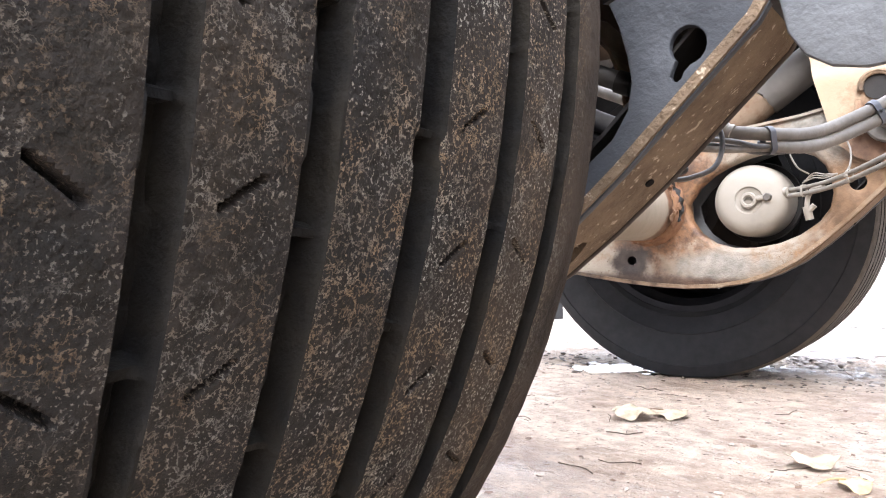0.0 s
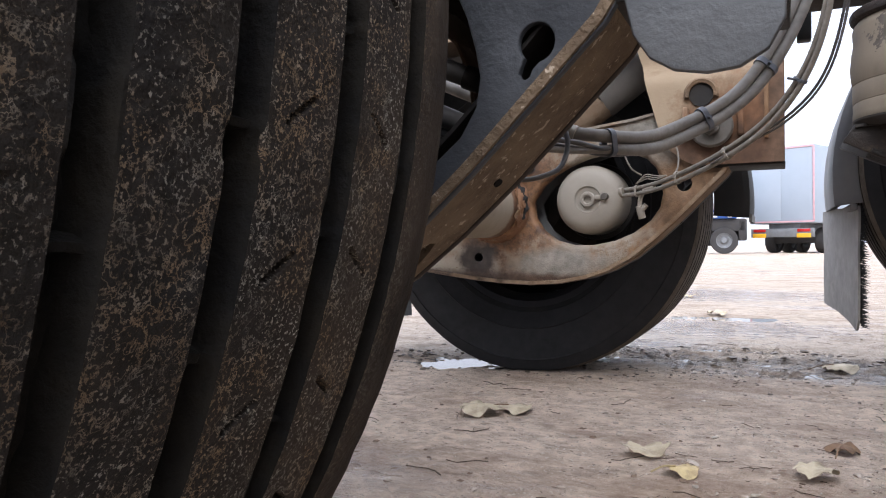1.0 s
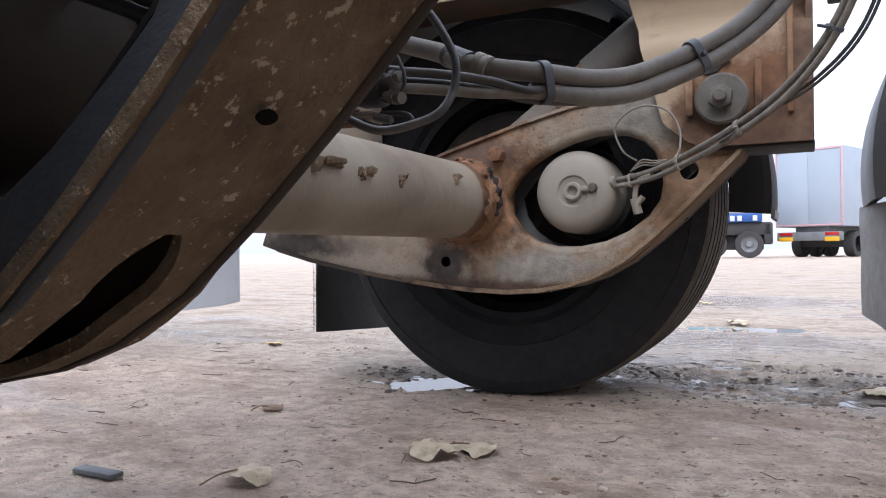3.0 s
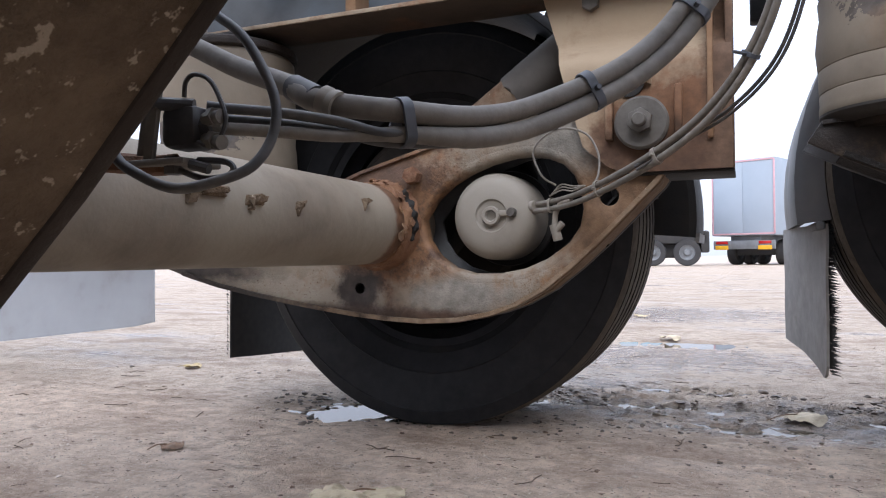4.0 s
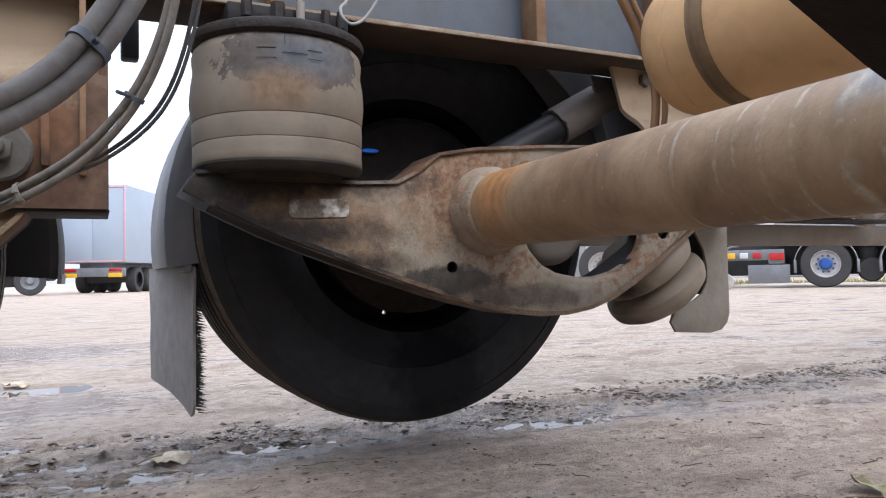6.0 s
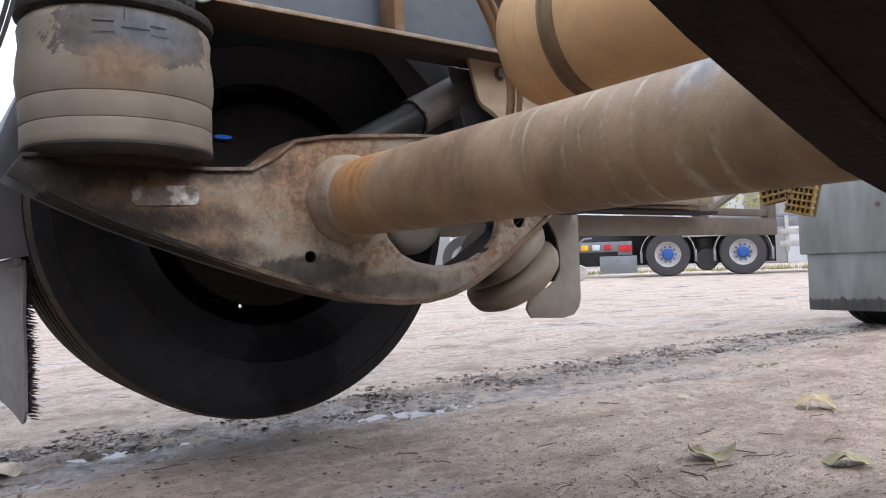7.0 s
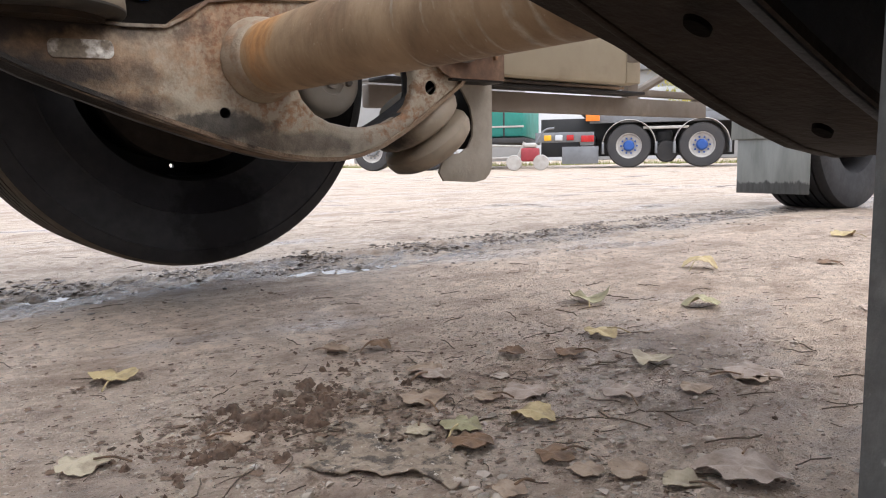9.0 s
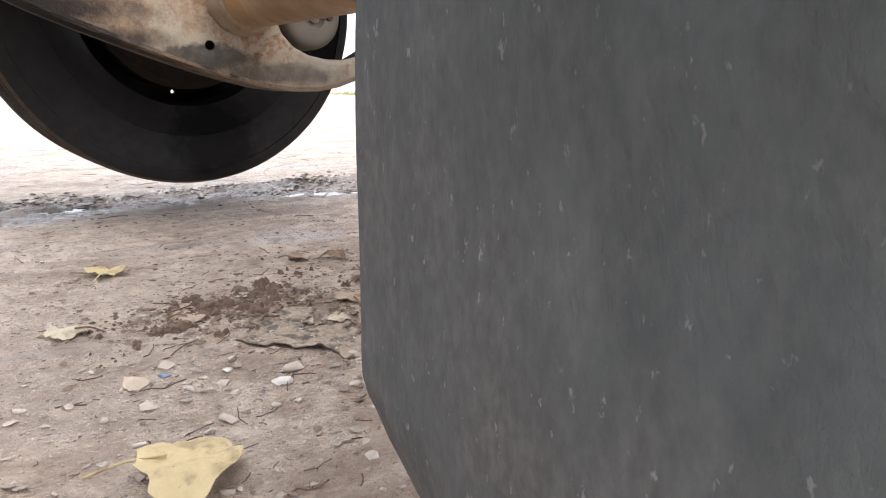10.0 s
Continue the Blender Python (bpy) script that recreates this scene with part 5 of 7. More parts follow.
def build_guard(front, side, back, low_z, label, y0=0.845):
    """A curved mudguard over a wheel, with a flap and bristles hanging from its rear end."""
    global XF
    XF = Matrix.Diagonal((1, side, 1, 1))
    c = AXLE_2 if front else AXLE
    cx, cz = (c.x, 0.50) if front else (back + 0.538, 0.44)
    g = thing("mudguard", (back, 1.0, 0.13), label, "mudguard", "mudguards of the trailer")
    r = cx - back + (0.05 if front and side > 0 else 0.022)
    y1 = 1.225
    start, stop = radians(12 if front else 6), radians(180) + 0.13
    bm = bmesh.new()
    rows = []
    n = 36
    lip = [(0.0, -0.02), (0.004, -0.012), (0.012, -0.003), (0.03, 0.0), (0.35, 0.0), (0.365, -0.006), (0.375, -0.03)]
    if front and side > 0:
        lip = [(0.0, -0.10), (0.0, -0.05)] + lip
    for k in range(n + 1):
        a = start + (stop - start) * k / n
        tuck = 0.13 * min(1, max(0, (radians(150) - a) / 0.35))
        rows.append([bm.verts.new((cx + (r + d) * math.cos(a), y0 + w - (tuck if w < 0.03 else 0), cz + (r + d) * math.sin(a))) for w, d in lip])
    for a, b in zip(rows, rows[1:]):
        for j in range(len(lip) - 1):
            bm.faces.new((a[j], a[j + 1], b[j + 1], b[j]))
    thicken(bm, 0.004)
    fender = part("fender", bm, m_plastic if front else m_black, g)
    bm, rows = bmesh.new(), []
    for k in range(n + 1):
        a = start + (stop - start) * k / n
        rows.append([bm.verts.new((cx + (r - 0.012) * math.cos(a), yy, cz + (r - 0.012) * math.sin(a))) for yy in (y0 + 0.02 - (0.13 if a < radians(140) else 0), y0 + 0.2, y1 - 0.01)])
    for a, b in zip(rows, rows[1:]):
        for j in range(2):
            bm.faces.new((a[j], a[j + 1], b[j + 1], b[j]))
    part("liner", thicken(bm, 0.004), m_black, fender, "black inner side of the mudguard")
    skew = -0.055 if front or side < 0 else 0.018
    z0, z1 = low_z, 0.43

    def flap_grid():
        out = bmesh.new()
        cols, rws = 24, 28
        grid = []
        for i in range(rws + 1):
            line = []
            for j in range(cols + 1):
                u = j / cols
                y = y0 + 0.012 + (y1 - y0 - 0.012) * u
                low = z0 + (0.0 if side < 0 else 0.045 if front else -0.02) * u + (0.03 if side > 0 and j == 0 and front else 0.008 if side > 0 and j == 1 and front else 0)
                if side < 0:
                    low += 0.09 * u + (0.02 * (1 - u / 0.09) ** 1.5 if front and u < 0.09 else 0.0)
                z = low + (z1 - low) * i / rws
                bend = 0.012 * math.sin(u * 3.1) * (1 - i / rws) ** 2 + 0.004 * noise.noise((u * 3, i * 0.1, back))
                if front and side < 0:
                    bend += 0.022 * max(0.0, 1 - u / 0.2) * max(0.0, 1 - (z - low) / 0.045) ** 1.6
                line.append(out.verts.new((back + 0.01 + skew * u + bend, y, z)))
            grid.append(line)
        for i in range(rws):
            for j in range(cols):
                out.faces.new((grid[i][j], grid[i][j + 1], grid[i + 1][j + 1], grid[i + 1][j]))
        return thicken(out, 0.005)

    flap = part("flap", flap_grid(), m_bristle if not front else m_flap_far if side > 0 else m_flap, g, "dusty grey rubber flap" if front else "black bristled rubber flap")
    if side < 0 and front:
        return g
    bm = bristles(back + 0.014, y0 + 0.002, y0 + 0.2, z0 + 0.015, z1, 3, 0.014) if front else bristles(back + 0.006, y0 + 0.006, y1 - 0.01, z0 + 0.012, z1 - 0.01, 4, 0.011)
    part("bristles", bm, m_bristle, flap, "black spray bristles", smooth=0)
    part("clamp_bar", block(back - 0.012, back + 0.004, y0, y1 - 0.02, z1 - 0.012, z1 + 0.004, 0.003), m_plastic, g)
    return g


build_guard(1, 1, 0.885, 0.126, "grey plastic mudguard with a dusty hanging rubber flap")
build_guard(1, -1, 0.934, 0.128, "grey plastic mudguard with a dusty hanging rubber flap", 0.768)
build_guard(0, 1, -0.525, 0.112, "grey plastic mudguard with a black bristle flap")
build_guard(0, -1, -0.53, 0.12, "grey plastic mudguard with a black bristle flap")
# the front end of the rear wheel's guard, and the pale skirt behind
XF = Matrix.Identity(4)
tail = thing("mudguard", (0.62, 1.1, 0.42), "dark grey plastic front end of a mudguard", "mudguard", "mudguards of the trailer")
arc = lathe([(0.475, 0.985), (0.55, 0.98), (0.565, 0.99), (0.57, 1.02), (0.57, 1.19), (0.566, 1.19), (0.566, 1.02), (0.56, 0.994), (0.475, 0.99)], 20, "y", (0.085, 0, 0.46), radians(-5), radians(70), closed=True)
part("fender", arc, m_black, tail)
part("rim_bar", lathe([(0.565, 0.98), (0.573, 0.98), (0.573, 1.195), (0.565, 1.195)], 2, "y", (0.085, 0, 0.46), radians(-6), radians(2), closed=True), m_plastic, tail)
skirt = bmesh.new()
grid = []
for i in range(13):
    line = []
    for j in range(13):
        u, v = i / 12, j / 12
        x = -2.1 + 0.97 * u
        low = 0.042 + 0.113 * u + 0.008 * (u > 0.95)
        line.append(skirt.verts.new((x + 0.03 * (1 - v) ** 3 * u, 1.2 + 0.03 * math.sin(v * 2.5), low + (0.75 - low) * v)))
    grid.append(line)
for i in range(12):
    for j in range(12):
        skirt.faces.new((grid[i][j], grid[i][j + 1], grid[i + 1][j + 1], grid[i + 1][j]))
thicken(skirt, 0.006)
m_pale = mat("pale_grey_plastic", (0.33, 0.345, 0.36), (0.28, 0.29, 0.30), 3, 0.45, 0.0, 0.06, 30, (0.34, 0.31, 0.27), 0.3, 3, 0.2)
tail_flap = thing("mud_flap", (-1.4, 1.2, 0.1), "pale grey plastic mud flap hung behind the rear wheel", "mud flap")
part("sheet", skirt, m_pale, tail_flap)
part("stay", merge(rod((-1.95, 1.22, 0.74), (-1.95, 0.64, 0.852), 0.014, 10), rod((-1.2, 1.22, 0.74), (-1.2, 0.64, 0.852), 0.014, 10)), m_plastic, tail_flap)


# ---- hoses ----
XF = Matrix.Identity(4)


def tie_band(centre, way, across, half_long, half_short, width=0.0035, tail=0.008):
    """A flat tie pulled round two hoses that lie side by side along across."""
    way = Vector(way).normalized()
    across = Vector(across)
    across = (across - way * across.dot(way)).normalized()
    third = way.cross(across)
    bm, rows = bmesh.new(), []
    for k in range(32):
        a = 2 * math.pi * k / 32
        reach = (half_long - half_short) * (1 if math.cos(a) > 0 else -1)
        row = []
        for d, w in ((0.0, -width), (0.0013, -width * 0.9), (0.0013, width * 0.9), (0.0, width)):
            p = Vector(centre) + across * (reach + (half_short + d) * math.cos(a)) + third * (half_short + d) * math.sin(a) + way * w
            row.append(bm.verts.new(p))
        rows.append(row)
    for a, b in zip(rows, rows[1:] + rows[:1]):
        for j in range(4):
            bm.faces.new((a[j], a[(j + 1) % 4], b[(j + 1) % 4], b[j]))
    head = Vector(centre) - third * (half_short + 0.001)
    return merge(bm, rod(head - third * 0.0, head - third * tail, 0.0022, 6))


bundle = thing("hose_bundle", (0.6, -0.2, 0.46), "thick dusty air hoses tied together across the axle", "air hose", "hoses under the trailer")
RUN_A = [(0.20, -0.22, 0.61), (0.29, -0.262, 0.567), (0.38, -0.30, 0.525), (0.43, -0.315, 0.501), (0.48, -0.332, 0.481), (0.513, -0.343, 0.465), (0.553, -0.318, 0.4605), (0.583, -0.257, 0.4655), (0.612, -0.198, 0.484), (0.667, -0.137, 0.524), (0.707, -0.098, 0.577), (0.745, -0.06, 0.66), (0.775, -0.02, 0.77), (0.79, 0.0, 0.90), (0.80, 0.02, 1.1)]
RUN_A2 = [(0.470, -0.394, 0.4435), (0.480, -0.387, 0.444), (0.504, -0.37, 0.443), (0.529, -0.35, 0.442), (0.5545, -0.318, 0.446), (0.586, -0.255, 0.4515), (0.616, -0.196, 0.470), (0.6705, -0.137, 0.5095), (0.7135, -0.098, 0.5615), (0.755, -0.06, 0.648), (0.785, -0.02, 0.76), (0.802, 0.0, 0.9), (0.812, 0.02, 1.1)]
RUN_A3 = [(0.470, -0.394, 0.4565), (0.480, -0.387, 0.4555), (0.504, -0.372, 0.4538), (0.529, -0.352, 0.4505), (0.553, -0.325, 0.4455), (0.59, -0.245, 0.456), (0.62, -0.185, 0.474)]
part("hose", hose(RUN_A, 0.0072, 18), m_hose, bundle, "thick grey-brown rubber hose")
part("hose", hose(RUN_A2, 0.0072, 18, taper=lambda u: 0.5 + 0.5 * min(1, max(0, (u - 0.28) / 0.12))), m_hose, bundle, "thick grey-brown rubber hose")
part("hose", hose(RUN_A3, 0.003, 12), m_cable, bundle, "dark thin line")
part("hose", hose([(a - 0.003, b + 0.006, c - 0.005) for a, b, c in RUN_A3], 0.0028, 12), m_cable, bundle, "dark thin line")
for c, way, across in (((0.5545, -0.316, 0.4535), (0.5, 0.85, 0.15), (0.05, 0.1, 1)), ((0.641, -0.166, 0.496), (0.65, 0.6, 0.5), (0.1, 0.0, -1)), ((0.7103, -0.098, 0.5692), (0.5, 0.45, 0.75), (0.45, 0, -1))):
    part("cable_tie", tie_band(c, way, across, 0.0146, 0.0074, 0.0042, 0.005), m_tie, bundle, "black cable tie")
col = lathe([(0.0072, -0.006), (0.0092, -0.0055), (0.0092, -0.0015), (0.0082, 0.0), (0.0092, 0.002), (0.0092, 0.0055), (0.0072, 0.006)], 24, "z")
block(0.007, 0.012, -0.003, 0.003, -0.004, 0.005, 0.0015, col)
col.transform(Matrix.Translation((0.519, -0.343, 0.4635)) @ Vector((0.85, 0.0, -0.4)).to_track_quat("Z", "Y").to_matrix().to_4x4())
part("hose_clip", col, m_chamber, bundle, "pale dusty hose clip")
part("hose_joint", hose([(0.488, -0.3345, 0.4775), (0.509, -0.342, 0.467)], 0.0086, 16, 2, smooth=False), m_cable, bundle, "dark hose joint")

# the coiled loop and the small valve above the axle
LOOP = [(0.455, -0.405, 0.530), (0.487, -0.412, 0.503), (0.512, -0.418, 0.485), (0.527, -0.42, 0.465), (0.535, -0.421, 0.447), (0.535, -0.424, 0.430), (0.530, -0.434, 0.4145), (0.515, -0.445, 0.4065), (0.500, -0.453, 0.404), (0.484, -0.458, 0.4105), (0.470, -0.459, 0.4205), (0.458, -0.45, 0.44), (0.452, -0.435, 0.465), (0.458, -0.42, 0.49)]
part("loop", hose(LOOP, 0.0026, 14), m_cable, bundle, "black looped hose")
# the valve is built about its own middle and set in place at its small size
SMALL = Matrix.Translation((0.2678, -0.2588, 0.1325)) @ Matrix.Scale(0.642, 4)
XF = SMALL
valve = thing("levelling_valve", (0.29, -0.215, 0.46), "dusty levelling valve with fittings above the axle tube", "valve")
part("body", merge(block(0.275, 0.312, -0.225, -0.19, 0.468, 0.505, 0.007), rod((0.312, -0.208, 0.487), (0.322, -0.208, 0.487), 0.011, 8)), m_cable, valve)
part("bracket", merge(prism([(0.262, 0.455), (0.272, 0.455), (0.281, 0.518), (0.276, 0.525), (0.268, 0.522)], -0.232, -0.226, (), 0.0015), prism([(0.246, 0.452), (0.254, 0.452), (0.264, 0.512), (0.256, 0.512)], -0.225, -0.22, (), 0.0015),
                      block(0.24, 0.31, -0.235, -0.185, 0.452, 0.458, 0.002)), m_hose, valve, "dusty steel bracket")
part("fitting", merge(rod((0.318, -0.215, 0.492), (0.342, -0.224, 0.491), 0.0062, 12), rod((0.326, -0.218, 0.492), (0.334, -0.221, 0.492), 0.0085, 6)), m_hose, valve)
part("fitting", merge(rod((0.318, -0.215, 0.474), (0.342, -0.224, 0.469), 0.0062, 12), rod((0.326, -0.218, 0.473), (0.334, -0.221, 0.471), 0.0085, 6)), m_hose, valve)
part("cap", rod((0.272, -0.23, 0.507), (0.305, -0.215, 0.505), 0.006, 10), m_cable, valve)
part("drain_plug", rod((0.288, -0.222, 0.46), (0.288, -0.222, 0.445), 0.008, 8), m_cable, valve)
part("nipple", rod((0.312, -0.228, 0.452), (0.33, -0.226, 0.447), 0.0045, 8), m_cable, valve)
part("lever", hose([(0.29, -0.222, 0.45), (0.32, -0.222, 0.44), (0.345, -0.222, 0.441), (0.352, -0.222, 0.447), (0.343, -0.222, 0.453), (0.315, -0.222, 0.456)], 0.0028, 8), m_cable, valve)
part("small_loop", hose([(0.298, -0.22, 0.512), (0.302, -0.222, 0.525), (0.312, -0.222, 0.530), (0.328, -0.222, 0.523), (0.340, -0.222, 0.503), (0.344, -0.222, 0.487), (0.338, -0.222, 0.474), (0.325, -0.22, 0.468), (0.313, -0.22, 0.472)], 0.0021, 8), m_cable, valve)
XF = Matrix.Identity(4)
stay = thing("valve_stay", (0.2, -0.42, 0.5), "rusty bent steel stay fixed to the axle", "bracket")
part("strap", hose([(0.155, -0.41, 0.478), (0.22, -0.41, 0.47), (0.36, -0.405, 0.435), (0.43, -0.40, 0.425), (0.45, -0.395, 0.425)], 0.006, 8, 4), m_rust, stay)

thin = thing("brake_line", (0.6, 0.4, 0.48), "pair of thin dusty brake lines running to the brake chamber", "brake line", "hoses under the trailer")
RUN_B = [(0.385, 0.575, 0.466), (0.43, 0.55, 0.468), (0.49, 0.50, 0.476), (0.56, 0.43, 0.494), (0.631, 0.357, 0.519), (0.70, 0.312, 0.562), (0.754, 0.278, 0.625), (0.787, 0.25, 0.70), (0.805, 0.235, 0.80), (0.815, 0.23, 0.95), (0.82, 0.23, 1.12)]
part("line", hose(RUN_B, 0.0050, 12), m_hose, thin)
part("line", hose([(a + 0.004, b - 0.004, c - 0.0125) for a, b, c in RUN_B], 0.005, 12), m_hose, thin)
RUN_C = [(0.60, 0.38, 0.502), (0.66, 0.345, 0.53), (0.73, 0.31, 0.562), (0.785, 0.285, 0.615), (0.815, 0.26, 0.69), (0.832, 0.24, 0.80), (0.838, 0.23, 0.95), (0.84, 0.23, 1.12)]
part("cable", hose(RUN_C, 0.0026, 10), m_cable, thin, "thin black cable")
part("cable", hose([(a + 0.004, b - 0.01, c - 0.006) for a, b, c in RUN_C], 0.0023, 10), m_cable, thin, "thin black cable")
for k, tail in ((1.0, 0.0), (2.55, 0.004), (4.0, 0.006), (6.05, 0.022)):
    i, u = int(k), k - int(k)
    p = Vector(RUN_B[i]).lerp(Vector(RUN_B[i + 1]), u) + Vector((0.002, -0.002, -0.0062))
    part("cable_tie", tie_band(p, Vector(RUN_B[i + 1]) - Vector(RUN_B[i]), (0.3, -0.3, -1), 0.0125, 0.0064, 0.003, tail), m_tie if k > 5 else m_chamber, thin)
part("fitting", rod((0.40, 0.565, 0.462), (0.375, 0.58, 0.462), 0.011), m_chamber, thin)
part("fitting", merge(rod((0.436, 0.55, 0.428), (0.442, 0.555, 0.40), 0.0085), rod((0.452, 0.548, 0.43), (0.438, 0.55, 0.415), 0.006),
                      hose([(0.475, 0.515, 0.466), (0.452, 0.535, 0.462), (0.440, 0.547, 0.447), (0.437, 0.55, 0.425)], 0.0052)), m_chamber, thin, "dusty push-in fitting")
part("wire_loop", hose([(0.445, 0.53, 0.495), (0.425, 0.51, 0.511), (0.412, 0.505, 0.551), (0.435, 0.50, 0.578), (0.47, 0.495, 0.587), (0.508, 0.49, 0.573), (0.528, 0.48, 0.539), (0.531, 0.465, 0.505), (0.525, 0.46, 0.488)], 0.0019, 8), m_hose, thin, "thin curled wire")
for k in range(3):
    part("loose_wire", hose([(0.43 + 0.004 * k, 0.545, 0.478 + 0.004 * k), (0.455, 0.53, 0.486 + 0.005 * k), (0.48, 0.505, 0.482 + 0.004 * k), (0.505, 0.485, 0.488)], 0.0014, 6), m_chamber, thin)


# ---- air tank ----
XF = Matrix.Identity(4)
TX, TZ, TR = 1.73, 0.815, 0.135
tank = thing("air_tank", (TX, 0.0, TZ - TR), "ochre dust-coated air tank strapped across the frame", "air tank")
prof = [(0.0, 0.40), (0.05, 0.397), (0.095, 0.382), (0.122, 0.358), (0.133, 0.33), (TR, 0.31), (TR, 0.298), (TR - 0.0025, 0.296), (TR - 0.0025, 0.292), (TR, 0.29), (TR, -0.42), (0.12, -0.46), (0, -0.49)]
part("shell", lathe(prof, 72, "y", (TX, 0, TZ)), m_tank, tank)
for y in (0.215, -0.25):
    part("strap", lathe([(TR, y - 0.017), (TR + 0.006, y - 0.016), (TR + 0.007, y - 0.009), (TR + 0.002, y - 0.007), (TR + 0.002, y + 0.007), (TR + 0.007, y + 0.009), (TR + 0.006, y + 0.016), (TR, y + 0.017)], 72, "y", (TX, 0, TZ)), m_band, tank, "dusty grooved metal strap")
tl = thing("air_line", (1.6, 0.35, 0.7), "brown nylon air line hanging beside the tank", "air line", "hoses under the trailer")
part("line", hose([(1.545, 0.40, 1.1), (1.605, 0.42, 0.95), (1.675, 0.44, 0.86), (1.72, 0.45, 0.77), (1.715, 0.45, 0.68), (1.685, 0.45, 0.6)], 0.0085, 12), m_brown_hose, tl)
part("line", hose([(1.565, 0.39, 1.1), (1.62, 0.41, 0.95), (1.69, 0.43, 0.86), (1.735, 0.44, 0.77), (1.73, 0.44, 0.68), (1.70, 0.44, 0.6)], 0.006, 10), m_brown_hose, tl)


# ---- lift bellows in front of the raised axle ----
def build_lift(side):
    global XF
    XF = Matrix.Diagonal((1, side, 1, 1))
    b = thing("lift_bellows", (1.93, 0.62, 0.27), "dusty double-fold rubber bellows that lifts the axle", "air spring", "lift bellows")
    way = Vector((0.60, 0.0, -0.80)).normalized()
    base = Vector((1.822, 0.655, 0.453))
    prof = [(0.05, -0.004), (0.08, 0.0), (0.104, 0.012), (0.116, 0.030), (0.118, 0.044), (0.113, 0.060), (0.099, 0.0705), (0.084, 0.0745), (0.082, 0.0765), (0.088, 0.0785), (0.106, 0.084), (0.118, 0.097), (0.120, 0.112), (0.115, 0.128), (0.10, 0.140), (0.07, 0.146), (0.04, 0.147)]
    bm = lathe(prof, 64, "z")
    bm.transform(Matrix.Translation(base) @ way.to_track_quat("Z", "Y").to_matrix().to_4x4())
    part("bellows", bm, m_fold_grimy, b)
    ring = lathe([(0.0, -0.02), (0.05, -0.02), (0.068, -0.014), (0.074, -0.004), (0.07, 0.006), (0.05, 0.010)], 48, "z")
    ring.transform(Matrix.Translation(base) @ way.to_track_quat("Z", "Y").to_matrix().to_4x4())
    part("end_plate", ring, m_fold, b)
    side_plate = [(2.066, 0.60), (2.066, 0.30), (2.058, 0.278), (2.04, 0.262), (2.005, 0.256), (1.90, 0.263), (1.885, 0.285), (1.905, 0.33), (1.955, 0.332), (1.982, 0.348), (1.997, 0.375), (1.999, 0.41), (1.99, 0.45), (1.968, 0.485), (1.938, 0.52), (1.912, 0.56), (1.90, 0.60)]
    part("side_plate", prism(dense(side_plate, 0.03), 0.604, 0.612, (), 0.002), m_plate, b, "grey bent side plate")
    part("back_plate", block(2.056, 2.063, 0.609, 0.76, 0.343, 0.60, 0.002), m_black, b)
    part("rear_plate", prism(dense([(1.90, 0.60), (1.93, 0.40), (1.985, 0.315), (2.05, 0.31), (2.05, 0.60)], 0.03), 0.752, 0.758, (), 0.0), m_black, b, "grimy black rear plate")
    part("bolt", hexbolt((2.03, 0.60, 0.53), 0.012, 0.01), m_bolt, b)
    return b


build_lift(1)
build_lift(-1)

m_pipe = mat("white_nylon_pipe", (0.30, 0.30, 0.285), (0.24, 0.235, 0.22), 12, 0.5, 0.0, 0.05, 60)
# the small black side lamp above, and the white pipe curled beside the air spring
XF = Matrix.Identity(4)
lamp = thing("side_lamp", (0.78, 0.9, 0.843), "small black side lamp box hung from the frame", "lamp")
part("housing", block(0.763, 0.796, 0.88, 0.92, 0.843, 0.93, 0.005), m_black, lamp)
part("bracket", block(0.772, 0.788, 0.60, 0.91, 0.915, 0.922, 0.001), m_black, lamp)
curl = thing("air_pipe", (1.1, 0.48, 0.82), "thin white nylon air pipe curled under the frame rail", "air pipe", "hoses under the trailer")
part("pipe", hose([(1.19, 0.50, 0.95), (1.165, 0.485, 0.895), (1.148, 0.48, 0.87), (1.134, 0.48, 0.847), (1.119, 0.48, 0.83), (1.101, 0.48, 0.823), (1.086, 0.48, 0.833), (1.085, 0.485, 0.85), (1.098, 0.50, 0.865), (1.12, 0.54, 0.90)], 0.0028, 10), m_pipe, curl)
for dx, dz, rr in ((-0.07, 0.838, 0.009), (-0.02, 0.838, 0.012), (0.06, 0.836, 0.008), (0.085, 0.837, 0.006)):
    nut = thing("mounting_nut", (1.005 + dx, 0.51, dz - 0.006), "crusted steel nut on the spring's top plate", "nut", "nuts above the air spring")
    part("nut", lathe([(0, dz + 0.014), (rr, dz + 0.012), (rr, dz - 0.016)], 6, "z", (1.005 + dx, 0.505, 0)), m_crust, nut, smooth=0)

# ---- further along the trailer: side box, underrun frame, next wheel ----
XF = Matrix.Identity(4)
m_box = mat("beige_storage_box", (0.42, 0.37, 0.27), (0.37, 0.32, 0.23), 4, 0.6, 0.0, 0.1, 30, (0.25, 0.20, 0.14), 0.25, 3, 0.2)
m_post = mat("brown_grey_underrun_bar", (0.20, 0.17, 0.14), (0.16, 0.13, 0.10), 6, 0.7, 0.0, 0.2, 40, (0.27, 0.22, 0.16), 0.3, 4, 0.2)
box = thing("storage_box", (2.7, 1.0, 0.585), "beige plastic storage box under the trailer's side", "storage box")
part("body", block(2.12, 3.15, 0.95, 1.16, 0.585, 0.86, 0.02), m_box, box)
part("band", block(3.07, 3.155, 0.945, 1.165, 0.59, 0.85, 0.006), m_box, box)
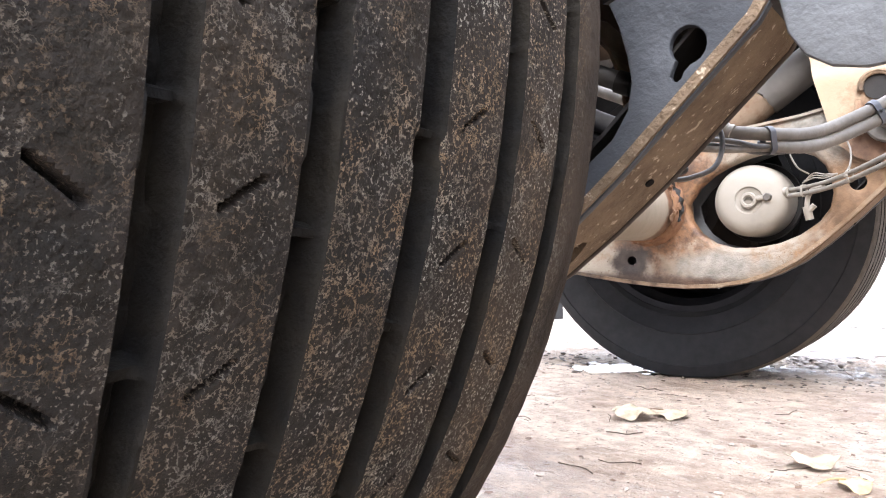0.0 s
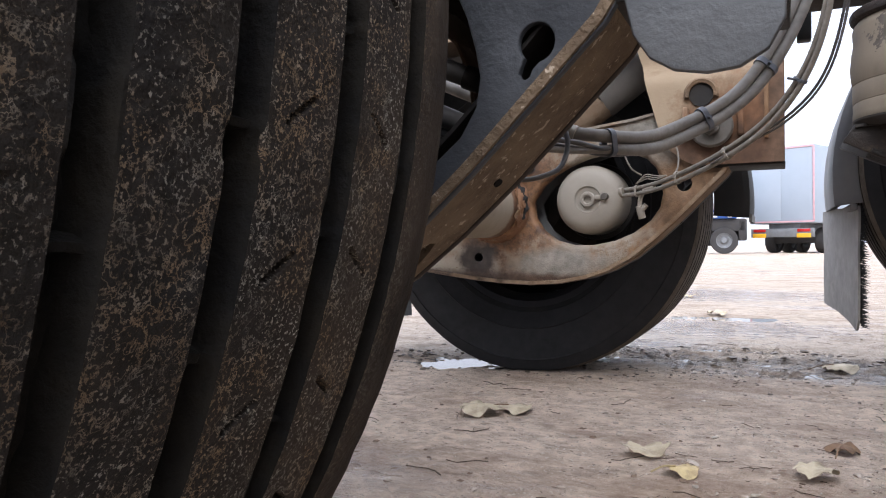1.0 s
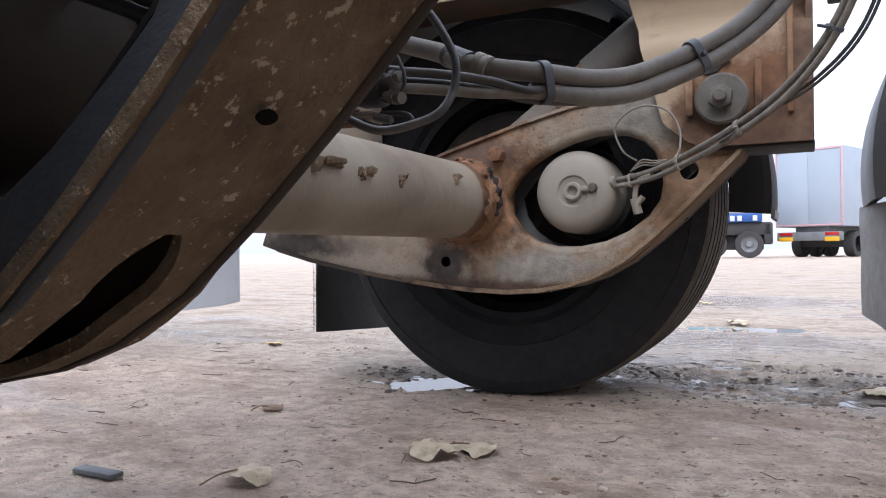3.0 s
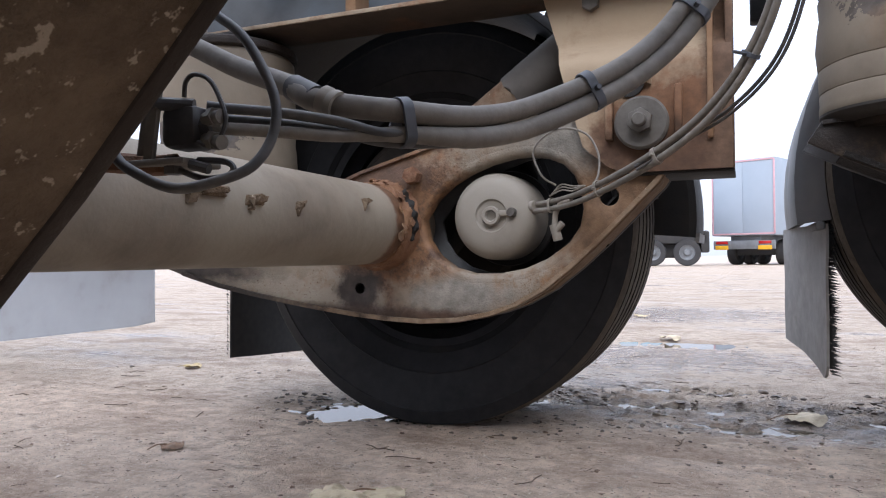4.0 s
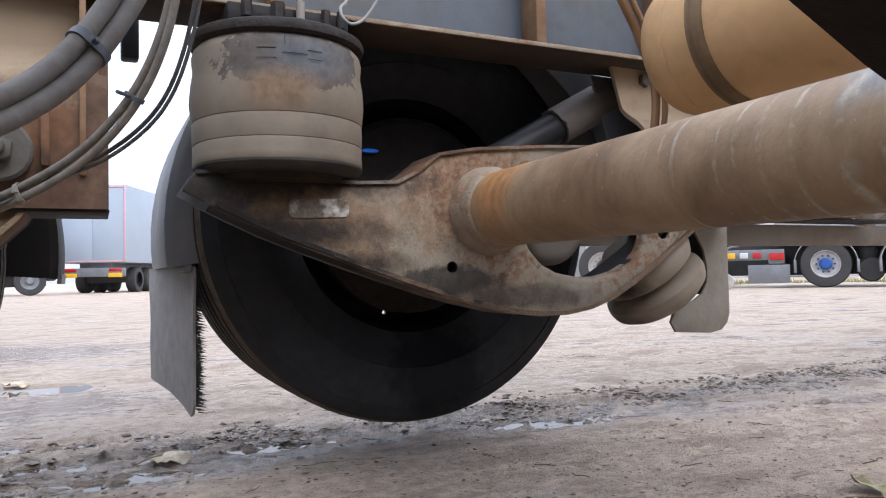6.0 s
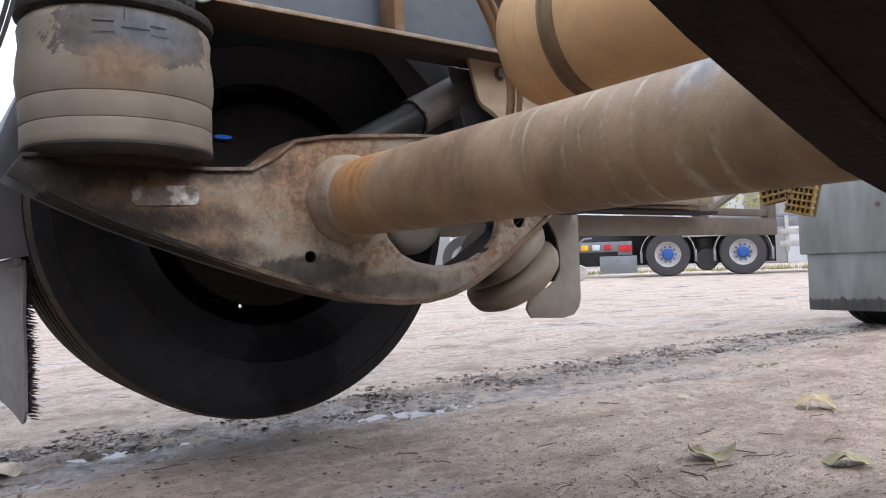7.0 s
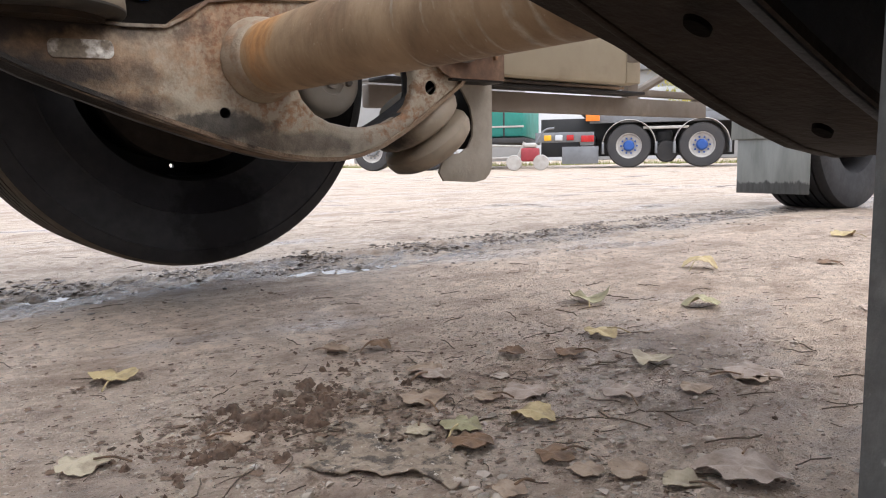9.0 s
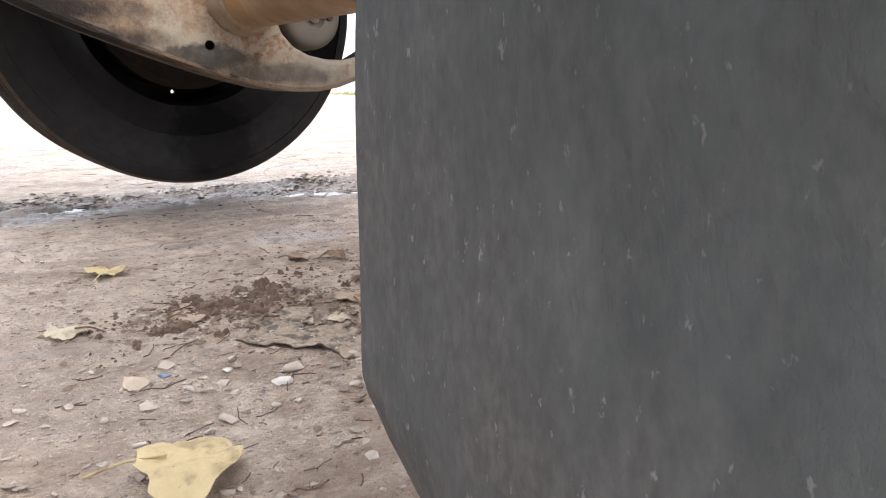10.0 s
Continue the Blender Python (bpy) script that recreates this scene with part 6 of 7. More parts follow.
guard = thing("underrun_frame", (3.0, 1.15, 0.48), "brown-grey side underrun frame with posts and a brace", "side guard")
part("rail", block(2.0, 3.86, 1.1, 1.14, 0.480, 0.552, 0.006), m_post, guard)
part("upper_rail", block(3.3, 3.86, 1.105, 1.135, 0.562, 0.592, 0.004), m_post, guard)
part("shelf", block(2.0, 3.26, 1.0, 1.1, 0.556, 0.568, 0.003), m_black, guard, "dark shelf under the box")
part("load_strip", block(2.15, 3.1, 0.98, 1.06, 0.570, 0.578, 0.002), m_strip, guard, "rusty flat strip on the shelf")
for x in (3.315, 3.82):
    part("post", merge(block(x - 0.034, x + 0.034, 1.1, 1.138, 0.545, 1.17, 0.006), block(x - 0.02, x + 0.02, 0.62, 1.12, 1.13, 1.168, 0.004)), m_post, guard)
part("brace", rod((3.35, 1.12, 0.575), (3.79, 1.12, 0.755), 0.02, 8), m_post, guard)
m_chock = mat("yellow_plastic_chock", (0.42, 0.28, 0.07), (0.34, 0.22, 0.06), 10, 0.6, 0.0, 0.1, 60, (0.25, 0.19, 0.12), 0.45, 8, 0.2)
# darker copy of the chock's plastic for the shade between its ribs
m_chock_deep = mat("shaded_chock_inside", (0.12, 0.085, 0.045), (0.08, 0.06, 0.035), 10, 0.8, 0.0, 0.1, 60)
for k, (yc, half, zb, lean) in enumerate(((0.405, 0.045, 0.53, -8), (0.308, 0.036, 0.49, 14))):
    ch = thing("wheel_chock", (2.62, yc, zb), "dirty yellow ribbed plastic wheel chock hung under the frame", "wheel chock", "wheel chocks")
    XF = Matrix.Translation((2.62, yc, zb + 0.12)) @ Matrix.Rotation(radians(lean), 4, "X") @ Matrix.Translation((-2.62, -yc, -zb - 0.12))
    part("backing", block(2.613, 2.63, yc - half, yc + half, zb, zb + 0.15, 0.003), m_chock_deep, ch, "dark inside of the chock")
    for i in range(7):
        part("rib", block(2.598, 2.615, yc - half, yc + half, zb + 0.002 + i * 0.017, zb + 0.008 + i * 0.017, 0.001), m_chock, ch)
    for i in range(6):
        u = yc - half + 0.002 + i * (2 * half - 0.008) / 5
        part("rib", block(2.6, 2.614, u, u + 0.005, zb, zb + 0.12, 0.001), m_chock, ch)
    XF = Matrix.Identity(4)
holder = solo("chock_holder", merge(block(2.622, 2.65, 0.24, 0.6, 0.60, 0.80, 0.004), block(2.622, 2.648, 0.53, 0.6, 0.79, 0.847, 0.003)), m_post, "brown steel holder carrying two yellow chocks", "bracket", (2.62, 0.35, 0.62))

# a wheel of the towing vehicle with its flap
next_wheel = thing("wheel", (5.1, 1.1, 0.0), "black truck wheel standing behind a grey flap", "wheel", "wheels of the trailer")
R = 0.5
tp = [(0.30, 0.94), (R - 0.12, 0.925), (R - 0.05, 0.925), (R - 0.012, 0.935), (R, 0.955)]
for g in range(6):
    yy = 0.985 + g * 0.05
    tp += [(R, yy - 0.006), (R - 0.012, yy - 0.005), (R - 0.012, yy + 0.005), (R, yy + 0.006)]
tp += [(R, 1.27), (R - 0.05, 1.29), (0.3, 1.28)]
part("tyre", lathe(tp, 72, "y", (5.1, 0, R - 0.01)), m_wall, next_wheel)
part("rim", lathe([(0.3, 0.94), (0.29, 0.95), (0.26, 1.0), (0.26, 1.1), (0.1, 1.12), (0, 1.12)], 48, "y", (5.1, 0, R - 0.01)), m_rim, next_wheel)
part("brake_drum", lathe([(0.1, 0.9), (0.2, 0.9), (0.21, 0.92), (0.21, 1.08)], 40, "y", (5.1, 0, R - 0.01)), m_strip, next_wheel)
m_flap_wet = mat("grey_green_flap", (0.23, 0.24, 0.22), (0.17, 0.18, 0.165), 9, 0.55, 0.0, 0.1, 30, (0.13, 0.13, 0.115), 0.3, 8, 0.3, stretch=(1, 1, 0.2), stain_shade=[((0.07, 0.072, 0.068), (0.0, 0.0, 0.015), (0.5, 0.6, 0.05), 0.1)])
tg = thing("mudguard", (4.55, 1.13, 0.09), "grey-green plastic mudguard with a square hanging flap", "mudguard")
part("flap", block(4.55, 4.556, 0.935, 1.335, 0.095, 0.40, 0.002), m_flap_wet, tg, "square grey rubber flap with a wet lower edge")
part("fender", block(4.535, 4.56, 0.90, 1.37, 0.385, 0.78, 0.01), m_flap_wet, tg)
for yy in (0.97, 1.3):
    part("bolt", lathe([(0, 4.533), (0.012, 4.531), (0.014, 4.536)], 10, "x", (0, yy, 0.62)), m_bolt, tg)
part("axle_tube", rod((5.1, -0.9, 0.49), (5.1, 0.95, 0.49), 0.06, 16), m_strip, tg)

# ---- the yard beyond ----
m_curtain = mat("pale_grey_trailer_panel", (0.33, 0.38, 0.44), (0.30, 0.35, 0.405), 0.6, 0.5, 0.0, 0.03, 6)
m_white = mat("white_vehicle_paint", (0.55, 0.57, 0.58), (0.48, 0.5, 0.51), 1, 0.4, 0.0, 0.02, 6)
m_blue = mat("blue_vehicle_paint", (0.022, 0.085, 0.30), (0.018, 0.065, 0.24), 1, 0.35, 0.0, 0.02, 6)
m_green = mat("green_tarpaulin", (0.02, 0.20, 0.16), (0.015, 0.15, 0.12), 2, 0.55, 0.0, 0.1, 8)
m_yellow = mat("yellow_reflector", (0.75, 0.42, 0.02), (0.65, 0.33, 0.02), 6, 0.4, 0.0, 0.0)
m_redlamp = mat("red_lamp_glass", (0.45, 0.02, 0.02), (0.35, 0.015, 0.015), 6, 0.25, 0.0, 0.0)
m_orange = mat("orange_marker", (0.8, 0.22, 0.03), (0.7, 0.18, 0.02), 6, 0.4, 0.0, 0.0)
m_far_black = mat("far_black_rubber", (0.03, 0.03, 0.032), (0.045, 0.042, 0.04), 3, 0.7, 0.0, 0.1, 20)
m_far_grey = mat("far_grey_steel", (0.20, 0.21, 0.22), (0.15, 0.155, 0.16), 3, 0.5, 0.2, 0.05, 20)
m_far_rim = mat("far_pale_rim", (0.42, 0.40, 0.37), (0.33, 0.31, 0.28), 8, 0.5, 0.2, 0.05, 20)
m_pink = mat("pink_edge_trim", (0.55, 0.35, 0.38), (0.5, 0.3, 0.33), 6, 0.5, 0.0, 0.0)


def far_wheel(parent, x, y, r=0.48, hub=None, width=0.34, rim=None):
    """A wheel of a vehicle in the yard; its outer face looks along -y."""
    tyre = part("wheel", lathe([(r * 0.58, y), (r * 0.8, y - 0.012), (r * 0.95, y - 0.005), (r, y + 0.03), (r, y + width - 0.03), (r * 0.9, y + width), (0, y + width)], 40, "y", (x, 0, r)), m_far_black, parent, "black tyre")
    part("rim", lathe([(r * 0.58, y), (r * 0.55, y + 0.005), (r * 0.5, y + 0.06), (r * 0.3, y + 0.09), (r * 0.24, y + 0.09), (0, y + 0.09)], 32, "y", (x, 0, r)), rim or m_far_rim, tyre)
    for k in range(10):
        a = k * math.pi / 5
        part("wheel_nut", lathe([(0.0, y + 0.06), (0.022, y + 0.06), (0.024, y + 0.09)], 6, "y", (x + r * 0.35 * math.cos(a), 0, r + r * 0.35 * math.sin(a))), hub or m_far_grey, tyre, smooth=0)
    part("hub", lathe([(r * 0.27, y + 0.09), (r * 0.26, y + 0.02), (r * 0.18, y - 0.02), (0, y - 0.025)], 10, "y", (x, 0, r)), hub or m_far_grey, tyre, smooth=0)


def curtain_trailer(place, turn, panel, length=13.0):
    """Its rear end looks along -y from the origin."""
    global XF
    XF = Matrix.Translation(place) @ Matrix.Rotation(radians(turn), 4, "Z")
    t = thing("parked_trailer", (0, 0, 0), "pale grey box trailer parked with its rear doors closed", "trailer", "vehicles parked in the yard")
    body = part("body", block(-1.25, 1.25, 0.06, length, 1.15, 4.1, 0.02), panel, t)
    part("rear_door", block(-1.17, -0.01, 0.045, 0.06, 1.25, 4.0, 0.004), panel, body)
    part("rear_door", block(0.01, 1.17, 0.045, 0.06, 1.25, 4.0, 0.004), panel, body)
    for x in (-1.215, 1.215):
        part("edge_trim", block(x - 0.03, x + 0.03, 0.03, 0.07, 1.2, 4.05, 0.005), m_pink, body)
    part("edge_trim", block(-1.2, 1.2, 0.028, 0.07, 4.01, 4.07, 0.005), m_pink, body)
    part("edge_trim", block(-1.2, 1.2, 0.028, 0.07, 1.18, 1.24, 0.005), m_pink, body)
    part("chassis", block(-0.6, 0.6, 0.3, length - 0.5, 0.85, 1.15, 0.01), m_far_grey, t)
    part("axle_group", block(-0.9, 0.9, 1.2, 4.6, 0.38, 0.85, 0.04), m_far_black, t, "dark axles and mudguards")
    part("side_guard", block(1.16, 1.2, 5.2, length - 3.2, 0.45, 1.0, 0.01), m_far_grey, t)
    bumper = part("bumper", block(-1.2, 1.2, 0.05, 0.2, 0.62, 0.95, 0.01), m_far_grey, t)
    for x in (-0.85, 0.85):
        part("tail_lamp", block(x - 0.24, x + 0.24, 0.03, 0.06, 0.82, 0.93, 0.005), m_redlamp, bumper)
        part("reflector_plate", block(x - 0.26, x + 0.26, 0.025, 0.06, 0.6, 0.76, 0.005), m_yellow, bumper)
        for y in (1.6, 2.9, 4.2):
            bm = lathe([(0.3, -0.19), (0.48, -0.18), (0.5, -0.13), (0.5, 0.13), (0.48, 0.18), (0.3, 0.19)], 28, "x", (x + (0.12 if x > 0 else -0.12), y, 0.5))
            part("wheel", bm, m_far_black, t)
    return t


curtain_trailer((0.66, 30.0, 0), -24, m_curtain)
XF = Matrix.Translation((-1.75, 28.0, 0)) @ Matrix.Rotation(radians(4), 4, "Z")
m_cyan = mat("cyan_cover", (0.05, 0.42, 0.52), (0.04, 0.34, 0.44), 3, 0.5, 0.0, 0.05, 10)
cab = thing("parked_lorry", (0, 0, 0), "blue and white lorry parked beside a pale trailer", "lorry", "vehicles parked in the yard")
part("chassis", block(-7.0, 1.25, 0.35, 1.9, 0.85, 1.32, 0.03), m_far_black, cab, "dark chassis and tanks")
part("underside", block(-6.6, 1.0, 0.7, 1.7, 0.3, 0.9, 0.05), m_far_black, cab)
part("body", block(-6.9, 0.75, 0.25, 2.2, 1.88, 2.62, 0.05), m_white, cab, "white upper body")
part("lower_body", block(-6.9, 0.95, 0.2, 2.2, 1.32, 1.66, 0.04), m_blue, cab, "blue lower body")
part("stripe", block(-6.9, 0.9, 0.22, 2.2, 1.66, 1.88, 0.02), m_far_rim, cab, "pale stripe")
part("cover", block(-6.8, -0.25, 0.3, 2.1, 2.62, 2.92, 0.06), m_cyan, cab, "cyan cover on the roof")
for x0 in (-1.4, -0.55, 0.25):
    part("window", block(x0, x0 + 0.4, 0.22, 0.27, 2.06, 2.42, 0.02), m_far_black, cab)
for x0 in (-4.6, -3.3, -0.75, 0.5):
    far_wheel(cab, x0, 0.3, 0.5, m_far_grey, rim=m_far_grey)
for x0 in (-0.15, 0.1, 0.62):
    part("box_fitting", block(x0, x0 + 0.16, 0.14, 0.22, 1.36, 1.56, 0.02), m_white, cab)
part("bumper", block(1.0, 1.3, 0.35, 1.9, 0.5, 1.3, 0.05), m_far_black, cab)

# the chassis trailer with blue hubs, side on
XF = Matrix.Translation((13.95, 9.35, 0)) @ Matrix.Rotation(radians(-52), 4, "Z")
ct = thing("parked_trailer", (0, 0, 0), "grey chassis trailer with blue wheel hubs and round mudguards", "trailer", "vehicles parked in the yard")
for x in (0.05, 1.57):
    far_wheel(ct, x, 0.0, 0.475, m_blue)
    arc = lathe([(0.56, -0.03), (0.565, -0.04), (0.575, -0.03), (0.575, 0.36), (0.56, 0.36)], 30, "y", (x, 0, 0.475), radians(5), radians(170), closed=True)
    part("mudguard", arc, m_far_rim, ct, "pale grey round mudguard")
part("side_rail", block(-0.8, 6.0, 0.1, 0.2, 0.98, 1.18, 0.01), m_far_grey, ct)
part("light_bar", block(0.35, 1.3, 0.02, 0.1, 0.83, 0.89, 0.01), m_far_rim, ct)
part("suspension", lathe([(0.0, -0.1), (0.22, -0.1), (0.25, 0.0), (0.22, 0.2), (0, 0.2)], 20, "y", (0.86, 0.3, 0.35)), m_far_black, ct)
bumper = part("bumper", block(-1.0, -0.7, 0.05, 2.3, 0.5, 0.72, 0.01), m_far_grey, ct)
part("number_plate", block(-1.02, -1.0, 0.3, 0.8, 0.55, 0.68, 0.004), m_yellow, bumper)
part("tail_lamp", block(-0.98, -0.7, 0.0, 0.05, 0.58, 0.72, 0.004), m_redlamp, bumper)
part("flap", block(-1.4, -0.6, 0.04, 0.06, 0.1, 0.48, 0.004), m_far_grey, ct)
for x0 in (-0.53, 0.60, 0.98, 2.12):
    part("mudguard_end", block(x0, x0 + 0.05, -0.03, 0.36, 0.30, 0.56, 0.008), m_far_grey, ct)
part("air_spring", lathe([(0.0, 0.45), (0.16, 0.45), (0.18, 0.5), (0.17, 0.62), (0.18, 0.74), (0.15, 0.8), (0, 0.8)], 20, "z", (0.82, 0.55, 0.0)), m_far_black, ct)
part("deck_frame", block(-1.0, 6.0, 0.1, 2.4, 1.18, 1.26, 0.01), m_far_grey, ct)
for x0 in (2.4, 3.2, 4.0, 4.8):
    part("side_post", block(x0, x0 + 0.08, 0.05, 0.12, 0.45, 1.2, 0.008), m_far_rim, ct)
part("side_bar", block(2.3, 5.0, 0.03, 0.06, 0.55, 0.67, 0.006), m_far_rim, ct)
part("side_bar", block(2.3, 5.0, 0.03, 0.06, 0.80, 0.92, 0.006), m_far_rim, ct)
for k, (x0, tint) in enumerate(((-1.3, m_redlamp), (-1.55, m_white), (-1.8, m_yellow))):
    part("lamp", block(x0, x0 + 0.16, 0.0, 0.05, 0.62, 0.74, 0.01), tint, ct)
part("rear_beam", block(-2.0, -0.7, 0.05, 0.12, 0.58, 0.80, 0.01), m_far_grey, ct)
part("underside", block(-2.0, 2.4, 1.3, 1.4, 0.25, 1.15, 0.01), m_far_black, ct, "dark axles and tyres beyond")
part("marker", block(-0.88, -0.58, 0.0, 0.04, 1.03, 1.27, 0.004), m_orange, ct, "orange marker board")

XF = Matrix.Translation((11.5, 11.6, 0)) @ Matrix.Rotation(radians(-50), 4, "Z")
gt = thing("parked_trailer", (0, 0, 0), "low trailer loaded under a green tarpaulin", "trailer", "vehicles parked in the yard")
load = part("load", block(-0.5, 1.05, 0.35, 5.0, 0.72, 1.7, 0.06), m_green, gt, "green tarpaulin load")
for x0 in (-0.2, 0.2, 0.6):
    part("strap", block(x0, x0 + 0.035, 0.335, 0.35, 0.60, 1.66, 0.004), m_far_black, load)
part("load_rail", block(-0.52, 1.07, 0.33, 0.35, 0.93, 0.97, 0.004), m_far_rim, load)
part("frame", block(-0.6, 1.1, 0.2, 5.0, 0.58, 0.70, 0.01), m_far_black, gt)
m_rusty_far = mat("far_rusty_steel", (0.36, 0.15, 0.06), (0.22, 0.095, 0.045), 6, 0.8, 0.0, 0.1, 20)
part("winch", block(-0.28, 0.05, 0.1, 0.5, 0.28, 0.52, 0.03), m_rusty_far, gt, "rusty orange winch")
part("winch", block(0.12, 0.3, 0.1, 0.5, 0.30, 0.44, 0.03), m_rusty_far, gt, "rusty orange winch")
part("drawbar", merge(rod((-0.5, 0.1, 0.22), (0.95, 0.1, 0.26), 0.03, 8), rod((-0.5, 0.1, 0.55), (-0.3, 0.1, 0.22), 0.03, 8), rod((0.95, 0.1, 0.26), (1.1, 0.1, 0.6), 0.03, 8), rod((-0.1, 0.1, 0.56), (1.1, 0.1, 0.5), 0.022, 8)), m_far_rim, gt, "pale bent drawbar")
part("lamp", block(-0.52, -0.42, 0.05, 0.12, 0.78, 0.92, 0.01), m_orange, gt)
part("mudguard", lathe([(0.60, -0.02), (0.605, -0.03), (0.62, -0.02), (0.62, 0.4), (0.60, 0.4)], 28, "y", (-1.05, 0, 0.52), radians(0), radians(120), closed=True), m_far_rim, gt, "pale grey round mudguard")
far_wheel(gt, -1.05, 0.0, 0.53)
far_wheel(gt, -2.5, 0.4, 0.45)

XF = Matrix.Translation((11.5, 9.9, 0)) @ Matrix.Rotation(radians(-50), 4, "Z")
trolley = thing("hand_trolley", (0, 0, 0), "small red wheeled trolley standing in the yard", "trolley")
m_red = mat("red_paint", (0.30, 0.035, 0.045), (0.22, 0.03, 0.035), 6, 0.45, 0.0, 0.05, 20)
part("body", block(-0.17, 0.2, 0, 0.3, 0.18, 0.46, 0.04), m_red, trolley)
part("cover", block(-0.12, 0.15, 0.02, 0.28, 0.46, 0.56, 0.04), m_far_rim, trolley)
for x in (-0.3, 0.25):
    part("wheel", lathe([(0.0, -0.04), (0.15, -0.04), (0.16, 0.0), (0.15, 0.04), (0, 0.04)], 20, "y", (x, -0.05, 0.16)), m_far_rim, trolley)
part("handle", hose([(0.1, 0.15, 0.5), (0.3, 0.15, 0.8), (0.5, 0.15, 0.85)], 0.02, 8), m_far_grey, trolley)

# buildings and trees at the yard's edge
XF = Matrix.Translation((30, 21.5, 0)) @ Matrix.Rotation(radians(-50), 4, "Z")
hall = thing("hall", (0, 0, 0), "long pale industrial hall at the yard's edge", "building")
m_hall = mat("pale_hall_cladding", (0.30, 0.30, 0.29), (0.24, 0.24, 0.235), 0.4, 0.7, 0.0, 0.05, 4)
part("wall", block(-14, 10, 0, 8, 0, 4.2, 0.05), m_hall, hall)
part("roof", block(-14.3, 10.3, -0.3, 8.3, 4.2, 4.5, 0.05), m_far_grey, hall)
for x in (-9, -3.5, 2.0, 7.0):
    part("gate", block(x - 1.6, x + 1.6, -0.06, 0.0, 0, 3.4, 0.02), m_white, hall, "white roller gate")


# a yellowing tree and a strip of grass at the yard's edge
def build_tree(place, height, seed, label, leaf_a, leaf_b):
    global XF
    XF = Matrix.Translation(place)
    r = random.Random(seed)
    tree = thing("tree", (0, 0, 0), label, "tree", "trees at the yard's edge")
    trunk = hose([(0, 0, -0.05), (0.05, 0, height * 0.25), (-0.05, 0.05, height * 0.5), (0.05, 0, height * 0.85)], 0.16, 10, 5, taper=lambda u: 1 - 0.8 * u)
    limbs = []
    for k in range(11):
        a, z0 = r.uniform(0, 6.28), height * r.uniform(0.22, 0.7)
        reach = height * r.uniform(0.14, 0.28)
        tip = Vector((reach * math.cos(a), reach * math.sin(a), z0 + reach * r.uniform(0.5, 1.0)))
        limbs.append(tip)
        hose([(0, 0, z0), tip * 0.5 + Vector((0, 0, z0 * 0.5 + 0.1)), tip], 0.06, 6, 3, trunk, taper=lambda u: 1 - 0.8 * u)
    part("trunk", trunk, m_twig_far, tree)
    verts, faces = [], []
    for tip in limbs + [Vector((0, 0, height * 0.9)), Vector((0.3, 0, height * 0.75))]:
        for _ in range(420):
            c = tip + Vector((r.gauss(0, 1), r.gauss(0, 1), r.gauss(0, 0.8))) * height * 0.085
            n = Euler((r.random() * 6, r.random() * 6, 0)).to_matrix()
            s = r.uniform(0.04, 0.10)
            k = len(verts)
            verts += [tuple(c + n @ Vector(q) * s) for q in ((-1, 0, 0), (0, -0.5, 0.1), (1, 0, 0), (0, 0.5, 0.1))]
            faces.append((k, k + 1, k + 2, k + 3))
    me = bpy.data.meshes.new("crown")
    me.from_pydata(verts, [], faces)
    me.transform(XF @ Matrix.Identity(4))
    me.transform(Matrix.Translation(-ORIGIN[tree]))
    me.materials.append(mat("autumn_leaves_%d" % seed, leaf_a, leaf_b, 0.8, 0.7, 0.0, 0.0))
    crown = new("crown", me)
    crown.parent = tree
    tagged(crown, "thin autumn crown of small leaves")
    return tree


m_twig_far = mat("grey_bark", (0.12, 0.10, 0.08), (0.08, 0.065, 0.05), 4, 0.9, 0.0, 0.4, 20)
build_tree((32.5, 19.6, 0), 6.5, 4, "young tree with yellow-green autumn leaves", (0.42, 0.36, 0.05), (0.25, 0.27, 0.05))
build_tree((40.0, 30.0, 0), 8.0, 5, "tree with thinning olive-yellow leaves", (0.30, 0.28, 0.06), (0.18, 0.20, 0.05))
XF = Matrix.Identity(4)
r_grass = random.Random(8)
verts, faces = [], []
for _ in range(5200):
    u = r_grass.uniform(-9, 16)
    w = r_grass.gauss(0, 0.5) + 0.4 * math.sin(u)
    x, y = 17.5 + 0.6157 * u + 0.788 * w, 13.6 - 0.788 * u + 0.6157 * w
    h, a = r_grass.uniform(0.04, 0.16), r_grass.uniform(0, 6.28)
    k = len(verts)
    verts += [(x - 0.012 * math.cos(a), y - 0.012 * math.sin(a), -0.005), (x + 0.012 * math.cos(a), y + 0.012 * math.sin(a), -0.005), (x + r_grass.uniform(-0.06, 0.06), y + r_grass.uniform(-0.06, 0.06), h)]
    faces.append((k, k + 1, k + 2))
me = bpy.data.meshes.new("grass")
me.from_pydata(verts, [], faces)
me.materials.append(mat("dry_yellow_grass", (0.25, 0.24, 0.09), (0.16, 0.18, 0.06), 2, 0.8, 0.0, 0.0))
tagged(new("grass", me), "thin strip of yellowed grass behind the trailer", "grass", kind="stuff")

# ---- leaves, twigs and stones on the ground ----
XF = Matrix.Identity(4)


def leaf_material(name, col, col2, dirt):
    return mat(name, col, col2, 45, 0.6, 0.0, 0.3, 260, dirt, 0.38, 38, 0.12, tuple(c * 0.45 for c in dirt), 170, 0.33)


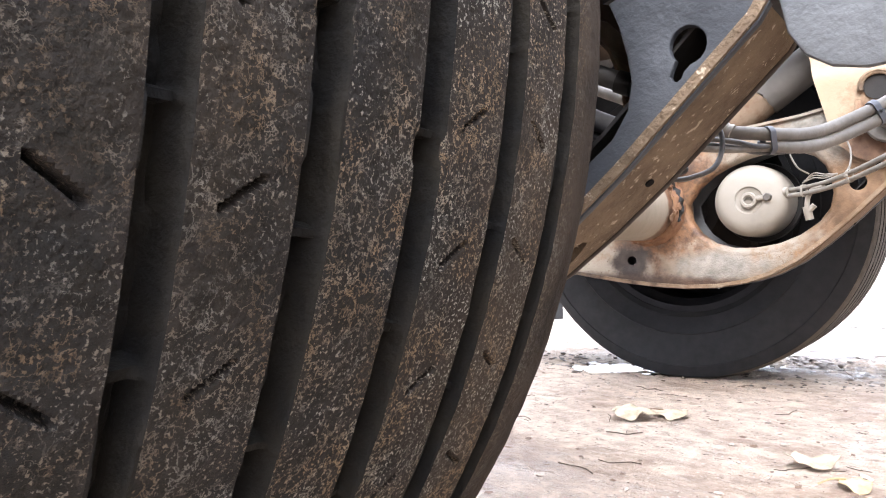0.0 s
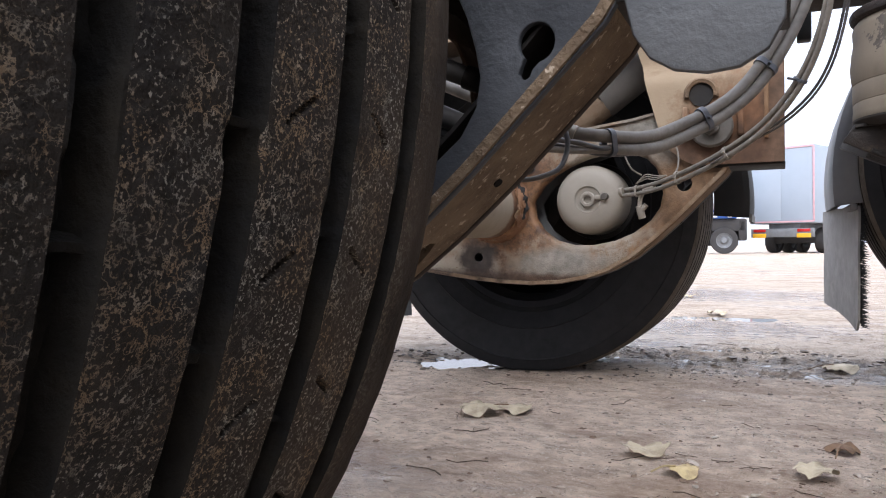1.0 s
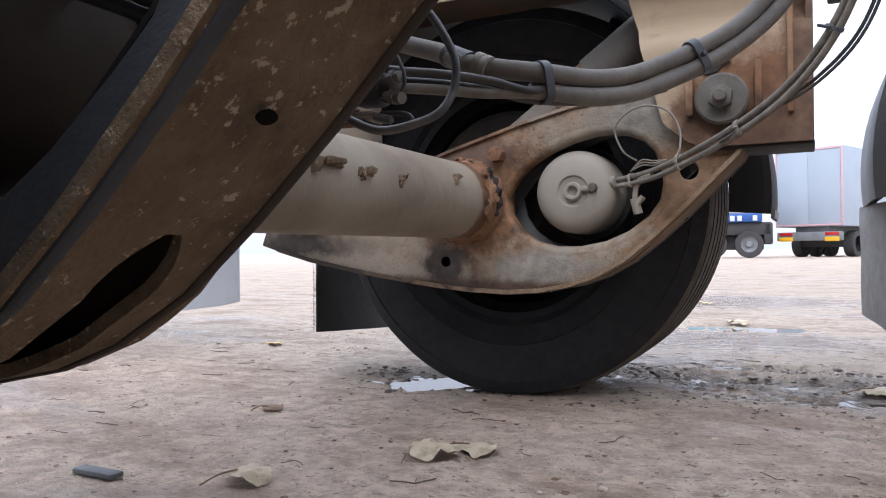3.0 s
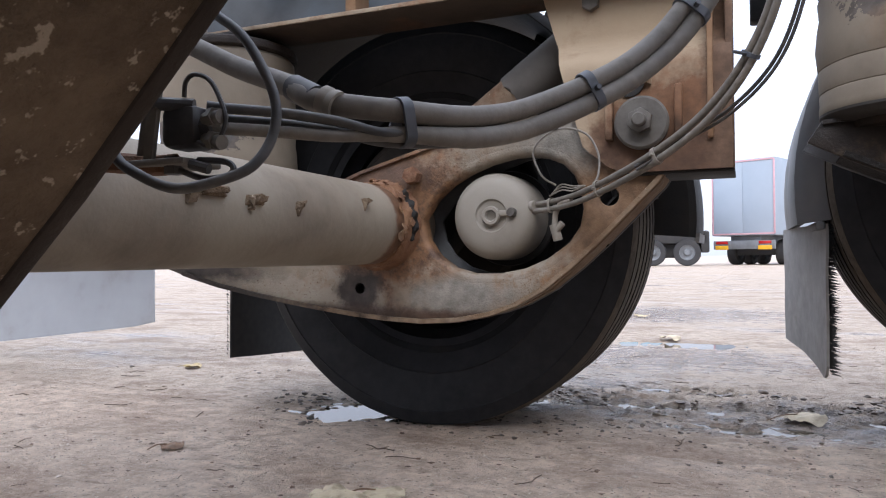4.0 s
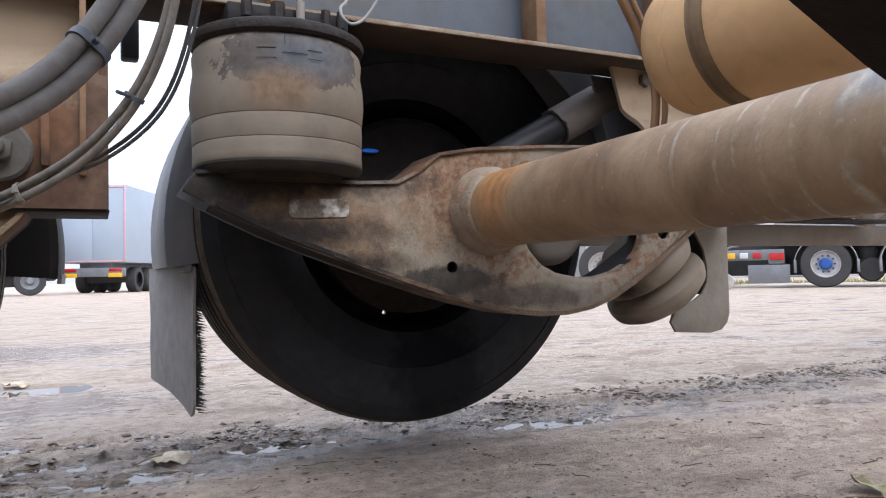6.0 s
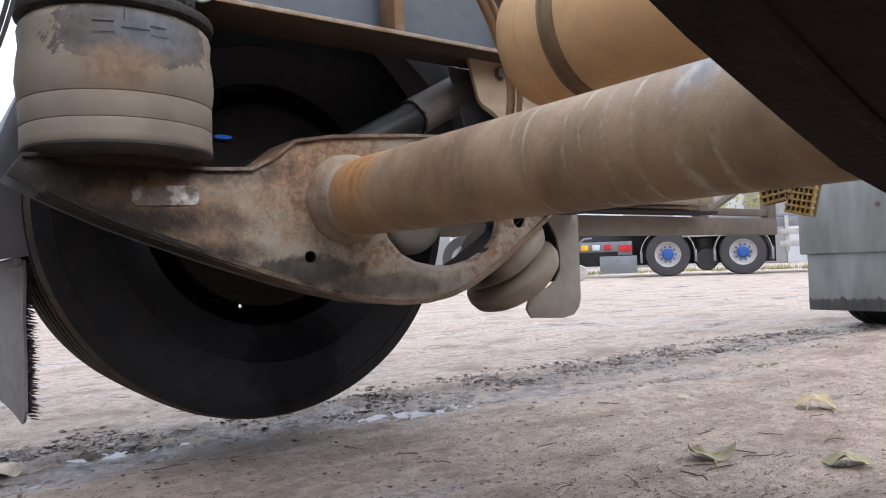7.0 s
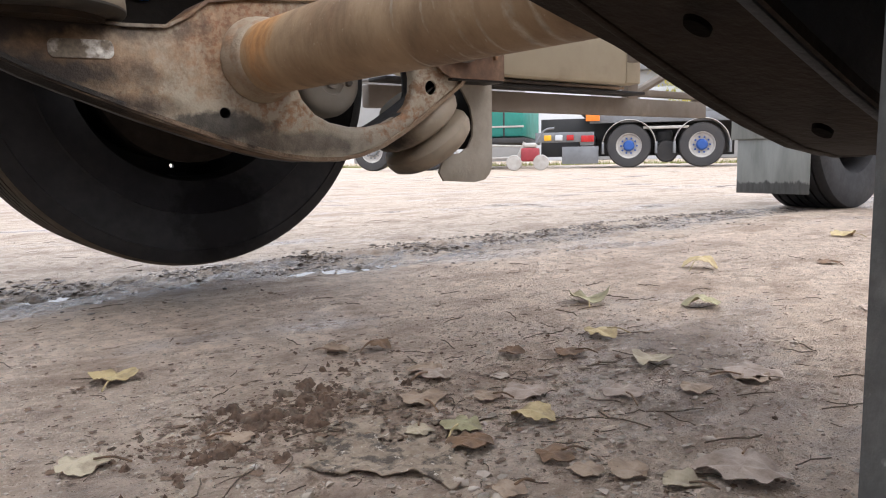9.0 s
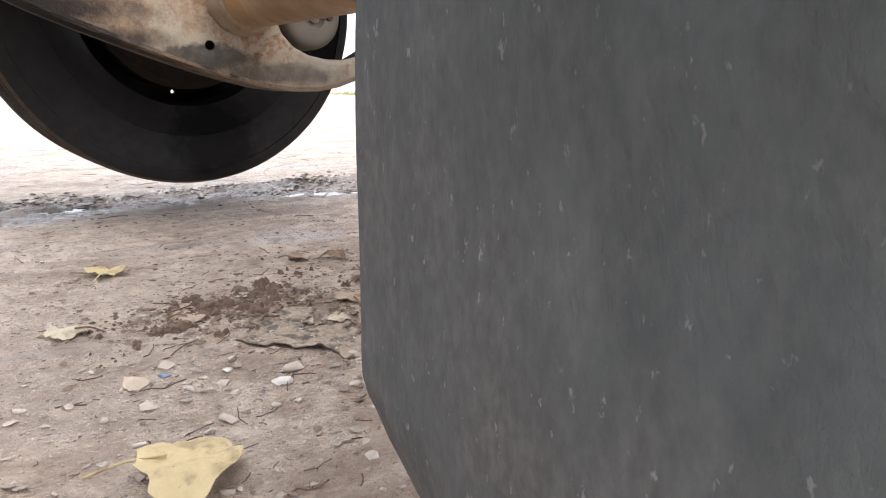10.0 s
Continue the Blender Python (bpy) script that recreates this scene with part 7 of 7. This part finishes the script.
LEAF_MATS = [leaf_material("yellow_poplar_leaf", (0.54, 0.42, 0.215), (0.46, 0.35, 0.175), (0.26, 0.185, 0.10)), leaf_material("pale_dry_leaf", (0.50, 0.42, 0.29), (0.42, 0.35, 0.235), (0.24, 0.18, 0.12)),
             leaf_material("olive_leaf", (0.36, 0.325, 0.18), (0.30, 0.27, 0.15), (0.20, 0.155, 0.085)), leaf_material("brown_leaf", (0.22, 0.13, 0.07), (0.17, 0.10, 0.055), (0.10, 0.065, 0.04)),
             leaf_material("grey_wet_leaf", (0.45, 0.355, 0.285), (0.35, 0.27, 0.21), (0.24, 0.175, 0.125)),
             leaf_material("beige_flat_leaf", (0.40, 0.30, 0.21), (0.31, 0.22, 0.15), (0.20, 0.135, 0.085))]


def build_leaf(x, y, size, turn, curl, kind, seed, stalk=True, tone="yellow"):
    rng = random.Random(seed)
    leaf = thing("leaf", (x, y, max(ground_height(x, y), -0.004)), tone + " fallen leaf curled on the dirt", "leaf", "fallen leaves")
    bm = bmesh.new()
    n, m = 36, 6
    sway = [rng.uniform(-1, 1) for _ in range(6)]
    lob = rng.uniform(3, 5)
    rows = []
    for j in range(m + 1):
        v = j / m
        ring = []
        for k in range(n):
            a = 2 * math.pi * k / n
            rad = 0.5 * (1 - 0.28 * math.cos(a) - 0.1 * math.cos(2 * a)) * (1 + 0.10 * math.sin(lob * a + sway[0]) + 0.06 * math.sin(9 * a + sway[3]) + 0.09 * noise.noise((math.cos(a) * 3, math.sin(a) * 3, seed * 5.3)))
            px, py = v * rad * math.cos(a), v * rad * math.sin(a) * 0.92
            pz = (-0.42 if seed % 4 else 0.36) * curl * (py * py * 1.5 + (px * 0.8) ** 2 * sway[1] * 0.8 + 0.1 * v * math.sin(3 * a + sway[2])) + 0.03 * v * math.sin(5 * a + sway[4]) + 0.07 * v * noise.noise((px * 7, py * 7, seed * 3.1)) - 0.03 * (1 - min(1, abs(py) * 9)) * v
            ring.append(Vector((px, py, pz)))
        rows.append(ring)
    low = min(p.z for ring in rows for p in ring)
    turnm = Matrix.Rotation(turn, 3, "Z")
    gz = ground_height(x, y)
    made = []
    for ring in rows[1:]:
        made.append([bm.verts.new(Vector((x, y, gz + 0.0015)) + turnm @ (Vector((p.x, p.y, p.z - low)) * size)) for p in ring])
    c0 = bm.verts.new(Vector((x, y, gz + 0.0015 - low * size)))
    for k in range(n):
        bm.faces.new((c0, made[0][k], made[0][(k + 1) % n]))
    for a, b in zip(made, made[1:]):
        for k in range(n):
            bm.faces.new((a[k], b[k], b[(k + 1) % n], a[(k + 1) % n]))
    thicken(bm, 0.0006)
    part("blade", bm, LEAF_MATS[kind], leaf, smooth=60)
    if stalk:
        s = Vector((x, y, gz)) + turnm @ (Vector((-0.33, 0, -low)) * size) + Vector((0, 0, 0.003))
        e = Vector((x, y, gz)) + turnm @ (Vector((-1.05, 0.15 * sway[1], 0)) * size) + Vector((0, 0, 0.004))
        part("stalk", hose([s, s.lerp(e, 0.5) + Vector((0, 0, 0.004)), e], 0.0013, 6, 5), LEAF_MATS[0 if kind in (0, 2) else 3], leaf)


TONES = ["yellow", "pale dry", "olive-yellow", "brown", "grey wet", "beige flattened"]
LEAVES = [(-1.0, 1.28, 0.06, 0.4, 0.7, 0), (0.168, 0.237, 0.085, 2.8, 0.9, 1), (0.24, 0.29, 0.07, 0.3, 0.6, 1), (-0.006, 0.016, 0.075, 1.0, 0.8, 1), (0.521, 0.089, 0.07, 2.0, 0.9, 1),
          (0.599, -0.003, 0.05, 0.4, 0.7, 0), (0.816, 0.216, 0.05, 1.4, 1.3, 3), (0.768, 0.053, 0.06, 2.2, 0.8, 1), (1.016, 0.294, 0.068, 1.2, 0.7, 0), (1.285, -0.2, 0.05, 0.5, 0.5, 2),
          (1.363, -0.238, 0.055, 3.3, 0.9, 0), (1.747, -0.019, 0.06, 2.6, 0.7, 0), (1.977, 0.198, 0.085, 0.8, 1.5, 2), (2.106, -0.006, 0.075, 3.9, 1.2, 2), (2.574, 0.298, 0.085, 0.3, 1.6, 0),
          (3.627, 0.38, 0.09, 1.5, 0.8, 0), (1.675, -0.185, 0.06, 3.4, 0.8, 1), (1.402, -0.491, 0.085, 3.6, 0.6, 4), (1.384, -0.017, 0.05, 0.2, 0.6, 4), (1.743, -0.305, 0.08, 1.2, 0.3, 4),
          (1.348, -0.453, 0.04, 2.0, 0.9, 1), (0.894, -0.021, 0.055, 2.7, 0.4, 1), (0.935, -0.50, 0.096, -0.6, 0.8, 0), (0.879, 1.107, 0.09, 0.4, 0.8, 1), (0.171, 3.852, 0.09, 1.4, 0.7, 0), (0.446, 2.675, 0.09, 0.6, 0.6, 1),
          (1.62, -0.06, 0.05, 2.2, 0.5, 3), (2.35, -0.25, 0.06, 0.6, 0.4, 4), (1.55, 0.0, 0.04, 1.9, 0.9, 3), (-0.3, 0.42, 0.05, 0.9, 0.5, 3), (2.9, 0.1, 0.06, 1.1, 0.5, 3), (1.394, 0.011, 0.055, 0.4, 0.4, 5), (1.306, -0.087, 0.06, 1.2, 0.25, 5), (1.372, -0.139, 0.04, 2.2, 0.3, 5),
          (1.434, -0.167, 0.065, 5.0, 0.3, 4), (1.414, 0.179, 0.042, 0.3, 1.3, 3), (1.352, 0.203, 0.046, 5.6, 1.2, 5), (1.255, -0.248, 0.05, 1.0, 0.5, 3), (1.225, -0.19, 0.034, 4.0, 0.4, 1), (1.295, -0.333, 0.042, 2.7, 0.5, 3),
          (1.334, -0.413, 0.045, 5.2, 0.4, 5), (1.533, -0.245, 0.055, 0.9, 0.3, 4), (1.062, -0.068, 0.04, 5.5, 0.5, 5), (1.305, -0.378, 0.036, 0.1, 0.4, 5), (1.722, -0.332, 0.06, 5.4, 0.3, 5), (1.205, -0.36, 0.034, 3.0, 0.3, 5), (1.61, -0.30, 0.045, 1.9, 0.6, 5)]
for k, (x, y, size, turn, curl, kind) in enumerate(LEAVES):
    build_leaf(x, y, size, turn, curl, kind, k, k % 3 != 1 or k == 22, TONES[kind])

# a grey crust of bark and a flat chip
solo("wood_chip", block(-0.285, -0.20, -0.075, -0.05, 0.0, 0.009, 0.003), m_arm_dark, "flat dark grey wood chip lying on the dirt", "wood chip", (-0.24, -0.06, 0))

rng = random.Random(11)
m_twig = mat("dark_twigs", (0.10, 0.07, 0.045), (0.15, 0.11, 0.075), 60, 0.85, 0.0, 0.2, 200)
m_stone = mat("small_stones", (0.52, 0.44, 0.36), (0.38, 0.305, 0.235), 35, 0.8, 0.0, 0.3, 150, (0.62, 0.57, 0.50), 0.36, 28, 0.1)
PEBBLES = {"blue-grey": mat("blue_grey_pebble", (0.22, 0.28, 0.38), (0.17, 0.22, 0.30), 60, 0.7, 0.0, 0.3, 150, (0.33, 0.29, 0.24), 0.3, 90, 0.1),
           "white": mat("white_pebble", (0.66, 0.61, 0.55), (0.55, 0.49, 0.42), 60, 0.75, 0.0, 0.3, 150, (0.36, 0.29, 0.22), 0.3, 90, 0.1),
           "tan": mat("tan_pebble", (0.52, 0.40, 0.29), (0.42, 0.32, 0.23), 60, 0.75, 0.0, 0.3, 150, (0.30, 0.23, 0.17), 0.3, 90, 0.1)}
m_clod = mat("mud_clods", (0.16, 0.124, 0.095), (0.095, 0.073, 0.056), 30, 0.5, 0.0, 0.6, 90)


def lumps(spots, seed, flat=0.6, rough=0.5):
    """Many small uneven lumps in one mesh: (x, y, size)."""
    r = random.Random(seed)
    base = bmesh.new()
    bmesh.ops.create_icosphere(base, subdivisions=1, radius=1)
    vs = [v.co.copy() for v in base.verts]
    fs = [[v.index for v in f.verts] for f in base.faces]
    base.free()
    verts, faces = [], []
    for x, y, s in spots:
        z = ground_height(x, y)
        rot = Euler((r.random() * 6, r.random() * 6, r.random() * 6)).to_matrix()
        k = len(verts)
        sc = Vector((r.uniform(0.7, 1.3), r.uniform(0.7, 1.3), flat * r.uniform(0.6, 1.2))) * s
        for v in vs:
            p = rot @ v
            p = p * (1 + rough * noise.noise(p * 1.9 + Vector((x * 40, y * 40, 0))))
            verts.append((x + p.x * sc.x, y + p.y * sc.y, z + max(-0.001, sc.z * 0.4 + p.z * sc.z)))
        faces += [[k + i for i in f] for f in fs]
    me = bpy.data.meshes.new("lumps")
    me.from_pydata(verts, [], faces)
    me.shade_smooth()
    me.set_sharp_from_angle(angle=radians(75))
    return me


def stuff(name, me, material, label, category):
    me.materials.append(material)
    return tagged(new(name, me), label, category, kind="stuff")


spots = [(rng.uniform(-1.5, 4.5), rng.uniform(-1.0, 3.0), 0.0012 + 0.005 * rng.random() ** 4) for _ in range(4200)]
spots += [(rng.gauss(1.2, 0.45), rng.gauss(-0.38, 0.25), 0.0012 + 0.0065 * rng.random() ** 5) for _ in range(1300)]
spots += [(rng.uniform(0.7, 3.2), rng.uniform(-0.7, 0.75), 0.0008 + 0.0028 * rng.random() ** 3) for _ in range(5200)]
spots += [(1.096, -0.316, 0.013), (1.049, -0.249, 0.008), (0.979, -0.225, 0.009), (1.194, -0.363, 0.009), (1.018, -0.31, 0.008), (1.14, -0.40, 0.007), (1.53, -0.12, 0.009), (1.46, -0.08, 0.011), (0.99, -0.40, 0.011), (0.93, -0.33, 0.008)]
for k, (x, y, size, tone) in enumerate(((0.968, -0.254, 0.0085, "blue-grey"), (1.175, -0.468, 0.0085, "blue-grey"), (1.152, -0.419, 0.007, "blue-grey"), (1.034, -0.276, 0.007, "white"), (1.078, -0.345, 0.010, "white"),
                                         (1.174, -0.39, 0.0065, "tan"), (0.935, -0.262, 0.013, "tan"), (1.04, -0.15, 0.005, "white"), (0.90, -0.19, 0.006, "white"), (1.22, -0.44, 0.006, "white"))):
    me = lumps([(x, y, size)], 30 + k, 0.5, 0.8)
    me.materials.append(PEBBLES[tone])
    tagged(new("pebble", me), "small " + tone + " pebble pressed into the dirt", "pebble", "pebbles on the dirt")
stuff("gravel", lumps(spots, 1, 0.5, 1.0), m_stone, "small scattered stones and grit on the dirt", "gravel")
spots = []
while len(spots) < 7000:
    x = rng.uniform(-1.3, 4.6)
    y = rng.choice((1.18, 1.27, 1.32)) + rng.gauss(0, 0.06) + 0.05 * noise.noise((x, 4, 0))
    if rng.random() < (0.35 + 1.8 * noise.noise((x * 5, y * 9, 6))) * min(1, max(0.03, (x + 0.4) / 0.5)):
        spots.append((x, y, 0.0012 + 0.0095 * rng.random() ** 5))
for _ in range(1500):
    x, y = rng.uniform(-1.2, 4.2), rng.gauss(0.98, 0.13)
    if rng.random() < (0.3 + 1.5 * noise.noise((x * 4, y * 6, 2))) * min(1, max(0.05, (x + 0.5) / 0.5)):
        spots.append((x, y, 0.0014 + 0.006 * rng.random() ** 3))
spots += [(rng.uniform(-0.4, 0.9), rng.gauss(0.88, 0.1), 0.002 + 0.008 * rng.random() ** 3) for _ in range(220)]
spots += [(rng.gauss(-0.32, 0.05), rng.gauss(0.94, 0.05), 0.003 + 0.009 * rng.random() ** 2) for _ in range(45)]
stuff("mud_clods", lumps(spots, 2, 0.45, 1.1), m_clod, "dark churned mud clods along the wheel rut", "mud")


def flakes(count, place, size, seed):
    """Broken bits of leaf lying about, each bent once, in one mesh."""
    r = random.Random(seed)
    verts, faces = [], []
    for _ in range(count):
        x, y = place(r)
        z, s, a = ground_height(x, y) + 0.001, size(r), r.uniform(0, 6.28)
        k, n = len(verts), r.randint(4, 6)
        tilt, lift = r.uniform(-0.5, 0.5), r.uniform(0, 0.35)
        for i in range(n):
            b = a + 6.28 * i / n
            rad = s * r.uniform(0.55, 1.1)
            dx, dy = math.cos(b) * rad, math.sin(b) * rad * 0.7
            verts.append((x + dx, y + dy, z + max(0, lift * abs(dx) + tilt * dy) + 0.0004))
        verts.append((x, y, z + 0.0012))
        for i in range(n):
            faces.append((k + i, k + (i + 1) % n, k + n))
    me = bpy.data.meshes.new("flakes")
    me.from_pydata(verts, [], faces)
    return me


m_litter = leaf_material("brown_leaf_litter", (0.20, 0.125, 0.075), (0.135, 0.085, 0.055), (0.09, 0.06, 0.042))
m_pale_litter = leaf_material("pale_leaf_litter", (0.34, 0.285, 0.22), (0.27, 0.22, 0.17), (0.20, 0.16, 0.12))
stuff("leaf_litter", flakes(4200, lambda r: (r.gauss(1.16, 0.12), r.gauss(-0.05, 0.07)) if r.random() < 0.3 else (r.gauss(1.45, 0.35), r.gauss(0.15, 0.25)) if r.random() < 0.4 else (r.gauss(1.55, 0.3), r.gauss(-0.22, 0.16)), lambda r: 0.0015 + 0.0055 * r.random() ** 2, 5),
      m_litter, "crumbled reddish-brown leaf litter on the dirt", "leaf litter")
stuff("leaf_litter", flakes(1500, lambda r: (r.gauss(1.3, 0.3), r.gauss(-0.3, 0.16)) if r.random() < 0.6 else (r.uniform(-1, 3.5), r.uniform(-0.8, 2.0)), lambda r: 0.002 + 0.007 * r.random() ** 3, 6),
      m_pale_litter, "pale flattened bits of old leaves", "leaf litter")
stuff("leaf_litter", flakes(5200, lambda r: (r.uniform(-1.3, 3.6), r.gauss(0.35, 0.45)) if r.random() < 0.75 else (r.uniform(-1.0, 4.0), r.uniform(1.2, 3.0)), lambda r: 0.0012 + 0.0075 * r.random() ** 4, 21),
      m_litter, "brown crumbs of flattened leaves trodden into the dirt", "leaf litter")
bm = bmesh.new()
for _ in range(1700):
    x, y = (rng.uniform(-1.4, 4.2), rng.uniform(-0.9, 2.6)) if rng.random() < 0.72 else (rng.gauss(1.4, 0.4), rng.gauss(-0.15, 0.22))
    a, ln = rng.uniform(-0.6, 0.6) if rng.random() < 0.7 else rng.uniform(0, 3.1), 0.005 + 0.075 * rng.random() ** 4
    spine, step = [Vector((x, y, 0))], ln / 4
    for _ in range(4):
        a += rng.gauss(0, 0.28)
        spine.append(spine[-1] + Vector((math.cos(a), math.sin(a), 0)) * step)
    for p in spine:
        p.z = ground_height(p.x, p.y) + 0.0006 + (0.003 * rng.random() if ln > 0.03 else 0)
    thick = rng.uniform(0.0003, 0.0006) + 0.008 * ln
    hose(spine, thick, 5, 1, bm, smooth=False)
    if ln > 0.03 and rng.random() < 0.4:
        fork = spine[2] + Vector((math.cos(a + 0.8), math.sin(a + 0.8), 0)) * ln * 0.3
        fork.z = ground_height(fork.x, fork.y) + 0.001
        hose([spine[2], spine[2].lerp(fork, 0.5), fork], thick * 0.7, 5, 1, bm, smooth=False)
me = bpy.data.meshes.new("twigs")
bm.to_mesh(me)
bm.free()
stuff("twigs", me, m_twig, "scattered thin dark twigs and leaf stalks", "twigs")

spots = [(rng.gauss(1.13, 0.085), rng.gauss(-0.03, 0.05), 0.001 + 0.0035 * rng.random() ** 3) for _ in range(500)] + [(rng.gauss(1.5, 0.28), rng.gauss(-0.1, 0.2), 0.001 + 0.003 * rng.random() ** 3) for _ in range(420)]
m_soil = mat("rotted_brown_soil", (0.165, 0.10, 0.062), (0.085, 0.054, 0.036), 70, 0.85, 0.0, 0.9, 190, (0.23, 0.18, 0.13), 0.40, 38, 0.08, (0.27, 0.16, 0.10), 130, 0.36)
stuff("soil_crumbs", lumps(spots, 12, 0.55, 1.5), m_soil, "rust-brown crumbs of soil and rotted leaves", "soil")


def heap(name, x0, x1, y0, y1, step, rise, material, label, category):
    """A low uneven heap on the dirt; rise(x, y) gives its height, below the dirt outside its ragged outline."""
    xs, ys = np.arange(x0, x1, step), np.arange(y0, y1, step)
    pts = [(x, y, ground_height(x, y) + rise(x, y)) for y in ys for x in xs]
    w = len(xs)
    me = bpy.data.meshes.new(name)
    me.from_pydata(pts, [], [(j * w + i, j * w + i + 1, (j + 1) * w + i + 1, (j + 1) * w + i) for j in range(len(ys) - 1) for i in range(w - 1)
                             if max(rise(xs[i], ys[j]), rise(xs[i + 1], ys[j + 1])) > -0.003])
    me.shade_smooth()
    stuff(name, me, material, label, category)


def soil_rise(x, y):
    u, v = (x - 1.14) * 0.9 + (y + 0.02) * 0.43, -(x - 1.14) * 0.43 + (y + 0.02) * 0.9
    d = math.hypot(u / 0.2, v / 0.09) + 0.9 * noise.noise((x * 16, y * 16, 3)) + 0.5 * noise.noise((x * 55, y * 55, 9))
    clump = noise.noise((x * 38, y * 38, 5)) + 0.8 * noise.noise((x * 85, y * 85, 8)) + 0.45 * noise.noise((x * 170, y * 170, 2)) + 0.75 * (0.22 - d)
    return max(-0.006, min(0.008, 0.020 * clump)) * (0.8 + 0.9 * abs(noise.noise((x * 90, y * 90, 4))))


heap("soil_heap", 0.90, 1.42, -0.24, 0.2, 0.0022, soil_rise, m_soil, "low crumbly heap of rotted brown leaves and soil", "soil")


# the trodden crust of grey leaf pulp, with a curled-up front edge
def crust():
    bm = bmesh.new()
    a, b, out = Vector((1.07, -0.185)), Vector((1.195, -0.325)), Vector((0.13, 0.165))
    nu, nv = 64, 60
    grid = []
    for j in range(nv + 1):
        v = j / nv
        row = []
        for i in range(nu + 1):
            u = i / nu
            shift = 0.09 * noise.noise((u * 4, 1.3, 2)) + 0.05 * noise.noise((u * 13, 4.1, 2))
            p = a.lerp(b, u * (1 - 0.25 * v) + 0.12 * v) + out * (v + shift * (1 - v))
            p.x += 0.006 * noise.noise((v * 9, u * 9, 1))
            curl = math.exp(-v / 0.07) * (0.001 + 0.007 * max(0.0, 0.3 + noise.noise((u * 6, 0.2, 7))))
            z = ground_height(p.x, p.y) + 0.0015 + curl + 0.004 * abs(noise.noise((p.x * 60, p.y * 60, 5))) + 0.003 * abs(noise.noise((p.x * 140, p.y * 140, 6)))
            row.append(bm.verts.new((p.x, p.y, z)))
        grid.append(row)
    for j in range(nv):
        for i in range(nu):
            u, v = i / nu, j / nv
            worn = 0.62 - v + 0.5 * noise.noise((u * 5, v * 4, 11)) + 0.35 * noise.noise((u * 16, v * 14, 12))
            rim = min(u, 1 - u) * 7 + 0.6 * noise.noise((u * 10, v * 10, 14))
            if worn > 0 and rim > 0.12:
                bm.faces.new((grid[j][i], grid[j][i + 1], grid[j + 1][i + 1], grid[j + 1][i]))
    for v in [v for v in bm.verts if not v.link_faces]:
        bm.verts.remove(v)
    thicken(bm, 0.0016)
    me = bpy.data.meshes.new("leaf_pulp")
    bm.to_mesh(me)
    bm.free()
    me.shade_smooth()
    return me


stuff("leaf_pulp", crust(), mat("grey_leaf_pulp", (0.37, 0.29, 0.21), (0.24, 0.18, 0.125), 70, 0.75, 0.0, 0.8, 130, (0.115, 0.09, 0.066), 0.45, 50, 0.06, (0.55, 0.48, 0.39), 120, 0.38), "trodden grey crust of leaf pulp with a curled edge", "leaf litter")
